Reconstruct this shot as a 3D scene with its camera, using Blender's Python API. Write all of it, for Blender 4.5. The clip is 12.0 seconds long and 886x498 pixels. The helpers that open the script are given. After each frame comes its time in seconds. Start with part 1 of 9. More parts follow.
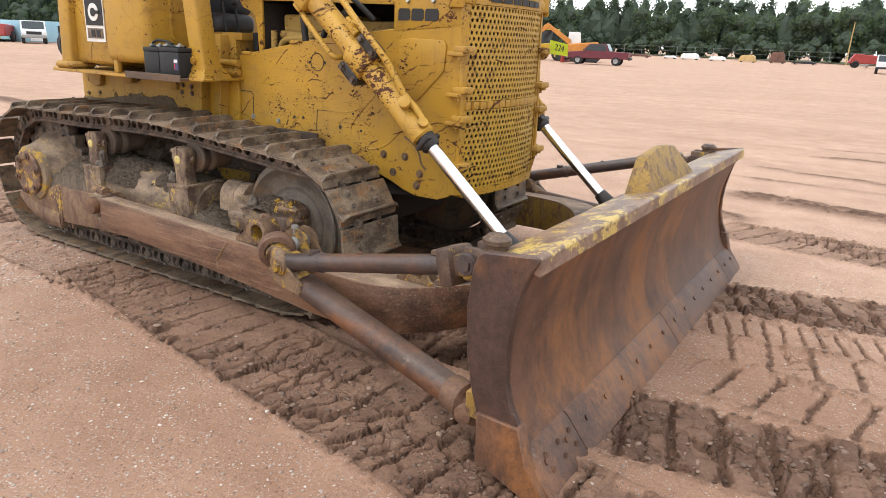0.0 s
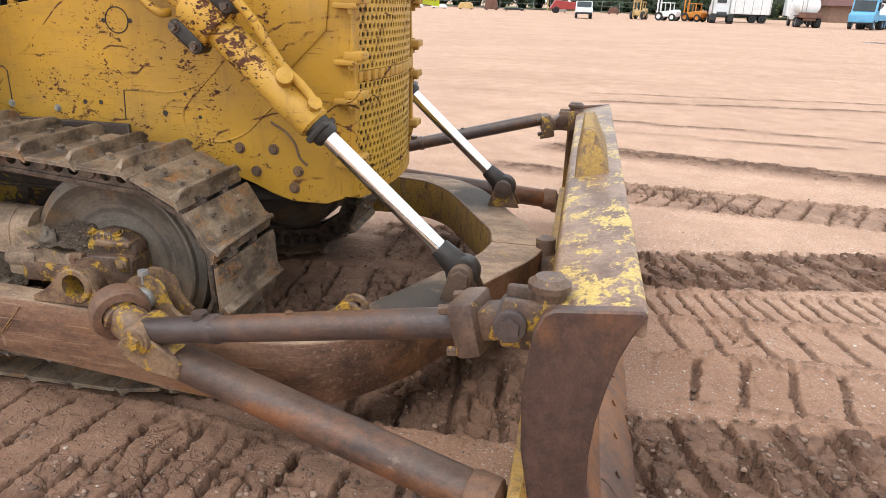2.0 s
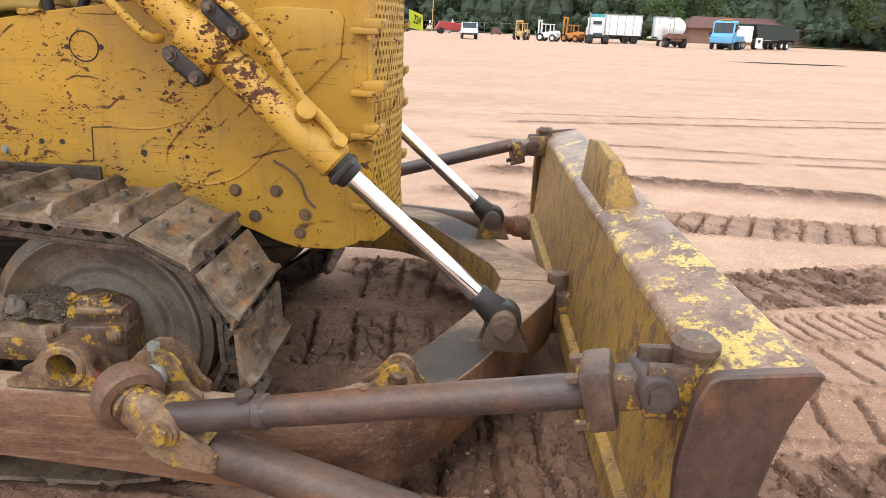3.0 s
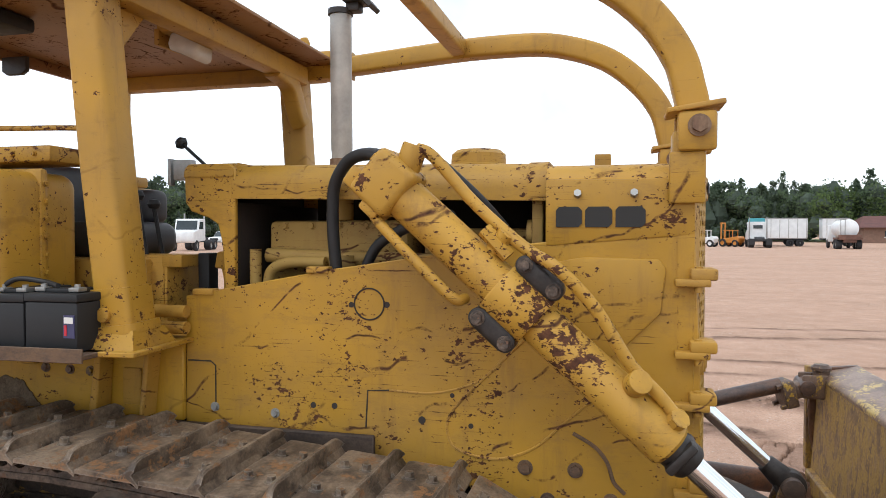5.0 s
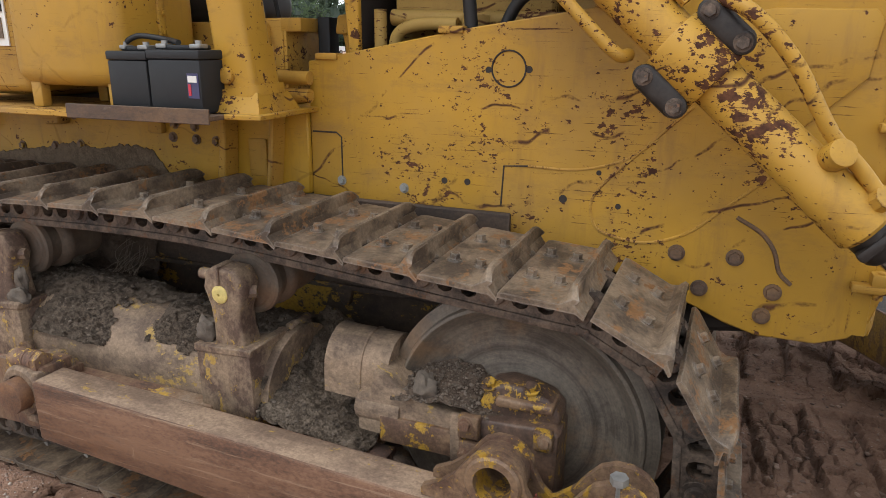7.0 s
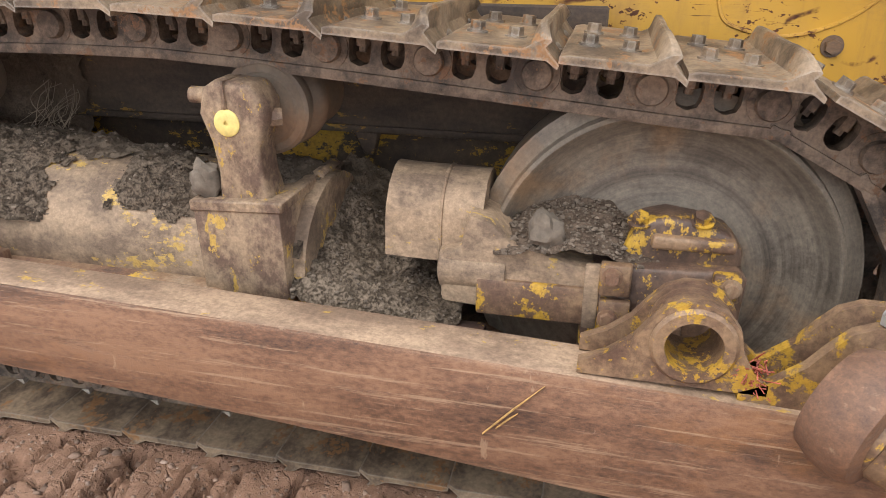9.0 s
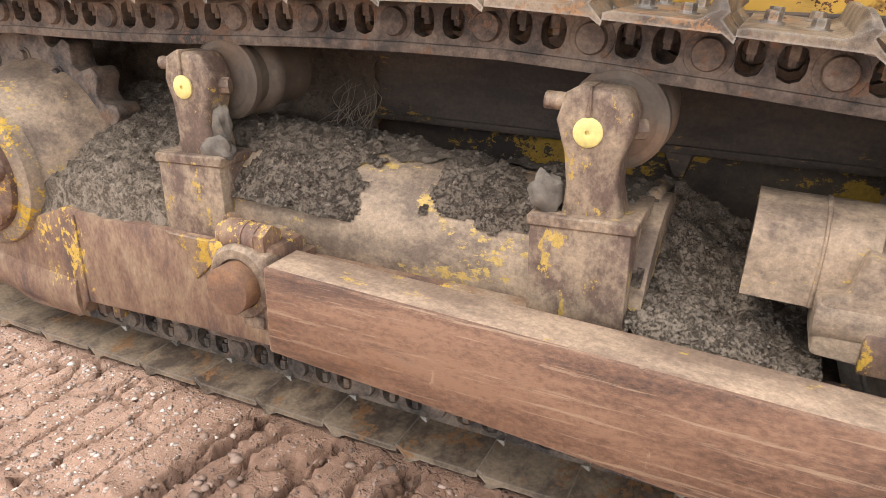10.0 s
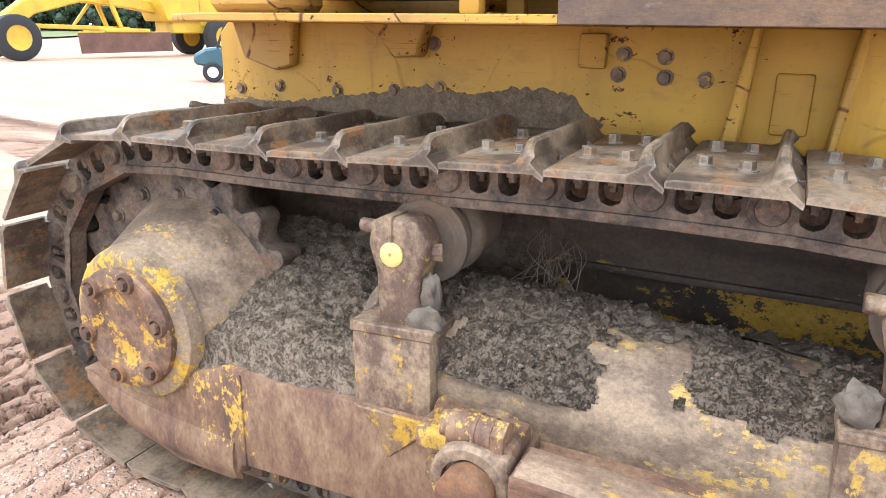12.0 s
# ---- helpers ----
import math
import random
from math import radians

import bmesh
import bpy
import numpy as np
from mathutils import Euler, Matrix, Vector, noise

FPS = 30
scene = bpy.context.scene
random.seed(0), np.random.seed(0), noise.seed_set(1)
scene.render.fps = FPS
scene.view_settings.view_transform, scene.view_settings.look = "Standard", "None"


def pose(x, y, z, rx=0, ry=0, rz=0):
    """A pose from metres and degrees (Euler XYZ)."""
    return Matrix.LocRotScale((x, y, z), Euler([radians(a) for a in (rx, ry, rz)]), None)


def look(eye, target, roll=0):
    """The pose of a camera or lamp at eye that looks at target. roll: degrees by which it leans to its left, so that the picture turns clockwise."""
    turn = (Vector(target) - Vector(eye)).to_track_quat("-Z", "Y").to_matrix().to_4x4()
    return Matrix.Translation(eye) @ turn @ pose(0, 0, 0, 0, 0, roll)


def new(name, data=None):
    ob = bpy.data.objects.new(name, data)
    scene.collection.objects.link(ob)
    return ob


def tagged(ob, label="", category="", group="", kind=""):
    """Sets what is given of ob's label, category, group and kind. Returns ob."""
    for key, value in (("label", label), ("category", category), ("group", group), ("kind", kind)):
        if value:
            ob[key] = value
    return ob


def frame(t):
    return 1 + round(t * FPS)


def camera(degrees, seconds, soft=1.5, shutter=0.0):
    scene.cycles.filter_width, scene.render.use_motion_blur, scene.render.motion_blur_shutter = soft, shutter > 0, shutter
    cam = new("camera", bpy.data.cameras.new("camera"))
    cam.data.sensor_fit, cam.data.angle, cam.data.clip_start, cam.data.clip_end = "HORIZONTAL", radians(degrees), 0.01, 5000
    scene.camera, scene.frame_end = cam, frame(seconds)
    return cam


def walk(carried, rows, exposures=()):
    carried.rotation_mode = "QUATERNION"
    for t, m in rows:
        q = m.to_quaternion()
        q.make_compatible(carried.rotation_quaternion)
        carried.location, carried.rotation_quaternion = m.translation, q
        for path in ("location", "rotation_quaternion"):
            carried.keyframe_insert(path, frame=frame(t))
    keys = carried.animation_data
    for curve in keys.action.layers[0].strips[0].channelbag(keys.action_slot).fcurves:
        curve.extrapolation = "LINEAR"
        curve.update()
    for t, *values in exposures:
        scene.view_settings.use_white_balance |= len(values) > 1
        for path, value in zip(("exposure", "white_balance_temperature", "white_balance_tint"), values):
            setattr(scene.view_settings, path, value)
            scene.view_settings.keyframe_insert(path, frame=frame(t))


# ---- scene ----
cam = camera(65.0, 12.0, 0.85)
PATH = [
    (0, (5.662, -3.965, 1.665), (4.637, -2.347, 1.088), 2.3),
    (0.5, (5.374, -3.836, 1.653), (4.503, -2.145, 1.033), 3.5),
    (1, (5.036, -3.737, 1.649), (4.343, -1.986, 0.977), 1.8),
    (1.5, (4.769, -3.562, 1.619), (4.256, -1.759, 0.923), 1.8),
    (2, (4.51, -3.399, 1.631), (4.16, -1.55, 0.953), 2.0),
    (2.5, (4.165, -3.313, 1.621), (4.067, -1.432, 0.948), 0.9),
    (3, (3.92, -3.195, 1.628), (3.87, -1.294, 1.011), 2.3),
    (3.5, (3.758, -3.016, 1.686), (3.597, -1.06, 1.304), -0.5),
    (3.7, (3.701, -2.971, 1.712), (3.494, -1.002, 1.433), -0.7),
    (5.3, (3.276, -2.784, 1.766), (2.721, -0.863, 1.814), 0.3),
    (5.5, (3.271, -2.773, 1.782), (2.675, -0.867, 1.896), 0.5),
    (6, (3.242, -2.776, 1.774), (2.564, -0.897, 1.877), 1.4),
    (6.5, (3.188, -2.758, 1.695), (2.459, -0.911, 1.46), 1.5),
    (7, (3.126, -2.658, 1.568), (2.398, -0.883, 1.001), 0.4),
    (7.2, (3.102, -2.609, 1.539), (2.377, -0.867, 0.876), 0.2),
    (8.8, (2.595, -2.362, 1.19), (2.228, -0.581, 0.357), 0.4),
    (9, (2.511, -2.361, 1.175), (2.097, -0.574, 0.376), 0.3),
    (9.5, (2.242, -2.342, 1.155), (1.611, -0.609, 0.381), -1.7),
    (10, (2.066, -2.365, 1.118), (1.286, -0.682, 0.372), 1.2),
    (10.5, (1.89, -2.419, 1.104), (1.052, -0.754, 0.379), 2.6),
    (11, (1.712, -2.441, 1.086), (0.821, -0.79, 0.393), 2.2),
    (11.5, (1.597, -2.444, 1.092), (0.621, -0.839, 0.406), 3.0),
    (11.8, (1.559, -2.397, 1.212), (0.593, -0.761, 0.588), 1.2),
    (12, (1.523, -2.345, 1.313), (0.682, -0.633, 0.711), 0.9),
]
walk(cam, [(t, look(eye, target, roll)) for t, eye, target, roll in PATH],
     exposures=[(0, 0.60, 6450, 9), (1.5, 0.66, 6450, 9), (2.5, 0.77, 6450, 9), (3.5, 0.80, 6400, 9), (5.5, 0.02, 6150, 9), (6.0, -0.12, 6150, 9), (6.5, -0.22, 6200, 9), (7.0, 0.30, 6300, 9), (8.8, 1.15, 6600, 10), (9.6, 1.30, 6500, 10), (11.0, 1.40, 6150, 9), (12, 1.58, 5850, 7)])

# ---- light: a bright overcast sky with a soft high sun ----
world = bpy.data.worlds.new("overcast_sky")
scene.world = world
world.use_nodes = True
wn, wl = world.node_tree.nodes, world.node_tree.links
wn.clear()
sky = wn.new("ShaderNodeTexSky")
sky.sky_type = "NISHITA"
sky.sun_disc = False
sky.sun_elevation, sky.sun_rotation = radians(57), radians(210)
cloud_noise = wn.new("ShaderNodeTexNoise")
cloud_noise.inputs["Scale"].default_value = 3.5
cloud_noise.inputs["Detail"].default_value = 5
cloud_ramp = wn.new("ShaderNodeValToRGB")
cloud_ramp.color_ramp.elements[0].position, cloud_ramp.color_ramp.elements[0].color = 0.36, (9.0, 10.0, 11.2, 1)
cloud_ramp.color_ramp.elements[1].position, cloud_ramp.color_ramp.elements[1].color = 0.56, (12.6, 12.8, 13.0, 1)
cloud_mix = wn.new("ShaderNodeMixRGB")
cloud_mix.inputs["Fac"].default_value = 0.85
wb = wn.new("ShaderNodeBackground")
wb.inputs["Strength"].default_value = 0.1
wo = wn.new("ShaderNodeOutputWorld")
wl.new(cloud_noise.outputs["Fac"], cloud_ramp.inputs["Fac"])
wl.new(sky.outputs["Color"], cloud_mix.inputs["Color1"])
wl.new(cloud_ramp.outputs["Color"], cloud_mix.inputs["Color2"])
wl.new(cloud_mix.outputs["Color"], wb.inputs["Color"])
wl.new(wb.outputs["Background"], wo.inputs["Surface"])

sun = new("sun", bpy.data.lights.new("sun", "SUN"))
sun.data.energy, sun.data.angle, sun.data.color = 1.0, radians(25), (1.0, 0.95, 0.88)
sun.matrix_world = look((0, 0, 30), (10.0, 17.0, 0))


# ---- materials ----
def nodes_of(name):
    m = bpy.data.materials.new(name)
    m.use_nodes = True
    return m, m.node_tree.nodes, m.node_tree.links, m.node_tree.nodes["Principled BSDF"]


def noise_node(n, l, vec, scale, detail=6.0, rough=0.6, stretch=None, offset=(0, 0, 0)):
    """A noise in the scene's own metres, stretched along an axis where given."""
    mp = n.new("ShaderNodeMapping")
    mp.inputs["Scale"].default_value = stretch or (1, 1, 1)
    mp.inputs["Location"].default_value = offset
    l.new(vec, mp.inputs["Vector"])
    t = n.new("ShaderNodeTexNoise")
    t.inputs["Scale"].default_value, t.inputs["Detail"].default_value, t.inputs["Roughness"].default_value = scale, detail, rough
    l.new(mp.outputs["Vector"], t.inputs["Vector"])
    return t.outputs["Fac"]


def ramp(n, l, fac, stops):
    r = n.new("ShaderNodeValToRGB")
    e = r.color_ramp.elements
    while len(e) < len(stops):
        e.new(0.5)
    for i, (p, c) in enumerate(stops):
        e[i].position, e[i].color = p, (*c, 1) if len(c) == 3 else c
    l.new(fac, r.inputs["Fac"])
    return r.outputs["Color"]


def mixed(n, l, fac, a, b, mode="MIX"):
    m = n.new("ShaderNodeMixRGB")
    m.blend_type = mode
    for sock, v in ((m.inputs["Fac"], fac), (m.inputs["Color1"], a), (m.inputs["Color2"], b)):
        if isinstance(v, (int, float)):
            sock.default_value = v
        elif isinstance(v, tuple):
            sock.default_value = (*v, 1)
        else:
            l.new(v, sock)
    return m.outputs["Color"]


def times(n, l, a, b, op="MULTIPLY"):
    m = n.new("ShaderNodeMath")
    m.operation, m.use_clamp = op, True
    for sock, v in zip(m.inputs, (a, b)):
        if isinstance(v, (int, float)):
            sock.default_value = v
        else:
            l.new(v, sock)
    return m.outputs["Value"]


def bump(n, l, bsdf, height, strength, distance):
    b = n.new("ShaderNodeBump")
    b.inputs["Strength"].default_value, b.inputs["Distance"].default_value = strength, distance
    l.new(height, b.inputs["Height"])
    l.new(b.outputs["Normal"], bsdf.inputs["Normal"])


def place_of(n):
    g = n.new("ShaderNodeNewGeometry")
    return g.outputs["Position"]


B, W = (0, 0, 0), (1, 1, 1)


def edge_wear(n, l, radius):
    """How near a face's edge is, from the rounded normal."""
    g, b = n.new("ShaderNodeNewGeometry"), n.new("ShaderNodeBevel")
    b.samples = 4
    b.inputs["Radius"].default_value = radius
    d = n.new("ShaderNodeVectorMath")
    d.operation = "DOT_PRODUCT"
    l.new(g.outputs["Normal"], d.inputs[0])
    l.new(b.outputs["Normal"], d.inputs[1])
    return ramp(n, l, d.outputs["Value"], [(0.80, W), (0.985, B)])


def arcs(n, l, v, scale, middle, thin):
    """Long thin curved scratches round a far middle."""
    mp = n.new("ShaderNodeMapping")
    mp.inputs["Location"].default_value = middle
    l.new(v, mp.inputs["Vector"])
    w = n.new("ShaderNodeTexWave")
    w.wave_type, w.rings_direction = "RINGS", "Y"
    w.inputs["Scale"].default_value, w.inputs["Distortion"].default_value = scale, 5.0
    w.inputs["Detail"].default_value, w.inputs["Detail Scale"].default_value, w.inputs["Detail Roughness"].default_value = 4.0, 1.2, 0.6
    l.new(mp.outputs["Vector"], w.inputs["Vector"])
    return ramp(n, l, w.outputs["Fac"], [(1 - thin, B), (1 - thin * 0.35, W)])


def painted(name, paint, chip=0.60, rust=(0.056, 0.026, 0.018), grime=0.5, rough=0.5, streak=(1, 1, 1), primer=(0.125, 0.056, 0.030), scuff=1.0, edge_=0.55):
    """Old machine paint: faded in blotches, chipped to rust in clusters and along edges, scratched, with a film of dust and grime."""
    m, n, l, p = nodes_of(name)
    v = place_of(n)
    fade = noise_node(n, l, v, 2.3, 4)
    tint = ramp(n, l, fade, [(0.3, tuple(c * 0.82 for c in paint)), (0.7, tuple(min(1, c * 1.12) for c in paint))])
    dust = times(n, l, ramp(n, l, noise_node(n, l, v, 1.1, 8, 0.7, offset=(3, 1, 7)), [(0.42, B), (0.68, W)]), grime * 0.8)
    tint = mixed(n, l, dust, tint, (0.30, 0.19, 0.09))
    runs = ramp(n, l, noise_node(n, l, v, 11, 7, 0.72, (1, 1, 0.16), (7, 3, 2)), [(0.54, B), (0.74, W)])
    tint = mixed(n, l, times(n, l, runs, 0.5), tint, (0.20, 0.10, 0.035))
    smudge = ramp(n, l, noise_node(n, l, v, 6.0, 8, 0.78, (0.6, 1, 1.4), (4, 4, 9)), [(0.52, B), (0.70, W)])
    tint = mixed(n, l, times(n, l, smudge, 0.55), tint, (0.21, 0.115, 0.04))
    clusters = ramp(n, l, noise_node(n, l, v, 3.4, 6, 0.66, offset=(5, 5, 1)), [(0.43, B), (0.66, W)])
    lift = times(n, l, clusters, 0.15)
    small = noise_node(n, l, v, 58, 4, 0.65, (0.75, 1, 1.2))
    big = noise_node(n, l, v, 25, 6, 0.70, (0.8, 1, 1.15), (2, 9, 4))
    c1 = ramp(n, l, times(n, l, small, lift, "ADD"), [(chip + 0.140, B), (chip + 0.152, W)])
    c2 = ramp(n, l, times(n, l, big, lift, "ADD"), [(chip + 0.122, B), (chip + 0.134, W)])
    scratch = ramp(n, l, noise_node(n, l, v, 13, 6, 0.76, (0.28, 1, 11), (1, 2, 3)), [(0.605, B), (0.64, W)])
    scratch = times(n, l, scratch, ramp(n, l, noise_node(n, l, v, 2.6, 4, 0.6, offset=(6, 1, 8)), [(0.46, B), (0.54, W)]))
    lines = times(n, l, times(n, l, arcs(n, l, v, 1.1, (-2.2, 0, -2.9), 0.0035), arcs(n, l, v, 0.8, (-3.6, 0, 0.6), 0.003), "ADD"), ramp(n, l, noise_node(n, l, v, 7, 5, 0.7, offset=(1, 8, 4)), [(0.47, B), (0.56, W)]))
    marks = times(n, l, times(n, l, scratch, lines, "ADD"), scuff)
    rubbed = ramp(n, l, times(n, l, edge_wear(n, l, 0.016), times(n, l, noise_node(n, l, v, 16, 7, 0.75, offset=(3, 7, 7)), 0.9), "MULTIPLY"), [(1.02 - edge_, B), (1.10 - edge_, W)]) if edge_ else B
    bare = times(n, l, times(n, l, c1, c2, "ADD"), times(n, l, marks, rubbed, "ADD") if edge_ else marks, "ADD")
    rim = ramp(n, l, noise_node(n, l, v, 34, 5, 0.7), [(0.38, rust), (0.62, primer)])
    l.new(mixed(n, l, bare, tint, rim), p.inputs["Base Color"])
    l.new(ramp(n, l, bare, [(0, (rough,) * 3), (1, (0.9,) * 3)]), p.inputs["Roughness"])
    l.new(ramp(n, l, bare, [(0, (0.4,) * 3), (1, (0.12,) * 3)]), p.inputs["Specular IOR Level"])
    h = times(n, l, times(n, l, bare, -0.8), noise_node(n, l, v, 8, 5), "ADD")
    bump(n, l, p, h, 0.25, 0.006)
    return m


def steel(name, dark, light, warm, scale=3.0, streak=(1, 1, 1), rough=(0.45, 0.8), relief=0.35, metallic=0.0):
    """Worn bare steel: brown oxide, paler worn places and fresh orange rust, with scratches along the work."""
    m, n, l, p = nodes_of(name)
    v = place_of(n)
    a = noise_node(n, l, v, scale, 8, 0.65, streak)
    b = noise_node(n, l, v, scale * 0.55, 5, 0.6, offset=(4, 2, 8))
    fine = noise_node(n, l, v, 75, 4, 0.7, streak)
    col = ramp(n, l, a, [(0.32, dark), (0.55, tuple((x + y) / 2 for x, y in zip(dark, light))), (0.72, light)])
    col = mixed(n, l, times(n, l, ramp(n, l, b, [(0.5, B), (0.68, W)]), 0.7), col, warm)
    col = mixed(n, l, 0.35, col, ramp(n, l, fine, [(0.3, (0.55, 0.55, 0.55)), (0.7, (1.35, 1.3, 1.25))]), "MULTIPLY")
    l.new(col, p.inputs["Base Color"])
    l.new(ramp(n, l, a, [(0.3, (rough[0],) * 3), (0.7, (rough[1],) * 3)]), p.inputs["Roughness"])
    p.inputs["Metallic"].default_value = metallic
    bump(n, l, p, times(n, l, fine, a, "ADD"), relief, 0.004)
    return m


def plain(name, col, rough=0.6, metallic=0.0, vary=0.25, scale=9.0, relief=0.1):
    """An even finish with slight wear."""
    m, n, l, p = nodes_of(name)
    v = place_of(n)
    a = noise_node(n, l, v, scale, 6, 0.65)
    l.new(ramp(n, l, a, [(0.3, tuple(c * (1 - vary) for c in col)), (0.7, tuple(min(1, c * (1 + vary)) for c in col))]), p.inputs["Base Color"])
    l.new(ramp(n, l, a, [(0.3, (max(0, rough - 0.08),) * 3), (0.7, (min(1, rough + 0.08),) * 3)]), p.inputs["Roughness"])
    p.inputs["Metallic"].default_value = metallic
    bump(n, l, p, a, relief, 0.004)
    return m


def rusted(name, dark, light, orange, bare, streak=(1, 1, 1), rough=(0.32, 0.62)):
    """Rusted, rubbed steel: long streaks, orange blooms, pale scrapes and small pits."""
    m, n, l, p = nodes_of(name)
    v = place_of(n)
    slow = noise_node(n, l, v, 3.4, 8, 0.7, tuple(0.5 + 0.5 * c for c in streak), (1, 6, 2))
    grain = noise_node(n, l, v, 30, 10, 0.82, tuple(0.3 + 0.7 * c for c in streak), (3, 3, 9))
    fine = noise_node(n, l, v, 150, 4, 0.75, tuple(0.4 + 0.6 * c for c in streak))
    pits = noise_node(n, l, v, 46, 3, 0.6, offset=(8, 1, 1))
    mid = tuple((x + y) / 2 for x, y in zip(dark, light))
    col = ramp(n, l, times(n, l, times(n, l, slow, 0.45), times(n, l, grain, 0.55), "ADD"), [(0.40, dark), (0.50, mid), (0.58, light)])
    bloom = times(n, l, ramp(n, l, noise_node(n, l, v, 1.9, 6, 0.65, streak, (7, 2, 5)), [(0.48, B), (0.60, W)]), ramp(n, l, grain, [(0.35, (0.25, 0.25, 0.25)), (0.62, W)]))
    col = mixed(n, l, times(n, l, bloom, 0.85), col, orange)
    scrape = ramp(n, l, noise_node(n, l, v, 12, 6, 0.75, (streak[0] * 0.6, streak[1] * 0.6, streak[2] * 0.6), (2, 8, 8)), [(0.64, B), (0.69, W)])
    col = mixed(n, l, times(n, l, scrape, 0.55), col, bare)
    col = mixed(n, l, times(n, l, ramp(n, l, pits, [(0.68, B), (0.74, W)]), 0.45), col, tuple(x * 0.5 for x in dark))
    lines = noise_node(n, l, v, 75, 6, 0.8, (streak[0] * 0.5, streak[1], streak[2]), (5, 5, 5))
    col = mixed(n, l, times(n, l, ramp(n, l, lines, [(0.58, B), (0.66, W)]), 0.35), col, tuple(x * 0.6 for x in dark))
    col = mixed(n, l, times(n, l, ramp(n, l, lines, [(0.33, W), (0.40, B)]), 0.22), col, bare)
    col = mixed(n, l, 0.5, col, ramp(n, l, fine, [(0.3, (0.6, 0.6, 0.6)), (0.7, (1.35, 1.33, 1.3))]), "MULTIPLY")
    l.new(col, p.inputs["Base Color"])
    l.new(ramp(n, l, grain, [(0.3, (rough[0],) * 3), (0.7, (rough[1],) * 3)]), p.inputs["Roughness"])
    bump(n, l, p, times(n, l, times(n, l, grain, 0.6), times(n, l, times(n, l, fine, 0.3), times(n, l, pits, -0.25), "ADD"), "ADD"), 0.45, 0.006)
    return m


def flecked(name, dark, dust, paint, streak=(1, 1, 1), level=0.57, rough=0.72, size=1.0, worn=0.0, spill=None):
    """Dirty steel: brown grime, pale dust that settles in clouds, and what is left of the yellow paint as fine flecks in clusters."""
    m, n, l, p = nodes_of(name)
    v = place_of(n)
    cloud = noise_node(n, l, v, 4.2 * size, 8, 0.72, streak, (2, 2, 6))
    fine = noise_node(n, l, v, 85, 5, 0.75)
    where = noise_node(n, l, v, 5.0 * size, 6, 0.66, streak, (9, 4, 3))
    fleck = noise_node(n, l, v, 55, 5, 0.75, streak)
    col = ramp(n, l, cloud, [(0.42, dark), (0.58, dust)])
    f = times(n, l, times(n, l, where, 0.62), times(n, l, fleck, 0.38), "ADD")
    col = mixed(n, l, ramp(n, l, f, [(level - 0.006, B), (level + 0.012, W)]), col, mixed(n, l, cloud, paint, tuple(x * 0.72 for x in paint)))
    col = mixed(n, l, 0.6, col, ramp(n, l, fine, [(0.32, (0.45, 0.45, 0.45)), (0.68, (1.45, 1.45, 1.45))]), "MULTIPLY")
    if spill:
        # old grease that has spread round a joint, the same on both sides
        away, both_ = n.new("ShaderNodeVectorMath"), n.new("ShaderNodeVectorMath")
        both_.operation, away.operation = "ABSOLUTE", "DISTANCE"
        l.new(v, both_.inputs[0])
        l.new(both_.outputs["Vector"], away.inputs[0])
        away.inputs[1].default_value = spill[0]
        reach = times(n, l, away.outputs["Value"], times(n, l, times(n, l, noise_node(n, l, v, 9, 6, 0.7), 0.5, "SUBTRACT"), 0.6), "ADD")
        col = mixed(n, l, ramp(n, l, reach, [(spill[1] * 0.40, (0.92, 0.92, 0.92)), (spill[1] * 0.9, B)]), col, (0.032, 0.027, 0.024))
    if worn:
        rub = ramp(n, l, times(n, l, edge_wear(n, l, 0.010), ramp(n, l, noise_node(n, l, v, 12, 5, 0.7, offset=(4, 1, 1)), [(0.3, (0.3, 0.3, 0.3)), (0.62, W)])), [(0.35, B), (0.75, W)])
        col = mixed(n, l, times(n, l, rub, worn), col, (0.36, 0.325, 0.285))
        l.new(times(n, l, rub, worn * 0.8), p.inputs["Metallic"])
        l.new(ramp(n, l, rub, [(0, (rough,) * 3), (1, (0.34,) * 3)]), p.inputs["Roughness"])
    else:
        p.inputs["Roughness"].default_value = rough
    l.new(col, p.inputs["Base Color"])
    bump(n, l, p, times(n, l, times(n, l, fine, 0.4), times(n, l, cloud, 0.6), "ADD"), 0.55, 0.008)
    return m


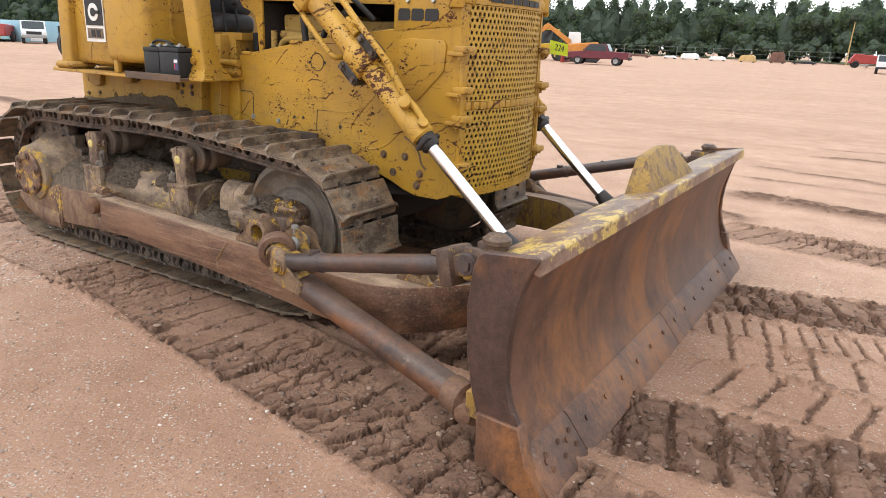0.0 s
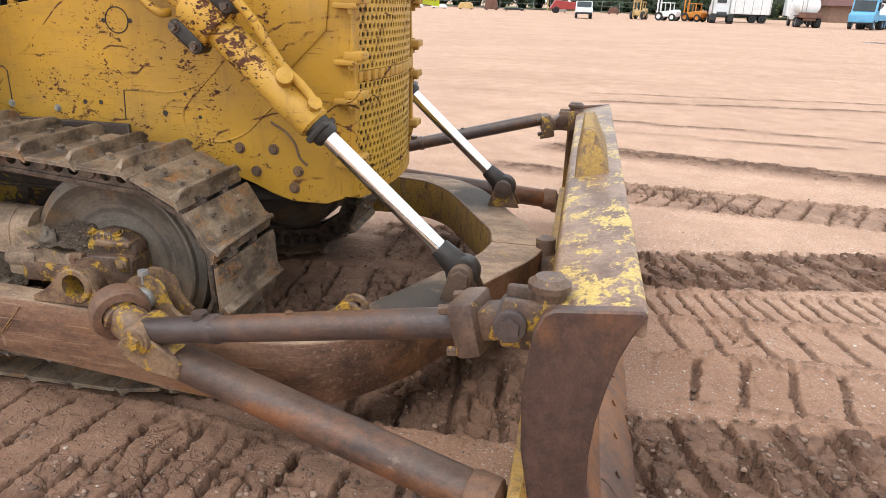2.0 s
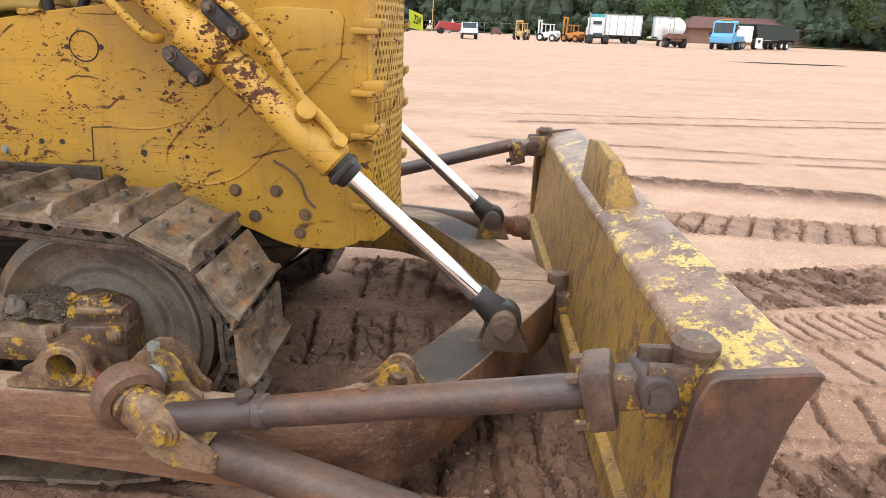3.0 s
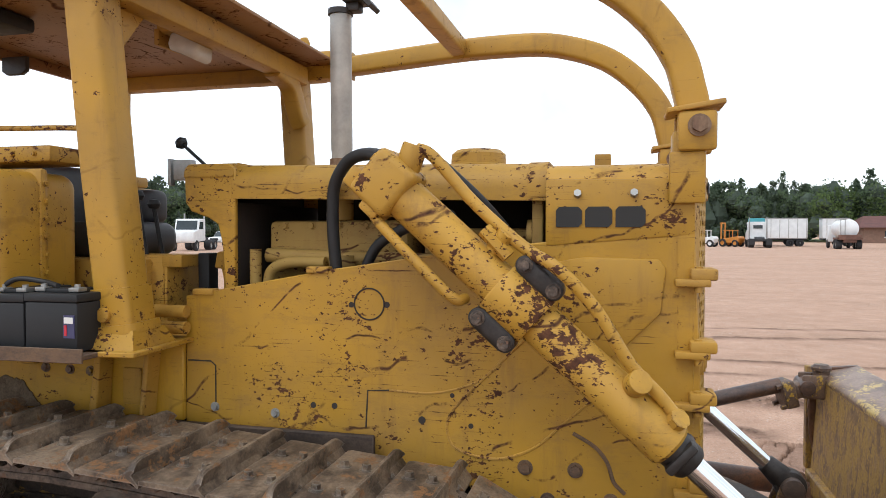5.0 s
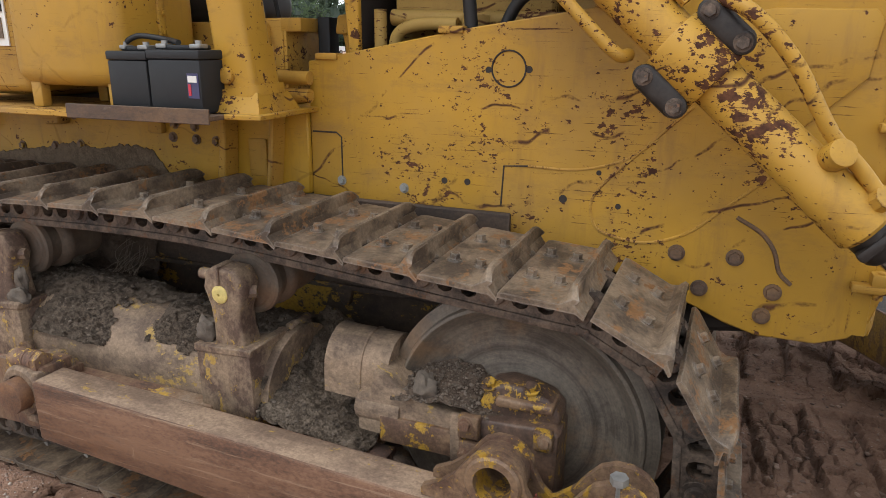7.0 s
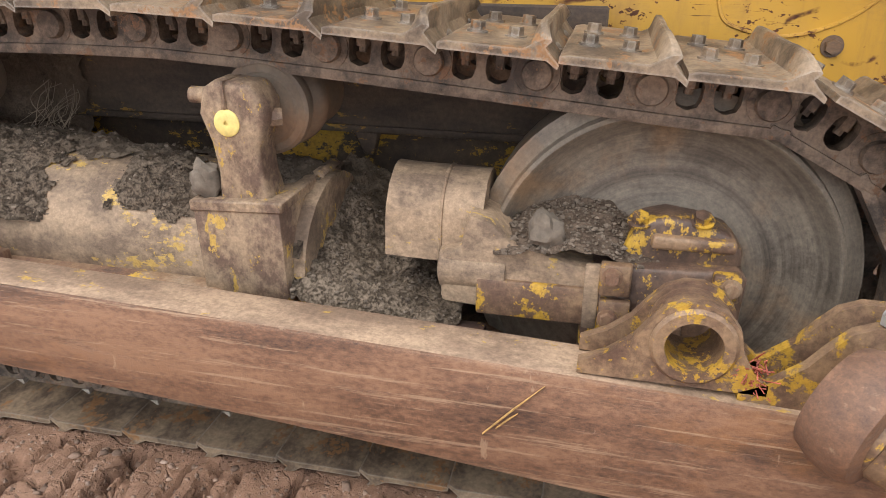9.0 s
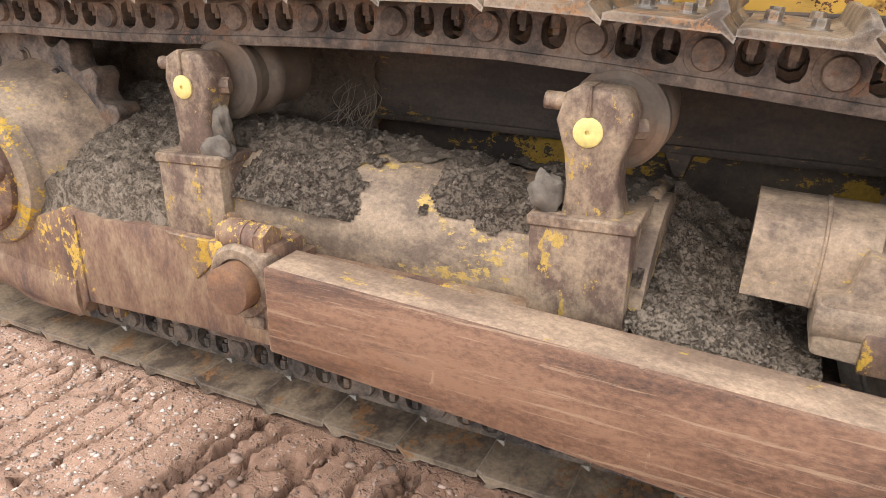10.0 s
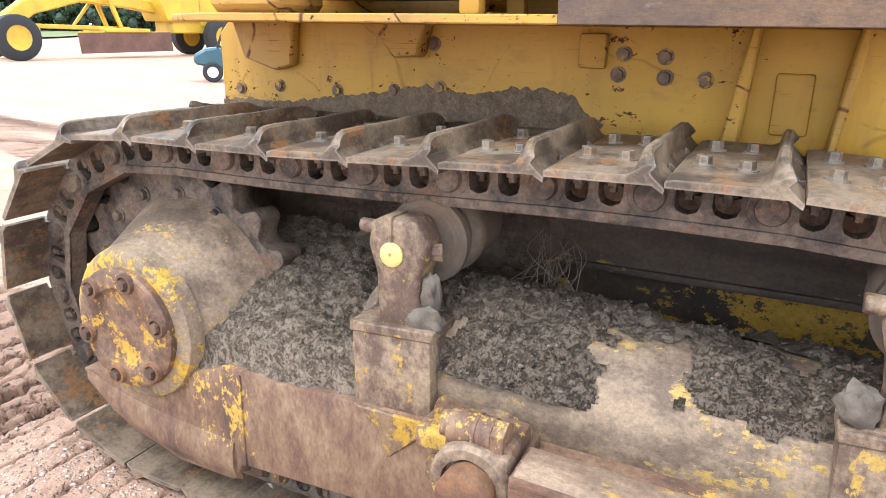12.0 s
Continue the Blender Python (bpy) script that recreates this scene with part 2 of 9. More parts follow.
def scraped(name, dark, mid, light, orange, bare, rough=(0.42, 0.72)):
    """A long rolled beam: rust in layers, worn pale along its edges, with crisp scrapes that run along it and a few that cross."""
    m, n, l, p = nodes_of(name)
    v = place_of(n)
    a = noise_node(n, l, v, 5.0, 9, 0.70, (0.22, 1, 1), (2, 1, 4))
    g = noise_node(n, l, v, 110, 8, 0.80, (0.5, 1, 1), (6, 2, 2))
    col = ramp(n, l, times(n, l, times(n, l, a, 0.6), times(n, l, g, 0.4), "ADD"), [(0.42, dark), (0.495, mid), (0.57, light)])
    bloom = ramp(n, l, noise_node(n, l, v, 2.6, 8, 0.72, (0.5, 1, 1), (8, 2, 1)), [(0.52, B), (0.62, W)])
    col = mixed(n, l, times(n, l, bloom, 0.4), col, orange)
    layer = ramp(n, l, noise_node(n, l, v, 7.0, 8, 0.72, (0.18, 1, 1.3), (1, 5, 9)), [(0.58, B), (0.60, W)])
    col = mixed(n, l, times(n, l, layer, 0.35), col, dark)
    runs = ramp(n, l, noise_node(n, l, v, 60, 6, 0.75, (0.035, 1, 1), (3, 9, 9)), [(0.57, B), (0.62, W)])
    cross = ramp(n, l, noise_node(n, l, v, 30, 5, 0.7, (0.5, 1, 0.16), (9, 9, 2)), [(0.65, B), (0.68, W)])
    gloss = times(n, l, runs, cross, "ADD")
    col = mixed(n, l, times(n, l, gloss, 0.45), col, bare)
    dents = ramp(n, l, noise_node(n, l, v, 42, 6, 0.75, (0.07, 1, 1), (5, 1, 7)), [(0.62, B), (0.67, W)])
    col = mixed(n, l, times(n, l, dents, 0.3), col, tuple(x * 0.6 for x in dark))
    rub = ramp(n, l, times(n, l, edge_wear(n, l, 0.018), noise_node(n, l, v, 20, 6, 0.75)), [(0.30, B), (0.55, W)])
    col = mixed(n, l, times(n, l, rub, 0.55), col, bare)
    l.new(col, p.inputs["Base Color"])
    l.new(ramp(n, l, g, [(0.3, (rough[0],) * 3), (0.7, (rough[1],) * 3)]), p.inputs["Roughness"])
    bump(n, l, p, times(n, l, times(n, l, g, 0.6), times(n, l, times(n, l, dents, 0.3), times(n, l, layer, 0.2), "ADD"), "SUBTRACT"), 0.5, 0.006)
    return m


def ringed(name, middle, dark, light, warm):
    """A turned wheel's face: grime in rings round its axle, with a warm stain."""
    m, n, l, p = nodes_of(name)
    v = place_of(n)
    d = n.new("ShaderNodeVectorMath")
    d.operation = "SUBTRACT"
    l.new(v, d.inputs[0])
    d.inputs[1].default_value = (middle[0], 0, middle[1])
    flat = n.new("ShaderNodeVectorMath")
    flat.operation = "MULTIPLY"
    l.new(d.outputs["Vector"], flat.inputs[0])
    flat.inputs[1].default_value = (1, 0, 1)
    far = n.new("ShaderNodeVectorMath")
    far.operation = "LENGTH"
    l.new(flat.outputs["Vector"], far.inputs[0])
    join = n.new("ShaderNodeCombineXYZ")
    l.new(far.outputs["Value"], join.inputs["X"])
    soft = noise_node(n, l, v, 5, 6, 0.7)
    l.new(times(n, l, soft, 0.05), join.inputs["Y"])
    rings = noise_node(n, l, join.outputs["Vector"], 34, 6, 0.72)
    fine = noise_node(n, l, v, 90, 5, 0.75)
    col = ramp(n, l, times(n, l, times(n, l, rings, 0.6), times(n, l, soft, 0.4), "ADD"), [(0.40, dark), (0.60, light)])
    col = mixed(n, l, times(n, l, ramp(n, l, noise_node(n, l, v, 4.5, 5, 0.6, offset=(2, 2, 5)), [(0.52, B), (0.66, W)]), 0.6), col, warm)
    col = mixed(n, l, 0.6, col, ramp(n, l, fine, [(0.32, (0.6, 0.6, 0.6)), (0.68, (1.35, 1.35, 1.35))]), "MULTIPLY")
    l.new(col, p.inputs["Base Color"])
    l.new(ramp(n, l, rings, [(0.35, (0.42,) * 3), (0.65, (0.7,) * 3)]), p.inputs["Roughness"])
    bump(n, l, p, times(n, l, times(n, l, fine, 0.5), times(n, l, rings, 0.5), "ADD"), 0.4, 0.004)
    return m


def streaked(name, level):
    """Rusty painted plate with run-down streaks of purple-brown, rust and tan dust, and flecks of yellow."""
    m, n, l, p = nodes_of(name)
    v = place_of(n)
    runs = noise_node(n, l, v, 15, 9, 0.78, (1, 1, 0.42), (4, 1, 2))
    cloud = noise_node(n, l, v, 3.4, 6, 0.65, (1, 1, 0.6), (2, 7, 1))
    fine = noise_node(n, l, v, 90, 5, 0.75, (1, 1, 0.5))
    where = noise_node(n, l, v, 4.0, 5, 0.6, (1, 1, 0.7), (9, 4, 3))
    fleck = noise_node(n, l, v, 60, 5, 0.7, (1, 1, 0.6))
    tone = times(n, l, times(n, l, runs, 0.5), times(n, l, cloud, 0.5), "ADD")
    col = ramp(n, l, tone, [(0.39, (0.075, 0.046, 0.037)), (0.46, (0.155, 0.083, 0.052)), (0.53, (0.22, 0.135, 0.080)), (0.61, (0.29, 0.21, 0.145))])
    f = times(n, l, times(n, l, where, 0.62), times(n, l, fleck, 0.38), "ADD")
    col = mixed(n, l, ramp(n, l, f, [(level - 0.006, B), (level + 0.012, W)]), col, (0.47, 0.29, 0.05))
    col = mixed(n, l, 0.65, col, ramp(n, l, fine, [(0.3, (0.55, 0.55, 0.55)), (0.7, (1.35, 1.35, 1.35))]), "MULTIPLY")
    l.new(col, p.inputs["Base Color"])
    p.inputs["Roughness"].default_value = 0.72
    bump(n, l, p, times(n, l, times(n, l, fine, 0.4), times(n, l, runs, 0.6), "ADD"), 0.55, 0.006)
    return m


YELLOW = (0.44, 0.238, 0.022)
M_YELLOW = painted("old_yellow_paint", YELLOW, 0.575, grime=0.45)
M_CHIPPED = painted("chipped_yellow_paint", (0.50, 0.275, 0.032), 0.538, grime=0.25, streak=(1, 1, 1))
M_DIRTY = painted("dirty_yellow_paint", (0.46, 0.25, 0.035), 0.565, grime=0.7, rough=0.65)
M_GUARD = painted("guard_yellow_paint", (0.45, 0.245, 0.026), 0.615, grime=0.4, scuff=0.25)
M_ROOF = painted("sooty_yellow_roof", (0.26, 0.115, 0.03), 0.57, grime=0.7)
M_SIDE = painted("main_frame_yellow_paint", (0.50, 0.275, 0.022), 0.580, grime=0.4, scuff=0.3)
M_GRILLE = painted("grille_yellow_paint", (0.47, 0.27, 0.03), 0.63, grime=0.5)
M_BLADE = rusted("rusted_blade_steel", (0.052, 0.026, 0.018), (0.165, 0.080, 0.048), (0.32, 0.125, 0.036), (0.23, 0.175, 0.14), (1, 1.0, 0.5), (0.38, 0.66))
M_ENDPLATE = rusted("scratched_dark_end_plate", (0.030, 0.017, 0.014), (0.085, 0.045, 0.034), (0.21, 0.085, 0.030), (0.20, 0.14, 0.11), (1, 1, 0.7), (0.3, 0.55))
M_CAPRUST = rusted("rusty_casting_face", (0.07, 0.036, 0.024), (0.20, 0.105, 0.062), (0.28, 0.13, 0.05), (0.33, 0.24, 0.16), (1, 1, 1), (0.5, 0.8))
M_BEAM = scraped("rusted_beam_steel", (0.052, 0.026, 0.017), (0.138, 0.068, 0.040), (0.225, 0.120, 0.070), (0.29, 0.125, 0.04), (0.38, 0.26, 0.17))
M_BRACE = rusted("rusted_brace_steel", (0.045, 0.027, 0.022), (0.125, 0.073, 0.052), (0.30, 0.10, 0.025), (0.24, 0.17, 0.13), (0.55, 1, 1), (0.32, 0.6))
M_STRUT = rusted("dark_strut_paint", (0.042, 0.030, 0.029), (0.085, 0.060, 0.054), (0.18, 0.08, 0.035), (0.24, 0.20, 0.18), (0.55, 1, 1), (0.25, 0.48))
M_SHOE = flecked("track_shoe_steel", (0.068, 0.046, 0.031), (0.222, 0.160, 0.106), (0.25, 0.125, 0.052), (1, 0.7, 1), 0.555, 0.6, 1.8, 0.6)
M_LINK = flecked("track_link_steel", (0.042, 0.030, 0.024), (0.165, 0.118, 0.086), (0.16, 0.088, 0.05), (1, 1, 1), 0.56, 0.7, 2.2)
M_IDLER = ringed("idler_steel", (2.652, 0.532), (0.060, 0.047, 0.037), (0.190, 0.155, 0.120), (0.23, 0.135, 0.07))
M_FRAME = streaked("track_frame_paint", 0.59)
M_POST = flecked("rusty_casting", (0.10, 0.060, 0.042), (0.265, 0.185, 0.12), (0.43, 0.27, 0.06), (1, 1, 0.7), 0.572, 0.72, 3.0)
M_YPAD = flecked("worn_yellow_casting", (0.095, 0.052, 0.034), (0.21, 0.130, 0.075), (0.43, 0.25, 0.03), (1, 1, 1), 0.532, 0.55, 2.2)
M_TUBE = flecked("track_tube_paint", (0.13, 0.088, 0.060), (0.285, 0.200, 0.132), (0.44, 0.285, 0.08), (0.6, 1, 1), 0.583, 0.72, 1.8)
# stained hull paints, darkened further to put in the shade behind the tracks
M_HULL = flecked("stained_shaded_hull_paint", (0.030, 0.020, 0.015), (0.075, 0.048, 0.032), (0.26, 0.145, 0.02), (0.35, 1, 1), 0.575)
M_HULLY = flecked("stained_shaded_yellow_hull", (0.025, 0.016, 0.012), (0.07, 0.045, 0.028), (0.38, 0.215, 0.02), (0.5, 1, 0.7), 0.515)
M_CFRAME = flecked("c_frame_paint", (0.20, 0.130, 0.088), (0.35, 0.240, 0.160), (0.48, 0.30, 0.07), (0.6, 1, 1), 0.607, 0.72, 1.9, 0.0, ((3.94, 0.86, 0.45), 0.46))
M_CDARK = rusted("c_frame_side_steel", (0.042, 0.028, 0.023), (0.125, 0.078, 0.052), (0.20, 0.11, 0.05), (0.22, 0.17, 0.13), (0.4, 1, 1), (0.45, 0.75))
M_BACK = flecked("blade_back_paint", (0.135, 0.074, 0.038), (0.28, 0.168, 0.062), (0.36, 0.212, 0.045), (1.0, 1.0, 0.5), 0.490, 0.6, 3.0)
M_TOP = flecked("blade_top_paint", (0.14, 0.080, 0.055), (0.27, 0.175, 0.125), (0.60, 0.42, 0.12), (1.0, 0.7, 1), 0.535, 0.42, 1.7)


def soil(name, dark, light, scale=22, relief=1.0):
    """Dried, crumbly mud."""
    m, n, l, p = nodes_of(name)
    v = place_of(n)
    a, b = noise_node(n, l, v, scale, 8, 0.78), noise_node(n, l, v, 170, 5, 0.8)
    c = mixed(n, l, 0.7, ramp(n, l, a, [(0.34, dark), (0.66, light)]), ramp(n, l, b, [(0.36, (0.52, 0.52, 0.52)), (0.64, (1.42, 1.42, 1.42))]), "MULTIPLY")
    c = mixed(n, l, times(n, l, ramp(n, l, noise_node(n, l, v, 3, 7, 0.7, offset=(3, 3, 3)), [(0.44, B), (0.68, W)]), 0.45), c, tuple(x * 1.45 for x in light))
    l.new(c, p.inputs["Base Color"])
    p.inputs["Roughness"].default_value = 0.95
    p.inputs["Specular IOR Level"].default_value = 0.15
    bump(n, l, p, times(n, l, a, b, "ADD"), relief, 0.018)
    return m


M_MUD = soil("dry_mud", (0.088, 0.066, 0.049), (0.175, 0.136, 0.102), 38, 1.0)
M_TUBEMUD = soil("crumbly_dark_mud", (0.062, 0.047, 0.036), (0.122, 0.094, 0.071), 50, 1.0)
M_ROLLER = steel("dusty_roller_steel", (0.080, 0.058, 0.044), (0.185, 0.142, 0.105), (0.20, 0.11, 0.06), 9.0, (1, 1, 1), (0.55, 0.85))
M_SMEAR = soil("old_grease", (0.11, 0.078, 0.052), (0.19, 0.138, 0.092), 30, 0.5)
M_DARKMUD = soil("dark_mud", (0.055, 0.039, 0.029), (0.115, 0.084, 0.063), 30, 0.7)
M_GRIMY = flecked("grimy_yellow_steel", (0.062, 0.036, 0.026), (0.135, 0.080, 0.052), (0.44, 0.26, 0.03), (1, 1, 0.7), 0.56, 0.5, 1.6)
M_BLACK = plain("black_plastic", (0.013, 0.0135, 0.015), 0.62, 0, 0.2, 20, 0.05)
M_RUBBER = plain("black_hose_rubber", (0.015, 0.015, 0.016), 0.55, 0, 0.2, 20, 0.1)
M_GREASE = plain("greasy_black_steel", (0.038, 0.032, 0.029), 0.5, 0.3, 0.4, 30, 0.4)
M_CHROME = plain("chrome_rod", (0.82, 0.83, 0.85), 0.16, 1.0, 0.04, 6, 0.0)
M_ZINC = plain("zinc_bolt", (0.34, 0.335, 0.32), 0.5, 0.7, 0.2, 30, 0.1)
M_EXHAUST = plain("galvanised_pipe", (0.42, 0.40, 0.37), 0.5, 0.5, 0.25, 9, 0.1)
M_SEAT = plain("dark_vinyl", (0.045, 0.045, 0.05), 0.5, 0, 0.3, 12, 0.15)
M_INK = plain("black_lettering", (0.018, 0.017, 0.016), 0.6, 0, 0.2, 40, 0.05)
M_WHITE = plain("white_plate", (0.72, 0.70, 0.66), 0.55, 0, 0.12, 12, 0.05)
# near-black that stands for shade in the bay, hull and holes; also dark seams
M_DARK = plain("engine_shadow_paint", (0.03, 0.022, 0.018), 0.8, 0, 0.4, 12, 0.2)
M_ENGINE = painted("engine_yellow_paint", (0.36, 0.23, 0.06), 0.56, grime=0.8, rough=0.7)
M_CAP = plain("yellow_grease_cap", (0.58, 0.46, 0.16), 0.65, 0, 0.25, 45, 0.2)
M_TAG = plain("lime_tag", (0.66, 0.72, 0.03), 0.5, 0, 0.05, 20, 0.02)
M_GLASS = plain("lamp_glass", (0.55, 0.52, 0.47), 0.2, 0, 0.1, 12, 0.0)


# ---- mesh tools ----
from mathutils import geometry
WHERE = {}


def thing(name, at, label, category, group="", kind=""):
    ob = new(name)
    ob.empty_display_size = 0.2
    ob.location = at
    WHERE[ob.name] = Vector(at)
    return tagged(ob, label, category, group, kind)


def mesh_of(name, bm, material, smooth=40):
    me = bpy.data.meshes.new(name)
    bmesh.ops.recalc_face_normals(bm, faces=bm.faces)
    if smooth:
        for f in bm.faces:
            f.smooth = True
        for e in bm.edges:
            e.smooth = len(e.link_faces) == 2 and e.calc_face_angle(0) < radians(smooth)
    bm.to_mesh(me)
    bm.free()
    for m in material if isinstance(material, (list, tuple)) else [material]:
        me.materials.append(m)
    return me


def part(name, bm, material, parent=None, label="", smooth=40):
    """Links a bmesh built in the place's own metres as one mesh object, under a thing or a part."""
    co = [v.co for v in bm.verts]
    lo = Vector([min(c[i] for c in co) for i in range(3)])
    hi = Vector([max(c[i] for c in co) for i in range(3)])
    c = (lo + hi) / 2
    bmesh.ops.translate(bm, verts=bm.verts, vec=-c)
    ob = new(name, mesh_of(name, bm, material, smooth))
    WHERE[ob.name] = c
    if parent is not None:
        ob.parent = parent
        ob.location = c - WHERE[parent.name]
    else:
        ob.location = c
    return tagged(ob, label)


def copies(name, me, parent, mats, label=""):
    """Objects of their own on one shared mesh, at the given poses."""
    out = []
    for m in mats:
        ob = new(name, me)
        ob.parent = parent
        ob.matrix_basis = Matrix.Translation(-WHERE[parent.name]) @ m
        WHERE[ob.name] = m.translation.copy()
        out.append(tagged(ob, label))
    return out


def merge(bm, other):
    me = bpy.data.meshes.new("tmp")
    other.to_mesh(me)
    bm.from_mesh(me)
    bpy.data.meshes.remove(me)
    other.free()


def soften(bm, w=0.006, seg=2, angle=30):
    es = [e for e in bm.edges if len(e.link_faces) == 2 and e.calc_face_angle(0) > radians(angle)]
    if es and w > 0:
        bmesh.ops.bevel(bm, geom=es, offset=w, segments=seg, profile=0.5, affect="EDGES", clamp_overlap=True)
    return bm


def box(x0, x1, y0, y1, z0, z1, bevel=0.006, m=None, seg=2):
    bm = bmesh.new()
    bmesh.ops.create_cube(bm, size=1)
    for v in bm.verts:
        v.co = Vector(((x0 + x1) / 2 + v.co.x * (x1 - x0), (y0 + y1) / 2 + v.co.y * (y1 - y0), (z0 + z1) / 2 + v.co.z * (z1 - z0)))
    if bevel:
        soften(bm, bevel, seg)
    if m is not None:
        bmesh.ops.transform(bm, matrix=m, verts=bm.verts)
    return bm


def frame_to(a, b, up=(0, 0, 1)):
    """A pose at a whose z axis points to b."""
    a, b = Vector(a), Vector(b)
    z = (b - a).normalized()
    x = Vector(up).cross(z)
    if x.length < 1e-4:
        x = Vector((1, 0, 0)).cross(z)
    x.normalize()
    y = z.cross(x)
    return Matrix.Translation(a) @ Matrix((x, y, z)).transposed().to_4x4()


def rod(a, b, r, r2=None, n=24, bevel=0.0, cap=True):
    """A round bar from a to b."""
    bm = bmesh.new()
    length = (Vector(b) - Vector(a)).length
    bmesh.ops.create_cone(bm, cap_ends=cap, segments=n, radius1=r, radius2=r if r2 is None else r2, depth=length)
    bmesh.ops.translate(bm, verts=bm.verts, vec=(0, 0, length / 2))
    if bevel:
        soften(bm, bevel, 2, 60)
    bmesh.ops.transform(bm, matrix=frame_to(a, b), verts=bm.verts)
    return bm


def turned(profile, a, b, n=32):
    """A lathe shape: profile of (distance along a-b in metres, radius)."""
    bm = bmesh.new()
    rings = []
    for d, r in profile:
        rings.append([bm.verts.new((r * math.cos(2 * math.pi * i / n), r * math.sin(2 * math.pi * i / n), d)) for i in range(n)] if r > 1e-5 else [bm.verts.new((0, 0, d))])
    for p, q in zip(rings, rings[1:]):
        for i in range(n):
            j = (i + 1) % n
            if len(p) == 1 and len(q) == 1:
                continue
            if len(p) == 1:
                bm.faces.new((p[0], q[i], q[j]))
            elif len(q) == 1:
                bm.faces.new((p[i], p[j], q[0]))
            else:
                bm.faces.new((p[i], p[j], q[j], q[i]))
    for ring in (rings[0], rings[-1]):
        if len(ring) > 1:
            bm.faces.new(ring)
    bmesh.ops.transform(bm, matrix=frame_to(a, b), verts=bm.verts)
    return bm


def hollow(bm):
    """Opens the two ends of a lathe shape that closes on itself."""
    bmesh.ops.delete(bm, geom=[f for f in bm.faces if len(f.verts) > 4], context="FACES_ONLY")
    return bm


def slab(outline, y0, y1, bevel=0.004, seg=1):
    """A flat plate: an outline in x and z, standing between two y."""
    bm = bmesh.new()
    a = [bm.verts.new((x, y0, z)) for x, z in outline]
    b = [bm.verts.new((x, y1, z)) for x, z in outline]
    bm.faces.new(a)
    bm.faces.new(b[::-1])
    for i in range(len(a)):
        j = (i + 1) % len(a)
        bm.faces.new((a[i], b[i], b[j], a[j]))
    bmesh.ops.recalc_face_normals(bm, faces=bm.faces)
    if bevel:
        soften(bm, bevel, seg, 50)
    return bm


def plan(outline, z0, z1, bevel=0.004):
    """A flat plate: an outline in x and y, lying between two z."""
    bm = bmesh.new()
    a = [bm.verts.new((x, y, z0)) for x, y in outline]
    b = [bm.verts.new((x, y, z1)) for x, y in outline]
    bm.faces.new(a)
    bm.faces.new(b[::-1])
    for i in range(len(a)):
        j = (i + 1) % len(a)
        bm.faces.new((a[i], b[i], b[j], a[j]))
    bmesh.ops.recalc_face_normals(bm, faces=bm.faces)
    if bevel:
        soften(bm, bevel, 1, 50)
    return bm


def smooth_line(points, per=8):
    """Points on a smooth curve through the given ones."""
    pts = [Vector(p) for p in points]
    ext = [2 * pts[0] - pts[1], *pts, 2 * pts[-1] - pts[-2]]
    out = []
    for a, b, c, d in zip(ext, ext[1:], ext[2:], ext[3:]):
        for k in range(per):
            t = k / per
            out.append(0.5 * (2 * b + (c - a) * t + (2 * a - 5 * b + 4 * c - d) * t * t + (3 * b - a - 3 * c + d) * t ** 3))
    return out + [pts[-1]]


def swept(points, section, up=(0, 1, 0), caps=True, scales=None):
    """A section of (side, up) points carried along a line."""
    bm = bmesh.new()
    pts = [Vector(p) for p in points]
    rings = []
    for i, p in enumerate(pts):
        t = (pts[min(i + 1, len(pts) - 1)] - pts[max(i - 1, 0)]).normalized()
        u = Vector(up)
        s = t.cross(u)
        if s.length < 1e-3:
            s = t.cross(Vector((1, 0, 0.1)))
        s.normalize()
        u = s.cross(t).normalized()
        k = scales[i] if scales else 1
        rings.append([bm.verts.new(p + s * a * k + u * b * k) for a, b in section])
    for p, q in zip(rings, rings[1:]):
        for i in range(len(p)):
            j = (i + 1) % len(p)
            bm.faces.new((p[i], p[j], q[j], q[i]))
    if caps:
        bm.faces.new(rings[0][::-1])
        bm.faces.new(rings[-1])
    return bm


def circle(r, n=14):
    return [(r * math.cos(2 * math.pi * i / n), r * math.sin(2 * math.pi * i / n)) for i in range(n)]


def rounded(w, h, r, n=3):
    """A rounded rectangle as a section."""
    out = []
    for cx, cy, a0 in ((w / 2 - r, h / 2 - r, 0), (-w / 2 + r, h / 2 - r, 90), (-w / 2 + r, -h / 2 + r, 180), (w / 2 - r, -h / 2 + r, 270)):
        for k in range(n + 1):
            a = radians(a0 + 90 * k / n)
            out.append((cx + r * math.cos(a), cy + r * math.sin(a)))
    return out


def pipe(points, r, per=8, n=14):
    return swept(smooth_line(points, per), circle(r, n), up=(0.03, 0.05, 1))


def bolt(at, way, r=0.016, h=0.014, sides=6):
    """A hexagon bolt head on its washer."""
    a, w = Vector(at), Vector(way).normalized()
    bm = rod(a, a + w * h * 0.25, r * 1.35, n=14)
    merge(bm, rod(a + w * h * 0.2, a + w * h, r, r * 0.92, n=sides))
    return bm


def joined(*bms):
    bm = bms[0]
    for b in bms[1:]:
        merge(bm, b)
    return bm


def mirror_y(bm):
    for v in bm.verts:
        v.co.y = -v.co.y
    bmesh.ops.reverse_faces(bm, faces=bm.faces)
    return bm


def rough_up(bm, amount, scale, seed=0.0):
    """Uneven, worn or caked surface."""
    bm.normal_update()
    for v in bm.verts:
        v.co += v.normal * amount * (noise.fractal(v.co * scale + Vector((seed, seed, seed)), 0.8, 2.0, 4))
    return bm


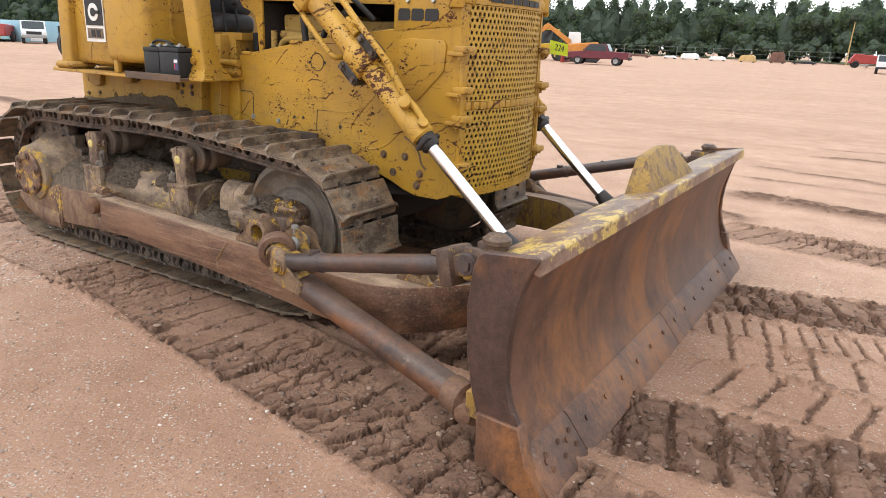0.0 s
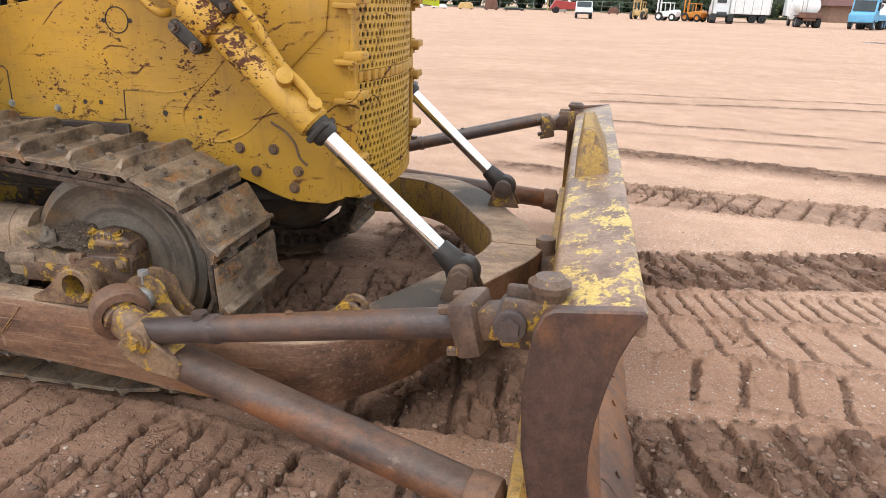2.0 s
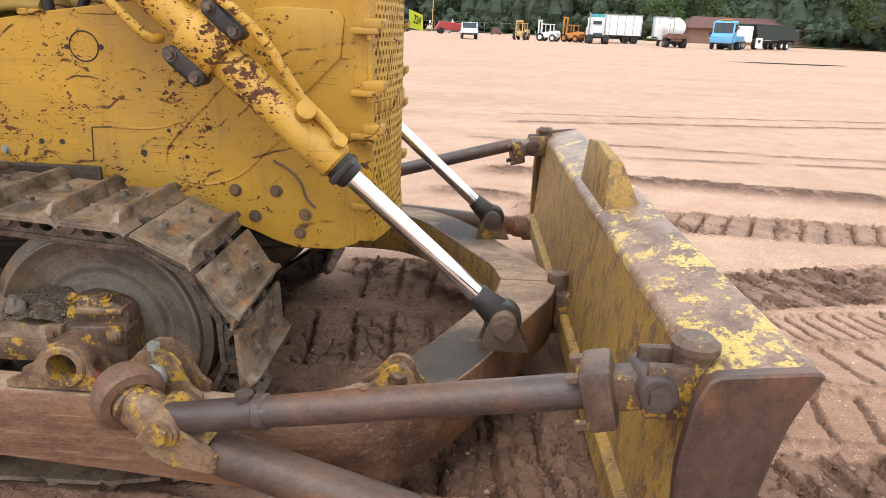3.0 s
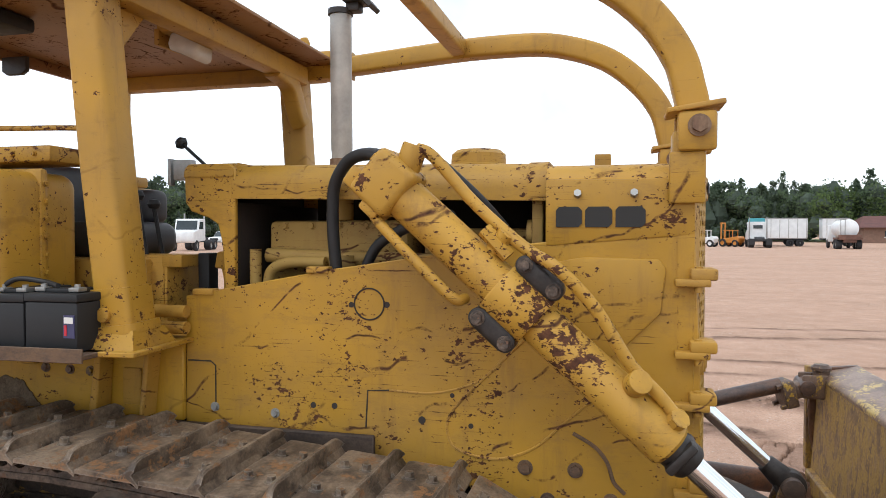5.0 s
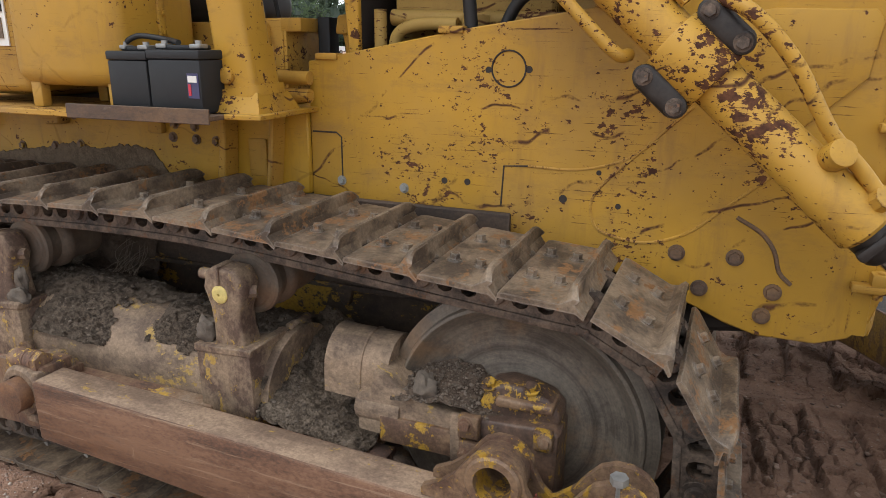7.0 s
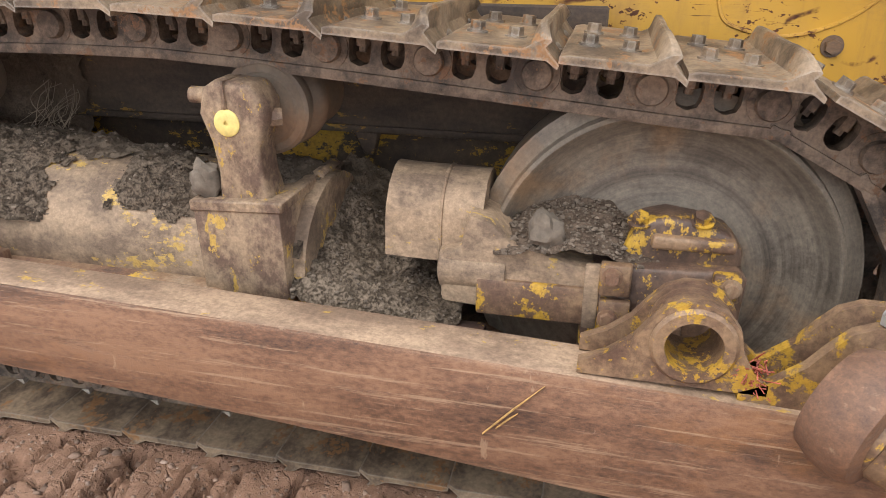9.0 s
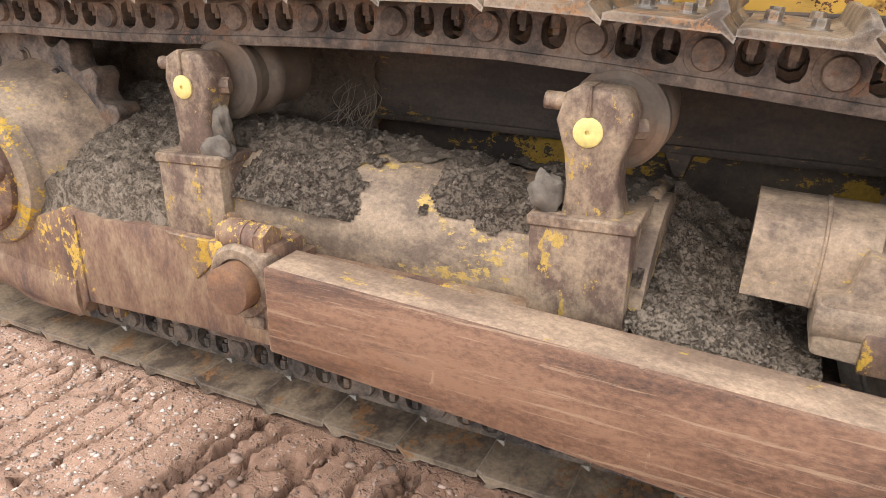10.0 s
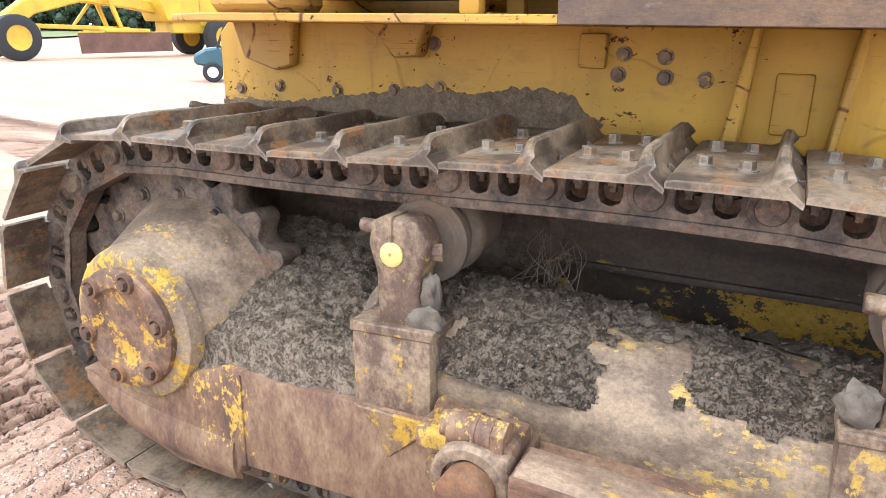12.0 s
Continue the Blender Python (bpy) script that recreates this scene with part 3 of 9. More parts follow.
# ---- ground: one sheet of sand and gravel that reaches the horizon, with the tracks' prints near the machine ----
def stones(n, l, v, scale, share):
    """Gravel of one size: the stone's own number, where a stone lies, and its rounded height."""
    bend = n.new("ShaderNodeVectorMath")
    bend.operation = "MULTIPLY_ADD"
    wob = n.new("ShaderNodeTexNoise")
    wob.inputs["Scale"].default_value, wob.inputs["Detail"].default_value = scale * 0.9, 2
    l.new(v, wob.inputs["Vector"])
    l.new(wob.outputs["Color"], bend.inputs[0])
    bend.inputs[1].default_value = (0.5 / scale,) * 3
    l.new(v, bend.inputs[2])
    t = n.new("ShaderNodeTexVoronoi")
    t.inputs["Scale"].default_value = scale
    l.new(bend.outputs["Vector"], t.inputs["Vector"])
    split = n.new("ShaderNodeSeparateColor")
    l.new(t.outputs["Color"], split.inputs["Color"])
    there = times(n, l, ramp(n, l, split.outputs["Red"], [(1 - share, B), (1 - share + 0.02, W)]), ramp(n, l, t.outputs["Distance"], [(0.30, W), (0.40, B)]))
    dome = times(n, l, there, ramp(n, l, t.outputs["Distance"], [(0.0, W), (0.40, B)]))
    return split.outputs["Green"], there, dome


def ground_material():
    m, n, l, p = nodes_of("sandy_gravel_ground")
    v = place_of(n)

    def held(name):
        a = n.new("ShaderNodeAttribute")
        a.attribute_name = name
        return a.outputs["Fac"]
    turned_, worked = held("turned"), held("worked")
    slow = noise_node(n, l, v, 0.35, 6, 0.6)
    mid = noise_node(n, l, v, 2.4, 8, 0.65)
    fine = noise_node(n, l, v, 55, 6, 0.78)
    dry = ramp(n, l, mid, [(0.3, (0.44, 0.275, 0.195)), (0.7, (0.57, 0.375, 0.275))])
    dry = mixed(n, l, 0.6, dry, ramp(n, l, slow, [(0.3, (0.84, 0.82, 0.80)), (0.7, (1.1, 1.1, 1.1))]), "MULTIPLY")
    # faint wheel sweeps far out on the yard
    sweep = ramp(n, l, noise_node(n, l, v, 0.5, 7, 0.75, (0.10, 1.0, 1.0), (3, 2, 0)), [(0.36, (0.80, 0.77, 0.74)), (0.50, W)])
    dry = mixed(n, l, 0.55, dry, sweep, "MULTIPLY")
    dry = mixed(n, l, worked, dry, mixed(n, l, 1.0, dry, (0.69, 0.63, 0.59), "MULTIPLY"))
    dry = mixed(n, l, 0.55, dry, ramp(n, l, fine, [(0.30, (0.58, 0.56, 0.54)), (0.70, (1.3, 1.3, 1.28))]), "MULTIPLY")
    tone = [(0.0, (0.20, 0.125, 0.09)), (0.35, (0.36, 0.235, 0.175)), (0.65, (0.50, 0.39, 0.32)), (0.88, (0.60, 0.52, 0.46)), (1.0, (0.72, 0.68, 0.63))]
    patch = ramp(n, l, noise_node(n, l, v, 1.6, 5, 0.65, offset=(2, 5, 0)), [(0.34, (0.25, 0.25, 0.25)), (0.60, W)])
    own1, there1, dome1 = stones(n, l, v, 58, 0.5)
    own2, there2, dome2 = stones(n, l, v, 135, 0.55)
    clear = times(n, l, 1.0, times(n, l, turned_, 0.75), "SUBTRACT")
    there1, there2 = times(n, l, times(n, l, there1, patch), clear), times(n, l, times(n, l, there2, patch), clear)
    dry = mixed(n, l, times(n, l, there2, 0.9), dry, ramp(n, l, own2, tone))
    dry = mixed(n, l, times(n, l, there1, 0.85), dry, ramp(n, l, own1, tone))
    mud = ramp(n, l, noise_node(n, l, v, 6, 7, 0.7), [(0.3, (0.105, 0.058, 0.040)), (0.7, (0.215, 0.128, 0.088))])
    mud = mixed(n, l, 0.45, mud, ramp(n, l, fine, [(0.3, (0.62, 0.62, 0.62)), (0.7, (1.22, 1.22, 1.22))]), "MULTIPLY")
    # open cracks and crumbs of the broken crust; the cracks' shade is painted near-black
    bend = n.new("ShaderNodeVectorMath")
    bend.operation = "MULTIPLY_ADD"
    wob = n.new("ShaderNodeTexNoise")
    wob.inputs["Scale"].default_value, wob.inputs["Detail"].default_value = 9.0, 5
    l.new(v, wob.inputs["Vector"])
    l.new(wob.outputs["Color"], bend.inputs[0])
    bend.inputs[1].default_value = (0.13, 0.13, 0.13)
    l.new(v, bend.inputs[2])
    crack = n.new("ShaderNodeTexVoronoi")
    crack.feature = "DISTANCE_TO_EDGE"
    crack.inputs["Scale"].default_value = 13
    l.new(bend.outputs["Vector"], crack.inputs["Vector"])
    gap = times(n, l, ramp(n, l, crack.outputs["Distance"], [(0.02, W), (0.07, B)]), ramp(n, l, noise_node(n, l, v, 4.5, 5, 0.7, offset=(8, 8, 0)), [(0.48, B), (0.60, W)]))
    gap = times(n, l, gap, turned_)
    mud = mixed(n, l, times(n, l, gap, 0.75), mud, (0.035, 0.020, 0.014))
    l.new(mixed(n, l, turned_, dry, mud), p.inputs["Base Color"])
    p.inputs["Roughness"].default_value = 0.93
    p.inputs["Specular IOR Level"].default_value = 0.2
    crumb = noise_node(n, l, v, 26, 8, 0.75)
    relief = times(n, l, times(n, l, times(n, l, dome1, 0.5), times(n, l, dome2, 0.25), "ADD"), times(n, l, times(n, l, fine, 0.30), times(n, l, crumb, 0.28), "ADD"), "ADD")
    bump(n, l, p, times(n, l, relief, times(n, l, gap, 0.6), "SUBTRACT"), 0.9, 0.02)
    return m


M_GROUND = ground_material()


def fbm(x, y, scale, octaves=4, seed=0):
    """Value noise on arrays."""
    rng = np.random.RandomState(seed)
    table = rng.rand(256, 256)
    out, amp, total = np.zeros_like(x), 1.0, 0.0
    for o in range(octaves):
        fx, fy = x * scale * 2 ** o + 31.7 * o, y * scale * 2 ** o + 17.3 * o
        ix, iy = np.floor(fx).astype(int), np.floor(fy).astype(int)
        tx, ty = fx - ix, fy - iy
        tx, ty = tx * tx * (3 - 2 * tx), ty * ty * (3 - 2 * ty)
        a, b = table[ix % 256, iy % 256], table[(ix + 1) % 256, iy % 256]
        c, d = table[ix % 256, (iy + 1) % 256], table[(ix + 1) % 256, (iy + 1) % 256]
        out += amp * ((a * (1 - tx) + b * tx) * (1 - ty) + (c * (1 - tx) + d * tx) * ty)
        total += amp
        amp *= 0.5
    return out / total


def step(a, b, v):
    t = np.clip((v - a) / (b - a), 0, 1)
    return t * t * (3 - 2 * t)


def cells(x, y, seed):
    """Broken ground as cells: the nearness of a cell's edge and a number of its own."""
    rng = np.random.RandomState(seed)
    jx, jy, own = rng.rand(64, 64), rng.rand(64, 64), rng.rand(64, 64)
    ix, iy = np.floor(x).astype(int), np.floor(y).astype(int)
    f1, f2, who = np.full_like(x, 9.0), np.full_like(x, 9.0), np.zeros_like(x)
    for i in (-1, 0, 1):
        for j in (-1, 0, 1):
            cx, cy = ix + i, iy + j
            d = np.hypot(cx + 0.15 + 0.7 * jx[cx % 64, cy % 64] - x, cy + 0.15 + 0.7 * jy[cx % 64, cy % 64] - y)
            nearer = d < f1
            f2 = np.where(nearer, f1, np.minimum(f2, d))
            who = np.where(nearer, own[cx % 64, cy % 64], who)
            f1 = np.where(nearer, d, f1)
    return f2 - f1, who


def prints(x, y, p0, p1, half, depth, pitch=0.216, skew=0.0, seed=3, churn=0.5):
    """The trail of a track from p0 to p1: narrow sunk bars between flat pads, a cracked crust and crumbled sides. Gives
    height and how turned the soil is, raised in grooves and cracks to colour in their shade.
    """
    d = np.array(p1, float) - np.array(p0, float)
    length = np.hypot(*d)
    d /= length
    s = (x - p0[0]) * d[0] + (y - p0[1]) * d[1]
    c = -(x - p0[0]) * d[1] + (y - p0[1]) * d[0]
    ragged = fbm(x, y, 7.0, 4, seed) - 0.5
    along_ = step(-0.15, 0.1, s) * step(length + 0.15, length - 0.1, s)
    inside = step(half + 0.015, half - 0.015, np.abs(c + 0.07 * ragged)) * along_
    wob = fbm(x, y, 3.0, 3, seed + 1) - 0.5
    fine = fbm(x, y, 30.0, 3, seed + 3) - 0.5
    ph = ((s + skew * c + 0.035 * wob + 0.022 * ragged + 0.012 * fine) / pitch) % 1.0
    groove = step(0.095, 0.06, np.abs(ph - 0.5 + 0.12 * fine))
    slope = (ph - 0.5) % 1.0
    pad = np.floor((s + skew * c + 0.035 * wob) / pitch + 0.5)
    tilt = np.sin(pad * 12.9898 + seed) * 0.5
    edge_, own = cells(s / 0.10 + 1.6 * wob, c / 0.17 + 1.6 * ragged, seed + 5)
    broken = step(0.49, 0.60, fbm(x, y, 2.2, 4, seed + 2) + 0.22 * (churn - 0.5))
    cracks = step(0.12, 0.06, edge_) * (0.12 + 0.88 * broken)
    lift = (own - 0.5) * (0.006 + 0.060 * churn * broken) + 0.010 * tilt * (1 - broken)
    crumbs = fine * (0.004 + 0.016 * broken * churn)
    h = inside * (0.004 - 0.012 * slope - depth * groove * (1 - 0.3 * broken) + lift * (1 - groove) - 0.024 * cracks + crumbs)
    rim = step(0.06, 0.0, np.abs(np.abs(c) - half - 0.02)) * along_
    h = h + rim * (0.012 + 0.05 * fine + 0.03 * ragged)
    # groove and crack terms darken the soil colour there, as shade would
    soil_ = inside * np.clip(0.24 + 0.55 * churn + 0.80 * groove + 0.65 * cracks + 0.45 * churn * broken * (own > 0.5) + 0.5 * ragged, 0, 1) + rim * np.clip(0.25 + 1.8 * fine, 0, 0.7)
    return h, np.clip(soil_, 0, 1)


TRAILS = [
    ((0.9, -1.20), (5.2, -1.93), 0.33, 0.050, 0.216, 0.05, 21, 0.55),
    ((-1.5, -1.16), (1.9, -1.34), 0.34, 0.034, 0.132, 0.0, 25, -0.12),
    ((4.75, -1.08), (8.5, -0.72), 0.30, 0.040, 0.216, 0.14, 31, 0.85),
    ((5.05, -0.36), (8.5, -0.42), 0.21, 0.022, 0.216, -0.18, 33, -0.25),
    ((4.85, 0.98), (9.0, 2.0), 0.32, 0.045, 0.216, 0.16, 37, 0.9),
    ((5.0, 0.08), (9.0, 0.45), 0.20, 0.012, 0.216, 0.12, 35, -0.45),
    ((4.85, 0.42), (9.0, 1.2), 0.17, 0.020, 0.108, 0.10, 39, -0.2),
    ((4.45, 3.05), (9.5, 2.55), 0.35, 0.060, 0.216, -0.35, 41, 0.5),
    ((3.2, 1.15), (4.3, 1.15), 0.35, 0.03, 0.216, 0.0, 51, 1.0),
    ((2.6, 0.2), (4.4, 0.2), 0.34, 0.040, 0.216, 0.1, 57, 0.2),
    ((2.9, -0.75), (4.45, -0.75), 0.33, 0.050, 0.216, 0.1, 61, 0.8),
    ((-0.6, -0.88), (-9.5, 0.6), 0.33, 0.045, 0.216, 0.1, 67, 0.4),
    ((-0.6, 0.88), (-9.5, 3.6), 0.30, 0.035, 0.216, 0.1, 71, 0.3),
]
RIDGES = [((4.1, 4.95), (9.6, 3.85), 0.30, 0.09, 81), ((3.6, 3.75), (4.6, 3.6), 0.2, 0.05, 82), ((4.6, 9.4), (24, 12.5), 0.10, 0.03, 84), ((4.6, 10.6), (24, 13.4), 0.07, 0.02, 86), ((4.0, 7.4), (20, 5.4), 0.08, 0.03, 85), ((4.0, 6.3), (14, 6.0), 0.06, 0.02, 87), ((-12, 4.2), (-5.5, 3.3), 0.25, 0.05, 83)]


def ground_height(x, y):
    """Height and turned soil at places given as flat arrays."""
    h = 0.03 * (fbm(x, y, 0.25, 3, 11) - 0.5)
    t = np.zeros_like(x)
    near = (x > -12) & (x < 26) & (y > -8) & (y < 16)
    h[near] += 0.012 * (fbm(x[near], y[near], 2.5, 4, 12) - 0.5) + 0.008 * (fbm(x[near], y[near], 18, 3, 13) - 0.5)
    for p0, p1, half, depth, pitch, skew, seed, churn in TRAILS:
        k = np.nonzero((x > min(p0[0], p1[0]) - 0.6) & (x < max(p0[0], p1[0]) + 0.6) & (y > min(p0[1], p1[1]) - half - 0.3) & (y < max(p0[1], p1[1]) + half + 0.3))[0]
        if len(k):
            a, b = prints(x[k], y[k], p0, p1, half, depth, pitch, skew, seed, churn)
            h[k] += a
            t[k] = np.maximum(t[k], b)
    # low crumbly ridges left by turning
    for p0, p1, w, hh, seed in RIDGES:
        k = np.nonzero((x > min(p0[0], p1[0]) - 1) & (x < max(p0[0], p1[0]) + 1) & (y > min(p0[1], p1[1]) - 1) & (y < max(p0[1], p1[1]) + 1))[0]
        if not len(k):
            continue
        X, Y = x[k], y[k]
        d = np.array(p1) - np.array(p0)
        length = np.hypot(*d)
        d = d / length
        s = (X - p0[0]) * d[0] + (Y - p0[1]) * d[1]
        c = -(X - p0[0]) * d[1] + (Y - p0[1]) * d[0] + 0.25 * (fbm(X, Y, 0.7, 3, seed) - 0.5)
        m = step(w * 1.6, w * 0.3, np.abs(c)) * step(-0.2, 0.2, s) * step(length + 0.2, length - 0.2, s)
        f = fbm(X, Y, 9.0, 4, seed + 5)
        h[k] += m * hh * (f - 0.15)
        t[k] = np.maximum(t[k], m * np.clip(f * 1.9, 0, 1))
    # darker, damp soil that the blade has bared in front of the tracks
    bared = step(2.3, 2.7, x) * step(4.55, 4.25, x) * step(1.55, 1.2, np.abs(y)) * step(0.30, 0.55, fbm(x, y, 1.6, 4, 90))
    t = np.maximum(t, bared * (0.45 + 0.5 * fbm(x, y, 9.0, 4, 91)))
    # pressed flat under the track shoes
    for cy in (-0.876, 0.876):
        under = step(0.30, 0.25, np.abs(y - cy)) * step(-0.35, -0.1, x) * step(3.0, 2.7, x)
        h = h * (1 - under) - 0.012 * under
        t = np.maximum(t, under * 0.6)
    return h, np.clip(t, 0, 1)


def ground_grid(name, xs, ys, flat=False):
    X, Y = np.meshgrid(xs, ys, indexing="ij")
    H, T = ground_height(X.ravel(), Y.ravel())
    H = H.reshape(X.shape)
    co = np.stack([X, Y, H], -1).reshape(-1, 3)
    nx, ny = X.shape
    i = np.arange((nx - 1) * (ny - 1))
    a = (i // (ny - 1)) * ny + i % (ny - 1)
    faces = np.stack([a, a + ny, a + ny + 1, a + 1], -1)
    return co, faces, T.reshape(-1)


def uneven(parts_):
    return np.unique(np.concatenate([np.linspace(a, b, int(k) + 1) for a, b, k in parts_]))


gx = uneven([(-2500, -400, 6), (-400, -80, 10), (-80, -20, 24), (-20, -6, 30), (-6, -1.6, 80), (-1.6, 1.3, 340), (1.3, 6.6, 640), (6.6, 10, 130), (10, 12, 30), (12, 30, 60), (30, 100, 30), (100, 500, 10), (500, 2500, 6)])
gy = uneven([(-2500, -300, 6), (-300, -30, 12), (-30, -5.0, 20), (-5.0, -2.6, 40), (-2.6, -0.7, 230), (-0.7, 1.9, 200), (1.9, 6.0, 140), (6.0, 14, 50), (14, 40, 40), (40, 120, 26), (120, 500, 10), (500, 2500, 6)])
gco, gfaces, gturned = ground_grid("ground", gx, gy)
gme = bpy.data.meshes.new("ground")
gme.vertices.add(len(gco))
gme.vertices.foreach_set("co", gco.ravel())
gme.loops.add(gfaces.size)
gme.loops.foreach_set("vertex_index", gfaces.ravel())
gme.polygons.add(len(gfaces))
gme.polygons.foreach_set("loop_start", np.arange(0, gfaces.size, 4))
gme.polygons.foreach_set("use_smooth", np.ones(len(gfaces), bool))
gme.update(calc_edges=True)
soil_attr = gme.attributes.new("turned", "FLOAT", "POINT")
soil_attr.data.foreach_set("value", gturned.astype(np.float32))
# darker gravel in a ragged patch round the working end of the machine
gfar = np.hypot((gco[:, 0] - 4.0) / 1.7, (gco[:, 1] + 1.1) / 1.15) + 1.1 * (fbm(gco[:, 0], gco[:, 1], 0.8, 4, 95) - 0.5)
gme.attributes.new("worked", "FLOAT", "POINT").data.foreach_set("value", step(2.6, 1.2, gfar).astype(np.float32))
gme.materials.append(M_GROUND)
ground = tagged(new("ground", gme), "flat tan sand and gravel yard with churned muddy track prints", "ground", kind="structure")


# loose stones and clods on the ground
def scatter(name, label, count, areas, sizes, material, seed, squash=0.6, need=None):
    """Small irregular lumps, all in one mesh."""
    rng = np.random.RandomState(seed)
    ico = bmesh.new()
    bmesh.ops.create_icosphere(ico, subdivisions=1, radius=1)
    base = np.array([v.co for v in ico.verts])
    tris = np.array([[v.index for v in f.verts] for f in ico.faces])
    ico.free()
    total = sum(a[4] for a in areas)
    xs, ys = [], []
    for x0, x1, y0, y1, weight in areas:
        k = int(count * weight / total)
        xs.append(rng.uniform(x0, x1, k))
        ys.append(rng.uniform(y0, y1, k))
    x, y = np.concatenate(xs), np.concatenate(ys)
    h, t = ground_height(x, y)
    if need:
        keep = need(t, rng.rand(len(t)))
        x, y, h = x[keep], y[keep], h[keep]
    n = len(x)
    r = sizes[0] * (sizes[1] / sizes[0]) ** (rng.rand(n) ** 2.2)
    lumps = base[None] * (1 + 0.8 * (rng.rand(n, len(base), 1) - 0.5)) * r[:, None, None] * np.stack([0.8 + 0.5 * rng.rand(n), 0.8 + 0.5 * rng.rand(n), squash * (0.7 + 0.5 * rng.rand(n))], -1)[:, None]
    a = rng.rand(n) * 6.283
    c, s = np.cos(a)[:, None], np.sin(a)[:, None]
    lx, ly = lumps[..., 0] * c - lumps[..., 1] * s, lumps[..., 0] * s + lumps[..., 1] * c
    co = np.stack([lx + x[:, None], ly + y[:, None], lumps[..., 2] + (h + r * squash * 0.25)[:, None]], -1).reshape(-1, 3)
    faces = (tris[None] + (np.arange(n) * len(base))[:, None, None]).reshape(-1, 3)
    me = bpy.data.meshes.new(name)
    me.vertices.add(len(co))
    me.vertices.foreach_set("co", co.ravel())
    me.loops.add(faces.size)
    me.loops.foreach_set("vertex_index", faces.ravel())
    me.polygons.add(len(faces))
    me.polygons.foreach_set("loop_start", np.arange(0, faces.size, 3))
    me.update(calc_edges=True)
    me.materials.append(material)
    return tagged(new(name, me), label, name, kind="stuff")


def island_material(name, stops, rough=0.9):
    m, n, l, p = nodes_of(name)
    g = n.new("ShaderNodeNewGeometry")
    c = ramp(n, l, g.outputs["Random Per Island"], stops)
    f = noise_node(n, l, place_of(n), 90, 4, 0.7)
    l.new(mixed(n, l, 0.6, c, ramp(n, l, f, [(0.3, (0.65, 0.65, 0.65)), (0.7, (1.25, 1.25, 1.25))]), "MULTIPLY"), p.inputs["Base Color"])
    p.inputs["Roughness"].default_value = rough
    bump(n, l, p, f, 0.5, 0.004)
    return m


M_PEBBLE = island_material("pebbles", [(0.0, (0.24, 0.16, 0.12)), (0.45, (0.42, 0.32, 0.26)), (0.85, (0.54, 0.45, 0.38)), (1.0, (0.68, 0.63, 0.57))])
M_CLOD = island_material("soil_clods", [(0.0, (0.11, 0.07, 0.05)), (0.6, (0.20, 0.13, 0.095)), (1.0, (0.34, 0.23, 0.17))])
NEAR = [(-1.5, 2.2, -2.6, -1.15, 5), (2.2, 5.0, -3.3, -1.4, 5), (4.8, 7.0, -2.2, 2.0, 3), (-3.5, -0.6, -1.4, 0.6, 2), (3.0, 4.5, -1.3, 1.3, 1)]
scatter("pebbles", "pale rounded pebbles strewn over the sand", 24000, NEAR + [(-2.2, 1.0, -2.2, -1.05, 14)], (0.0022, 0.0095), M_PEBBLE, 5, 0.5, lambda t, u: t < 0.15 + 0.5 * u * u)
scatter("soil_clods", "crumbled brown clods in the track prints", 30000, NEAR + [(4.8, 9, -1.6, 3.4, 4), (3.2, 9.5, 3.4, 5.2, 2), (-9, -1, -1.2, 4, 2)], (0.0035, 0.017), M_CLOD, 6, 0.55, lambda t, u: t > 0.35 + 0.6 * u)


# ---- the bulldozer: it faces +x, its right side towards -y ----
dozer = thing("bulldozer", (1.5, 0, 0), "old chipped yellow crawler bulldozer with rusted blade and muddy tracks", "bulldozer")


def both(name, make, material, parent=None, label="", smooth=40):
    """The same part on the right and on the left side."""
    right = part(name, make(), material, parent or dozer, label, smooth)
    left = part(name, mirror_y(make()), material, parent or dozer, label, smooth)
    return right, left


# -- tracks --
TY = -0.876          # middle of the right track
loop = []
for k in range(0, 19):
    a = radians(90 + 10 * k)
    loop.append((-0.06 + 0.53 * math.cos(a), 0.535 + (0.515 if k > 9 else 0.50) * math.sin(a)))
for k in range(1, 20):
    loop.append((-0.06 + 2.78 * k / 19, 0.02))
for k in range(0, 16):
    a = radians(-90 + 10 * k)
    loop.append((2.72 + 0.49 * math.cos(a), 0.505 + 0.485 * math.sin(a)))
loop += [(2.86, 0.957), (2.67, 0.972), (2.44, 0.992), (2.23, 1.010), (2.02, 1.028), (1.80, 1.045), (1.57, 1.060), (1.38, 1.062), (1.155, 1.060),
         (0.918, 1.052), (0.69, 1.043), (0.46, 1.036), (0.235, 1.034)]
loop = [Vector((x, 0, z)) for x, z in loop]
inset = []
for i, q in enumerate(loop):
    d = (loop[(i + 1) % len(loop)] - loop[i - 1]).normalized()
    inset.append(q + Vector((-d.z, 0, d.x)) * 0.048)
loop = inset
cum = [0.0]
for a, b in zip(loop, loop[1:] + loop[:1]):
    cum.append(cum[-1] + (b - a).length)
PITCHES = round(cum[-1] / 0.216)
PITCH = cum[-1] / PITCHES


def on_loop(s):
    s %= cum[-1]
    for i in range(len(loop)):
        if cum[i + 1] >= s:
            t = (s - cum[i]) / (cum[i + 1] - cum[i])
            return loop[i].lerp(loop[(i + 1) % len(loop)], t)


PHASE = 0.115


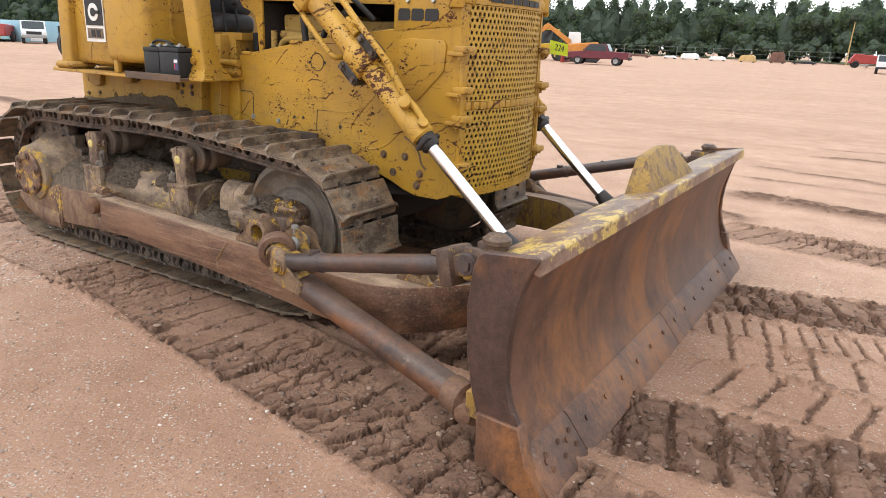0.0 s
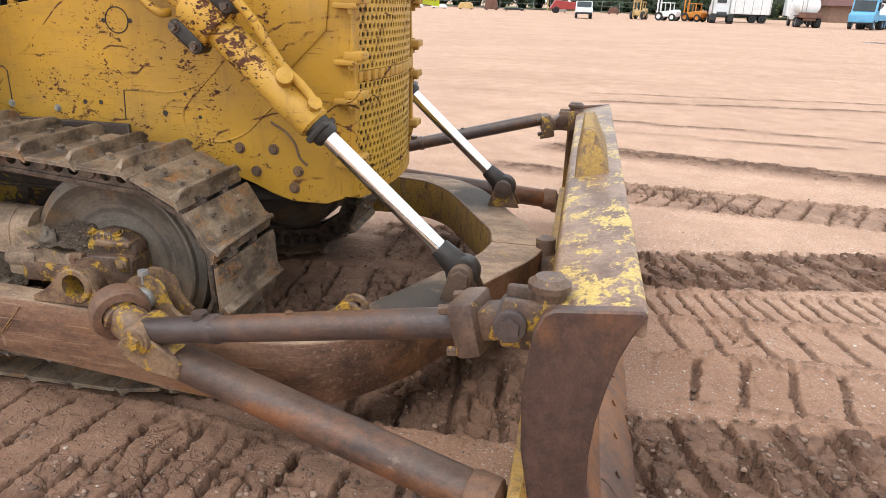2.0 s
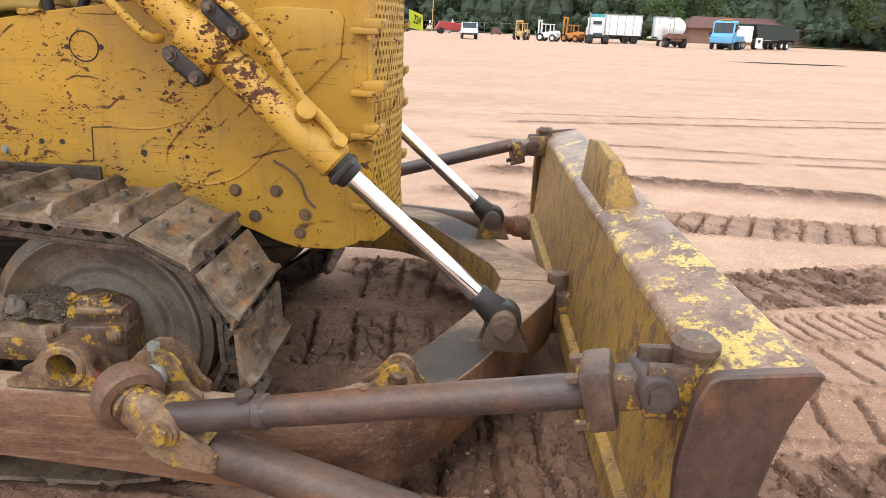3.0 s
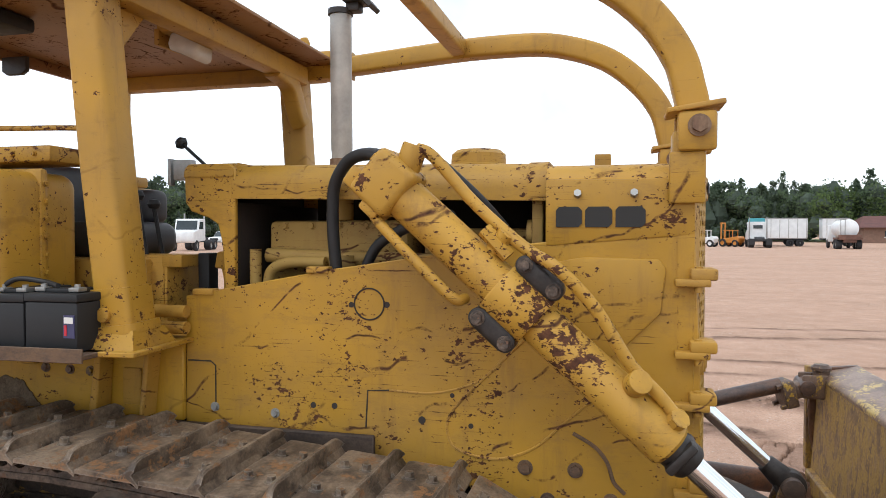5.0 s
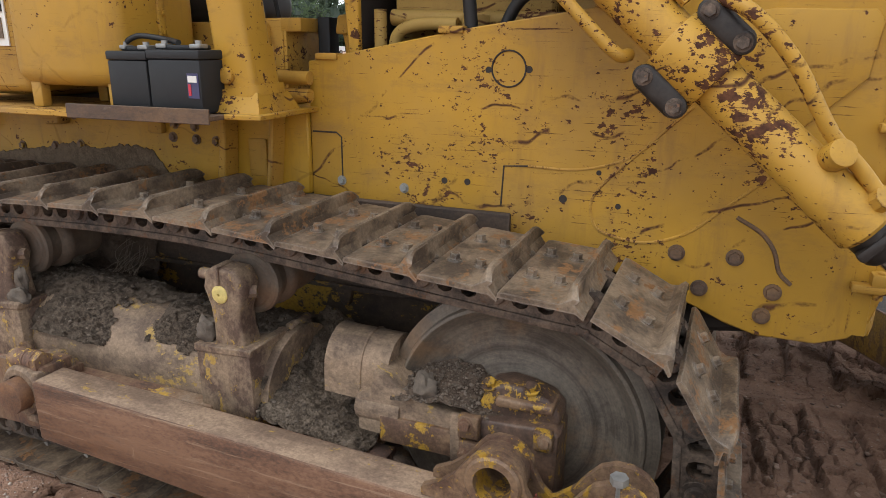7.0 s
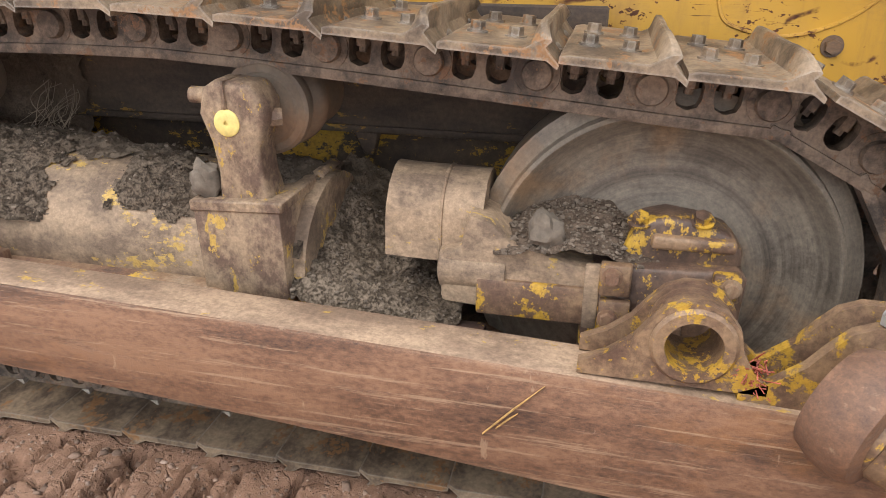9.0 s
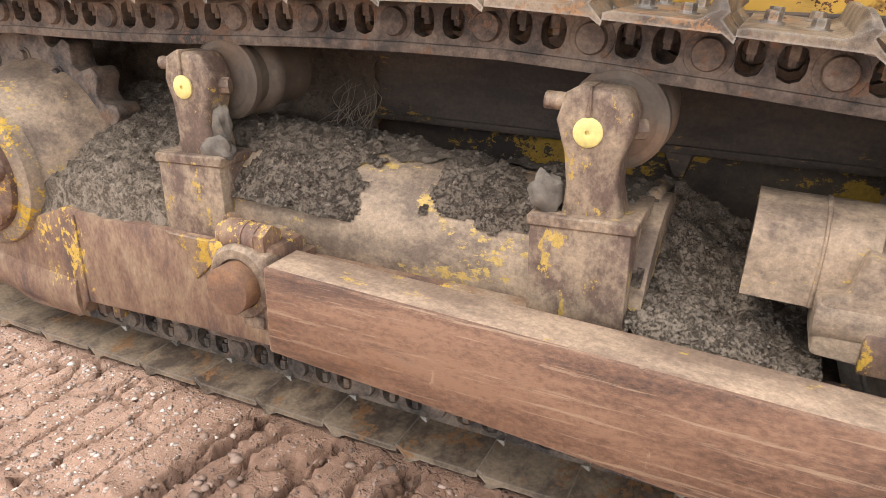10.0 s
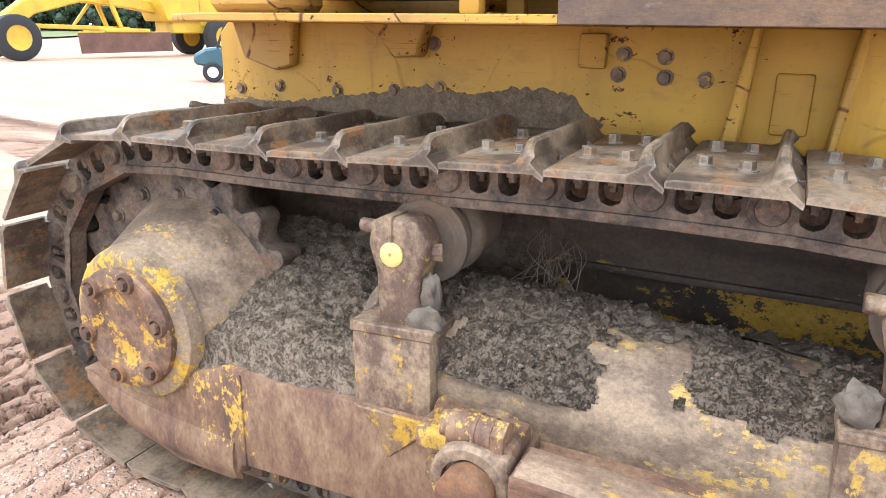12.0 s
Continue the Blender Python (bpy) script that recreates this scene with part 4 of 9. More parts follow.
def link_pose(k, y):
    """The pose of one pitch of track: x along the chain, z outwards."""
    a, b = on_loop(PHASE + k * PITCH), on_loop(PHASE + (k + 1) * PITCH)
    x = (a - b).normalized()
    z = x.cross(Vector((0, 1, 0)))
    m = Matrix((x, Vector((0, 1, 0)), z)).transposed().to_4x4()
    mid = (a + b) / 2
    return Matrix.Translation((mid.x, y, mid.z)) @ m @ Matrix.Translation((0, 0, 0.048))


def shoe_mesh():
    """A single-grouser shoe: plate, upright bar near one edge, lip and four bolts."""
    w = 0.254
    prof = [(-0.100, 0.0), (-0.100, 0.012), (-0.085, 0.016), (0.050, 0.016), (0.062, 0.022), (0.069, 0.054), (0.073, 0.060), (0.083, 0.060), (0.088, 0.054),
            (0.091, 0.022), (0.100, 0.012), (0.118, -0.004), (0.116, -0.013), (0.095, 0.0)]
    bm = bmesh.new()
    side = [(w, 0.40, 0.013), (w - 0.010, 0.66, 0.008), (w - 0.026, 0.90, 0.003), (w - 0.05, 1.0, 0.0)]
    cuts = [(-y, k, d) for y, k, d in side] + [(y, 1.0, 0.0) for y in (-0.129, -0.125, -0.085, -0.081, -0.02, 0.02, 0.081, 0.085, 0.125, 0.129)] + side[::-1]
    rings = []
    for y, k, d in cuts:
        notch = 0.084 < abs(y) < 0.126
        rings.append([bm.verts.new((min(x, 0.097) if notch and z < 0.02 else x + (d if z > 0.03 else 0), y, 0.02 + (z - 0.02) * k if z > 0.03 else z)) for x, z in prof])
    for p, q in zip(rings, rings[1:]):
        for i in range(len(prof)):
            j = (i + 1) % len(prof)
            bm.faces.new((p[i], p[j], q[j], q[i]))
    bm.faces.new(rings[0])
    bm.faces.new(rings[-1][::-1])
    for x in (-0.055, 0.02):
        for y in (-0.105, 0.105):
            merge(bm, bolt((x, y, 0.014), (0, 0, 1), 0.0155, 0.022))
    for v in bm.verts:
        v.co += Vector((0, 0, 1)) * 0.003 * noise.noise(v.co * 14)
    return mesh_of("track_shoe", bm, M_SHOE, 35)


def link_mesh(s):
    """One link of the chain: rail, body and two windows with rounded corners."""
    xs, zs = [-0.118, -0.100, -0.050, -0.030, 0.020, 0.118], [-0.112, -0.078, -0.012, 0.002]
    y0, y1 = sorted((s * 0.066, s * 0.110))
    bm = bmesh.new()
    front = [[bm.verts.new((x, y0, z)) for z in zs] for x in xs]
    faces = []
    for i in range(5):
        for j in range(3):
            q = (front[i][j], front[i + 1][j], front[i + 1][j + 1], front[i][j + 1])
            if j == 1 and i in (1, 3):
                for k in range(4):
                    c, p_, n_ = q[k].co, q[k - 1].co, q[(k + 1) % 4].co
                    u = bm.verts.new(c + (p_ - c).normalized() * 0.021)
                    w = bm.verts.new(c + (n_ - c).normalized() * 0.021)
                    mid = bm.verts.new(c + (u.co - c) * 0.293 + (w.co - c) * 0.293)
                    faces.append(bm.faces.new((q[k], w, mid)))
                    faces.append(bm.faces.new((q[k], mid, u)))
            else:
                faces.append(bm.faces.new(q))
    bmesh.ops.triangulate(bm, faces=bm.faces)
    out = bmesh.ops.extrude_face_region(bm, geom=bm.faces[:])
    for v in out["geom"]:
        if isinstance(v, bmesh.types.BMVert):
            v.co.y = y1
    for v in bm.verts:
        if v.co.z < -0.10:
            v.co.y += 0.008 * (1 if v.co.y > (y0 + y1) / 2 else -1)
    # the shoe bolts' nuts show in the windows, and a step parts the rail from the body
    for x in (-0.075, -0.005):
        merge(bm, rod((x, s * 0.088, -0.008), (x, s * 0.088, -0.040), 0.0165, n=6))
        merge(bm, rod((x, s * 0.088, -0.040), (x, s * 0.088, -0.052), 0.009, n=8))
    merge(bm, box(-0.116, 0.116, *sorted((s * 0.108, s * 0.119)), -0.112, -0.090, 0.004))
    return mesh_of("track_link", bm, M_LINK, 35)


def pin_mesh():
    """The pin with its bosses, through both links."""
    half = [(0.0, 0.0), (0.0, 0.028), (0.006, 0.031), (0.014, 0.031), (0.014, 0.044), (0.018, 0.047), (0.062, 0.047), (0.064, 0.030)]
    full = half + [(0.252 - d, r) for d, r in half[::-1]]
    return mesh_of("track_pin", turned(full, (0.072, -0.126, -0.048), (0.072, 0.126, -0.048), 20), M_LINK, 35)


SHOE, LINKS, PIN = shoe_mesh(), [link_mesh(-1), link_mesh(1)], pin_mesh()
for side in (TY, -TY):
    track = part("track", rod((0.0, side - 0.06, 0.53), (0.0, side + 0.06, 0.53), 0.11, n=24, bevel=0.01), M_LINK, dozer, "muddy steel crawler track with single-bar shoes")
    copies("track_shoe", SHOE, track, [link_pose(k, side) for k in range(PITCHES)])
    for half_ in LINKS:
        copies("track_link", half_, track, [link_pose(k, side) for k in range(PITCHES)])
    copies("track_pin", PIN, track, [link_pose(k, side) for k in range(PITCHES)])


def sprocket():
    bm = bmesh.new()
    teeth, outline = 21, []
    for i in range(teeth):
        for f, r in ((0.0, 0.384), (0.14, 0.388), (0.26, 0.408), (0.34, 0.428), (0.42, 0.434), (0.58, 0.434), (0.66, 0.428), (0.74, 0.408), (0.86, 0.388)):
            a = 2 * math.pi * (i + f) / teeth
            outline.append((-0.06 + r * math.cos(a), 0.525 + r * math.sin(a)))
    bm = slab(outline, TY - 0.042, TY + 0.042, 0.006, 2)
    for k in range(14):
        a = 2 * math.pi * (k + 0.3) / 14
        merge(bm, bolt((-0.06 + 0.325 * math.cos(a), TY - 0.042, 0.525 + 0.325 * math.sin(a)), (0, -1, 0), 0.017, 0.018))
    return bm


both("sprocket", sprocket, M_LINK)


def drive_case():
    prof = [(0.0, 0.0), (0.0, 0.19), (0.012, 0.205), (0.04, 0.218), (0.10, 0.246), (0.17, 0.280), (0.235, 0.310), (0.245, 0.312), (0.262, 0.298), (0.28, 0.22), (0.28, 0.0)]
    bm = turned(prof, (-0.005, -1.155, 0.53), (-0.005, -0.80, 0.53), 40)
    return rough_up(bm, 0.006, 6)


case_r, case_l = both("final_drive_case", drive_case, M_TUBE)
both("hub_flange", lambda: rough_up(turned([(0, 0.165), (0.0, 0.196), (0.010, 0.212), (0.034, 0.218), (0.05, 0.222), (0.05, 0.165), (0.0, 0.165)], (-0.005, -1.160, 0.53), (-0.005, -1.0, 0.53), 40), 0.003, 9), flecked("hub_flange_paint", (0.16, 0.11, 0.075), (0.28, 0.20, 0.13), (0.54, 0.32, 0.03), (1, 1, 1), 0.495), None, "flaking yellow flange round the hub")


M_HUB = flecked("hub_cap_rust", (0.085, 0.045, 0.030), (0.22, 0.125, 0.075), (0.50, 0.29, 0.035), (1, 1, 1), 0.548, 0.6, 1.6)


def hub_cap():
    bm = turned([(0, 0), (0, 0.165), (0.006, 0.172), (0.028, 0.172), (0.034, 0.164), (0.034, 0.118), (0.026, 0.108), (0.024, 0.06), (0.028, 0.0)], (-0.005, -1.150, 0.53), (-0.005, -1.20, 0.53), 36)
    return rough_up(bm, 0.002, 12)


for cap_, flip in zip(both("hub_cap", hub_cap, M_HUB, None, "rusty round hub cap with a ring of bolts"), (False, True)):
    for k in range(6):
        a = radians(15 + 60 * k)
        hb = bolt((-0.005 + 0.143 * math.cos(a), -1.184, 0.53 + 0.143 * math.sin(a)), (0, -1, 0), 0.017, 0.02)
        part("bolt_head", mirror_y(hb) if flip else hb, M_GRIMY, cap_)
        ring_ = turned([(0, 0.018), (0, 0.031), (0.012, 0.028), (0.012, 0.020), (0, 0.018)], (-0.005 + 0.143 * math.cos(a), -1.183, 0.53 + 0.143 * math.sin(a)), (-0.005 + 0.143 * math.cos(a), -1.3, 0.53 + 0.143 * math.sin(a)), 16)
        part("bolt_boss", mirror_y(ring_) if flip else ring_, M_CAPRUST, cap_)


# -- track frame, carrier rollers, idler --
def frame_side():
    out = [(-0.27, 0.33), (-0.17, 0.24), (-0.03, 0.165), (0.10, 0.125), (0.30, 0.125), (0.34, 0.185), (0.77, 0.205), (1.20, 0.215), (1.20, 0.47),
           (1.00, 0.485), (0.67, 0.475), (0.45, 0.465), (0.31, 0.475), (0.16, 0.42), (-0.10, 0.37)]
    bm = slab(out, -1.135, -1.06, 0.008, 2)
    return bm


sides = both("track_frame_side", frame_side, M_FRAME, None, "rust-streaked yellow and brown track frame plate")


def belly_guard():
    """The bulging rounded guard under the final drive."""
    sec = [(0.0, 0.0), (0.006, -0.002), (0.013, -0.03), (0.014, -0.08), (0.004, -0.12), (-0.02, -0.14)]
    bm = bmesh.new()
    rings = []
    for x, z, k in ((-0.235, 0.335, 0.35), (-0.15, 0.305, 0.7), (-0.05, 0.285, 0.95), (0.08, 0.268, 1.0), (0.20, 0.258, 1.0), (0.315, 0.252, 0.95)):
        rings.append([bm.verts.new((x, -1.133 - a, z + b * k)) for a, b in sec])
    for p, q in zip(rings, rings[1:]):
        for i in range(len(sec) - 1):
            bm.faces.new((p[i], p[i + 1], q[i + 1], q[i]))
    bm.faces.new(rings[0])
    bm.faces.new(rings[-1][::-1])
    return bm


both("belly_guard", belly_guard, M_FRAME)
for sd_, flip in zip(sides, (False, True)):
    for nm, bm, mt in (("frame_rib", box(0.345, 0.356, -1.141, -1.130, 0.19, 0.46, 0.002), M_FRAME), ("guard_bolt", rod((0.36, -1.09, 0.195), (0.36, -1.09, 0.14), 0.02, n=8), M_GRIMY), ("guard_bolt", rod((0.42, -1.09, 0.195), (0.42, -1.09, 0.14), 0.02, n=8), M_GRIMY),
                       ("weld_gusset", slab([(0.70, 0.475), (0.90, 0.475), (0.895, 0.445), (0.80, 0.36), (0.785, 0.36), (0.77, 0.43)], -1.142, -1.130, 0.004), M_YPAD)):
        part(nm, mirror_y(bm) if flip else bm, mt, sd_)


def tube_section():
    sec = []
    for k in range(0, 13):
        a = radians(-15 + 210 * k / 12)
        sec.append((0.195 * math.cos(a), 0.14 + 0.185 * math.sin(a)))
    sec += [(-0.19, -0.14), (0.19, -0.14)]
    return sec


def frame_tube():
    pts = [(x, -0.895, 0.402 - 0.034 * (x - 0.66)) for x in np.linspace(0.66, 1.90, 22)]
    return swept(pts, tube_section(), up=(0, 0, 1))


both("track_frame_tube", frame_tube, M_TUBE)


def ledge():
    return joined(box(0.98, 1.72, -1.135, -1.05, 0.435, 0.475, 0.008), box(1.86, 2.3, -1.12, -1.0, 0.25, 0.40, 0.01))


both("track_frame_ledge", ledge, M_FRAME)


def roller_bracket(x):
    def make():
        bm = slab([(x - 0.095, 0.44), (x + 0.105, 0.44), (x + 0.10, 0.672), (x - 0.10, 0.662)], -1.125, -0.93, 0.006, 2)
        merge(bm, slab([(x - 0.105, 0.655), (x + 0.108, 0.665), (x + 0.108, 0.690), (x - 0.105, 0.680)], -1.13, -0.92, 0.004))
        merge(bm, slab([(x + 0.07, 0.645), (x + 0.115, 0.63), (x + 0.118, 0.70), (x + 0.08, 0.695)], -0.93, -0.80, 0.012))
        return bm
    return make


def roller_post(x):
    def make():
        out = [(x - 0.045, 0.67), (x + 0.078, 0.67), (x + 0.060, 0.74), (x + 0.058, 0.795), (x + 0.078, 0.85), (x + 0.076, 0.885), (x + 0.052, 0.926), (x - 0.030, 0.928), (x - 0.056, 0.912),
               (x - 0.068, 0.86), (x - 0.050, 0.80), (x - 0.042, 0.74)]
        bm = slab(out, -1.105, -1.02, 0.014, 3)
        merge(bm, rod((x - 0.10, -1.07, 0.892), (x - 0.05, -1.07, 0.892), 0.017, n=10, bevel=0.003))
        merge(bm, rod((x + 0.06, -1.065, 0.85), (x + 0.09, -1.05, 0.85), 0.02, n=8))
        merge(bm, box(x - 0.010, x - 0.003, -1.110, -1.03, 0.875, 0.93, 0.001))
        return rough_up(bm, 0.004, 18, x)
    return make


def roller(x):
    def make():
        return turned([(0, 0), (0, 0.052), (0.003, 0.056), (0.003, 0.074), (0.008, 0.079), (0.008, 0.094), (0.014, 0.101), (0.032, 0.102), (0.040, 0.088), (0.085, 0.082), (0.092, 0.096), (0.104, 0.103), (0.125, 0.103), (0.132, 0.090), (0.17, 0.088),
                       (0.215, 0.09), (0.26, 0.088), (0.26, 0)], (x + 0.022, -1.005, 0.852), (x + 0.022, -0.60, 0.852), 36)
    return make


for x in (0.795, 1.776):
    brs = both("roller_bracket", roller_bracket(x), M_POST)
    both("roller_post", roller_post(x), M_POST)
    both("carrier_roller", roller(x), M_ROLLER, None, "worn steel carrier roller under the track")
    both("grease_cap", lambda: turned([(0, 0), (0, 0.028), (0.006, 0.028), (0.009, 0.024), (0.009, 0.005), (0.004, 0.004), (0.004, 0)], (x - 0.005, -1.103, 0.845), (x - 0.005, -1.2, 0.845), 24), M_CAP, None, "yellow grease cap")


def track_roller(x):
    def make():
        return joined(turned([(0, 0), (0, 0.05), (0.01, 0.09), (0.03, 0.125), (0.06, 0.125), (0.07, 0.105), (0.29, 0.105), (0.30, 0.125), (0.33, 0.125), (0.36, 0.05), (0.36, 0)],
                             (x, -1.06, 0.255), (x, -0.5, 0.255), 28), box(x - 0.07, x + 0.07, -1.11, -1.06, 0.17, 0.26, 0.02))
    return make


for x in (0.48, 0.84, 1.2, 1.56, 1.92, 2.28):
    both("track_roller", track_roller(x), M_LINK)


def idler():
    prof = [(0, 0), (0, 0.07), (0.02, 0.075), (0.05, 0.20), (0.055, 0.27), (0.035, 0.325), (0.008, 0.345), (0.004, 0.352), (0.010, 0.360), (0.030, 0.364), (0.040, 0.398), (0.185, 0.398), (0.19, 0.364),
            (0.23, 0.360), (0.23, 0.30), (0.17, 0.20), (0.20, 0.0)]
    return turned(prof, (2.652, -0.985, 0.532), (2.652, -0.5, 0.532), 64)


both("idler_wheel", idler, M_IDLER, None, "large worn steel front idler wheel")


def recoil_cover():
    """A short half-round housing with a lip, over the recoil spring's end."""
    sec = [(0.100, -0.07)] + [(0.100 * math.cos(radians(a)), 0.012 + 0.100 * math.sin(radians(a))) for a in range(0, 181, 15)] + [(-0.100, -0.07)]
    bm = swept([(x, -0.93, 0.625 - 0.02 * (x - 2.1)) for x in (2.075, 2.12, 2.19, 2.285)], sec, up=(0, 0, 1))
    merge(bm, swept([(x, -0.93, 0.625 - 0.02 * (x - 2.1)) for x in (2.192, 2.200)], [(y * 1.035, z * 1.035) for y, z in sec], up=(0, 0, 1)))
    soften(bm, 0.005, 2, 50)
    return rough_up(bm, 0.003, 14)


both("recoil_cover", recoil_cover, M_TUBE)


def idler_yoke():
    bm = slab([(2.205, 0.475), (2.535, 0.455), (2.545, 0.590), (2.485, 0.590), (2.350, 0.628), (2.310, 0.665), (2.265, 0.680), (2.245, 0.60), (2.207, 0.592)], -1.070, -0.90, 0.012, 2)
    merge(bm, rod((2.200, -1.035, 0.545), (2.345, -1.035, 0.548), 0.046, n=24, bevel=0.006))
    return rough_up(bm, 0.003, 16)


both("idler_yoke", idler_yoke, M_TUBE)


def idler_block():
    bm = slab([(2.50, 0.37), (2.80, 0.37), (2.805, 0.595), (2.790, 0.612), (2.54, 0.602), (2.505, 0.585)], -1.085, -0.95, 0.010, 2)
    merge(bm, slab([(2.56, 0.59), (2.80, 0.60), (2.795, 0.640), (2.765, 0.672), (2.71, 0.692), (2.65, 0.698), (2.595, 0.682)], -1.045, -0.95, 0.014, 3))
    for x, z in ((2.655, 0.52), (2.655, 0.47)):
        merge(bm, box(x - 0.045, x + 0.045, -1.096, -1.08, z - 0.016, z + 0.016, 0.006))
    return rough_up(bm, 0.003, 14)


for blk, flip in zip(both("idler_bearing_block", idler_block, M_GRIMY, None, "oily brown bearing block with yellow pads"), (False, True)):
    def on_block(name, bm, mat):
        return part(name, mirror_y(bm) if flip else bm, mat, blk)
    for x0, x1, z0, z1, bx, bz in ((2.533, 2.594, 0.545, 0.612, 2.557, 0.588), (2.536, 2.597, 0.470, 0.535, 2.555, 0.497), (2.742, 2.792, 0.555, 0.612, 2.774, 0.588)):
        on_block("bolt_pad", rough_up(box(x0, x1, -1.104, -1.075, z0, z1, 0.006), 0.002, 30), M_YPAD)
        on_block("bolt_head", bolt((bx, -1.104, bz), (0, -1, 0), 0.015, 0.014), M_FRAME)
    on_block("top_cap", rough_up(box(2.625, 2.782, -1.062, -0.97, 0.636, 0.664, 0.008), 0.002, 30), M_YPAD)
    for x, z in ((2.60, 0.680), (2.715, 0.690)):
        on_block("bolt_head", bolt((x, -1.03, z), (0, -0.4, 1), 0.018, 0.018), M_GRIMY)
    on_block("yoke_plate", rough_up(box(2.285, 2.520, -1.082, -1.066, 0.462, 0.545, 0.006), 0.002, 20), M_YPAD)
    on_block("yoke_cap", rough_up(box(2.505, 2.535, -1.088, -1.066, 0.458, 0.600, 0.005), 0.002, 20), M_TUBE)


# -- blade frame: push beams that bend inwards in front of the tracks --
outer = [(1.15, -1.30), (2.0, -1.302), (2.8, -1.305), (3.15, -1.325), (3.48, -1.335), (3.70, -1.27), (3.88, -1.10), (4.02, -0.88), (4.20, -0.50), (4.34, -0.22), (4.40, 0.0)]
inner = [(1.15, -1.18), (2.0, -1.18), (2.8, -1.18), (3.10, -1.19), (3.32, -1.19), (3.52, -1.13), (3.68, -0.98), (3.80, -0.78), (3.96, -0.45), (4.08, -0.2), (4.12, 0.0)]
TOPZ = [0.524, 0.497, 0.465, 0.452, 0.448, 0.448, 0.448, 0.448, 0.45, 0.452, 0.452]
LOWZ = [0.318, 0.27, 0.205, 0.185, 0.185, 0.19, 0.20, 0.21, 0.22, 0.22, 0.22]


def beam_lines(sign):
    def line(pts, zs):
        return smooth_line([(x, y * sign, z) for (x, y), z in zip(pts, zs)], 6)
    return line(outer, TOPZ), line(inner, TOPZ), line(inner, LOWZ), line(outer, LOWZ)


def push_beam(sign, stop):
    rows = beam_lines(sign)
    bm = bmesh.new()
    rings = [[bm.verts.new(r[i]) for r in rows] for i in range(len(rows[0])) if rows[0][i].x < stop]
    for p, q in zip(rings, rings[1:]):
        for i in range(4):
            j = (i + 1) % 4
            f = bm.faces.new((p[i], p[j], q[j], q[i]))
            f.material_index = {0: 1, 1: 3, 2: 2, 3: 0}[i]
    bm.faces.new(rings[0])
    bm.faces.new(rings[-1])
    bmesh.ops.recalc_face_normals(bm, faces=bm.faces)
    soften(bm, 0.007, 2, 50)
    return bm


for s in (1, -1):
    part("push_beam", push_beam(s, 9), [M_BEAM, M_CFRAME, M_CDARK, M_BACK], dozer, "long rust-brown box push beam curving in to the blade", 35)


def trunnion():
    return rod((1.066, -1.27, 0.458), (1.066, -1.325, 0.458), 0.056, n=36, bevel=0.004)


def trunnion_housing():
    """The bearing block round the trunnion, open to the front."""
    bm = turned([(0, 0.0), (0, 0.089), (0.150, 0.089), (0.160, 0.080), (0.160, 0.060), (0.150, 0.058), (0.150, 0.0)], (1.062, -1.12, 0.458), (1.062, -1.3, 0.458), 36)
    merge(bm, box(1.055, 1.140, -1.272, -1.12, 0.345, 0.535, 0.010))
    merge(bm, box(0.975, 1.10, -1.262, -1.12, 0.36, 0.45, 0.012))
    merge(bm, box(1.095, 1.125, -1.280, -1.262, 0.355, 0.385, 0.004))
    return rough_up(bm, 0.002, 22)


both("trunnion_housing", trunnion_housing, M_POST, None, "grimy bearing block with worn yellow edges")
both("trunnion", trunnion, M_CAPRUST, None, "round rusty push beam trunnion cap")


def trunnion_cap():
    bm = rod((1.0, -1.225, 0.552), (1.095, -1.225, 0.552), 0.036, n=24, bevel=0.003)
    merge(bm, rod((0.980, -1.225, 0.552), (1.0, -1.225, 0.552), 0.027, n=20, bevel=0.003))
    merge(bm, rod((1.055, -1.225, 0.552), (1.062, -1.225, 0.552), 0.038, n=24))
    merge(bm, rod((1.095, -1.225, 0.552), (1.122, -1.225, 0.552), 0.037, n=6))
    merge(bm, box(0.99, 1.14, -1.25, -1.13, 0.46, 0.545, 0.012))
    merge(bm, box(0.90, 1.15, -1.20, -1.10, 0.455, 0.505, 0.008))
    return bm


for tc_, flip in zip(both("trunnion_bearing_cap", trunnion_cap, M_FRAME), (False, True)):
    for x, z in ((0.945, 0.475), (0.945, 0.40), (0.965, 0.545)):
        tb = bolt((x, -1.165, z), (0, -1, 0), 0.024, 0.035)
        part("bolt_head", mirror_y(tb) if flip else tb, M_YPAD, tc_)


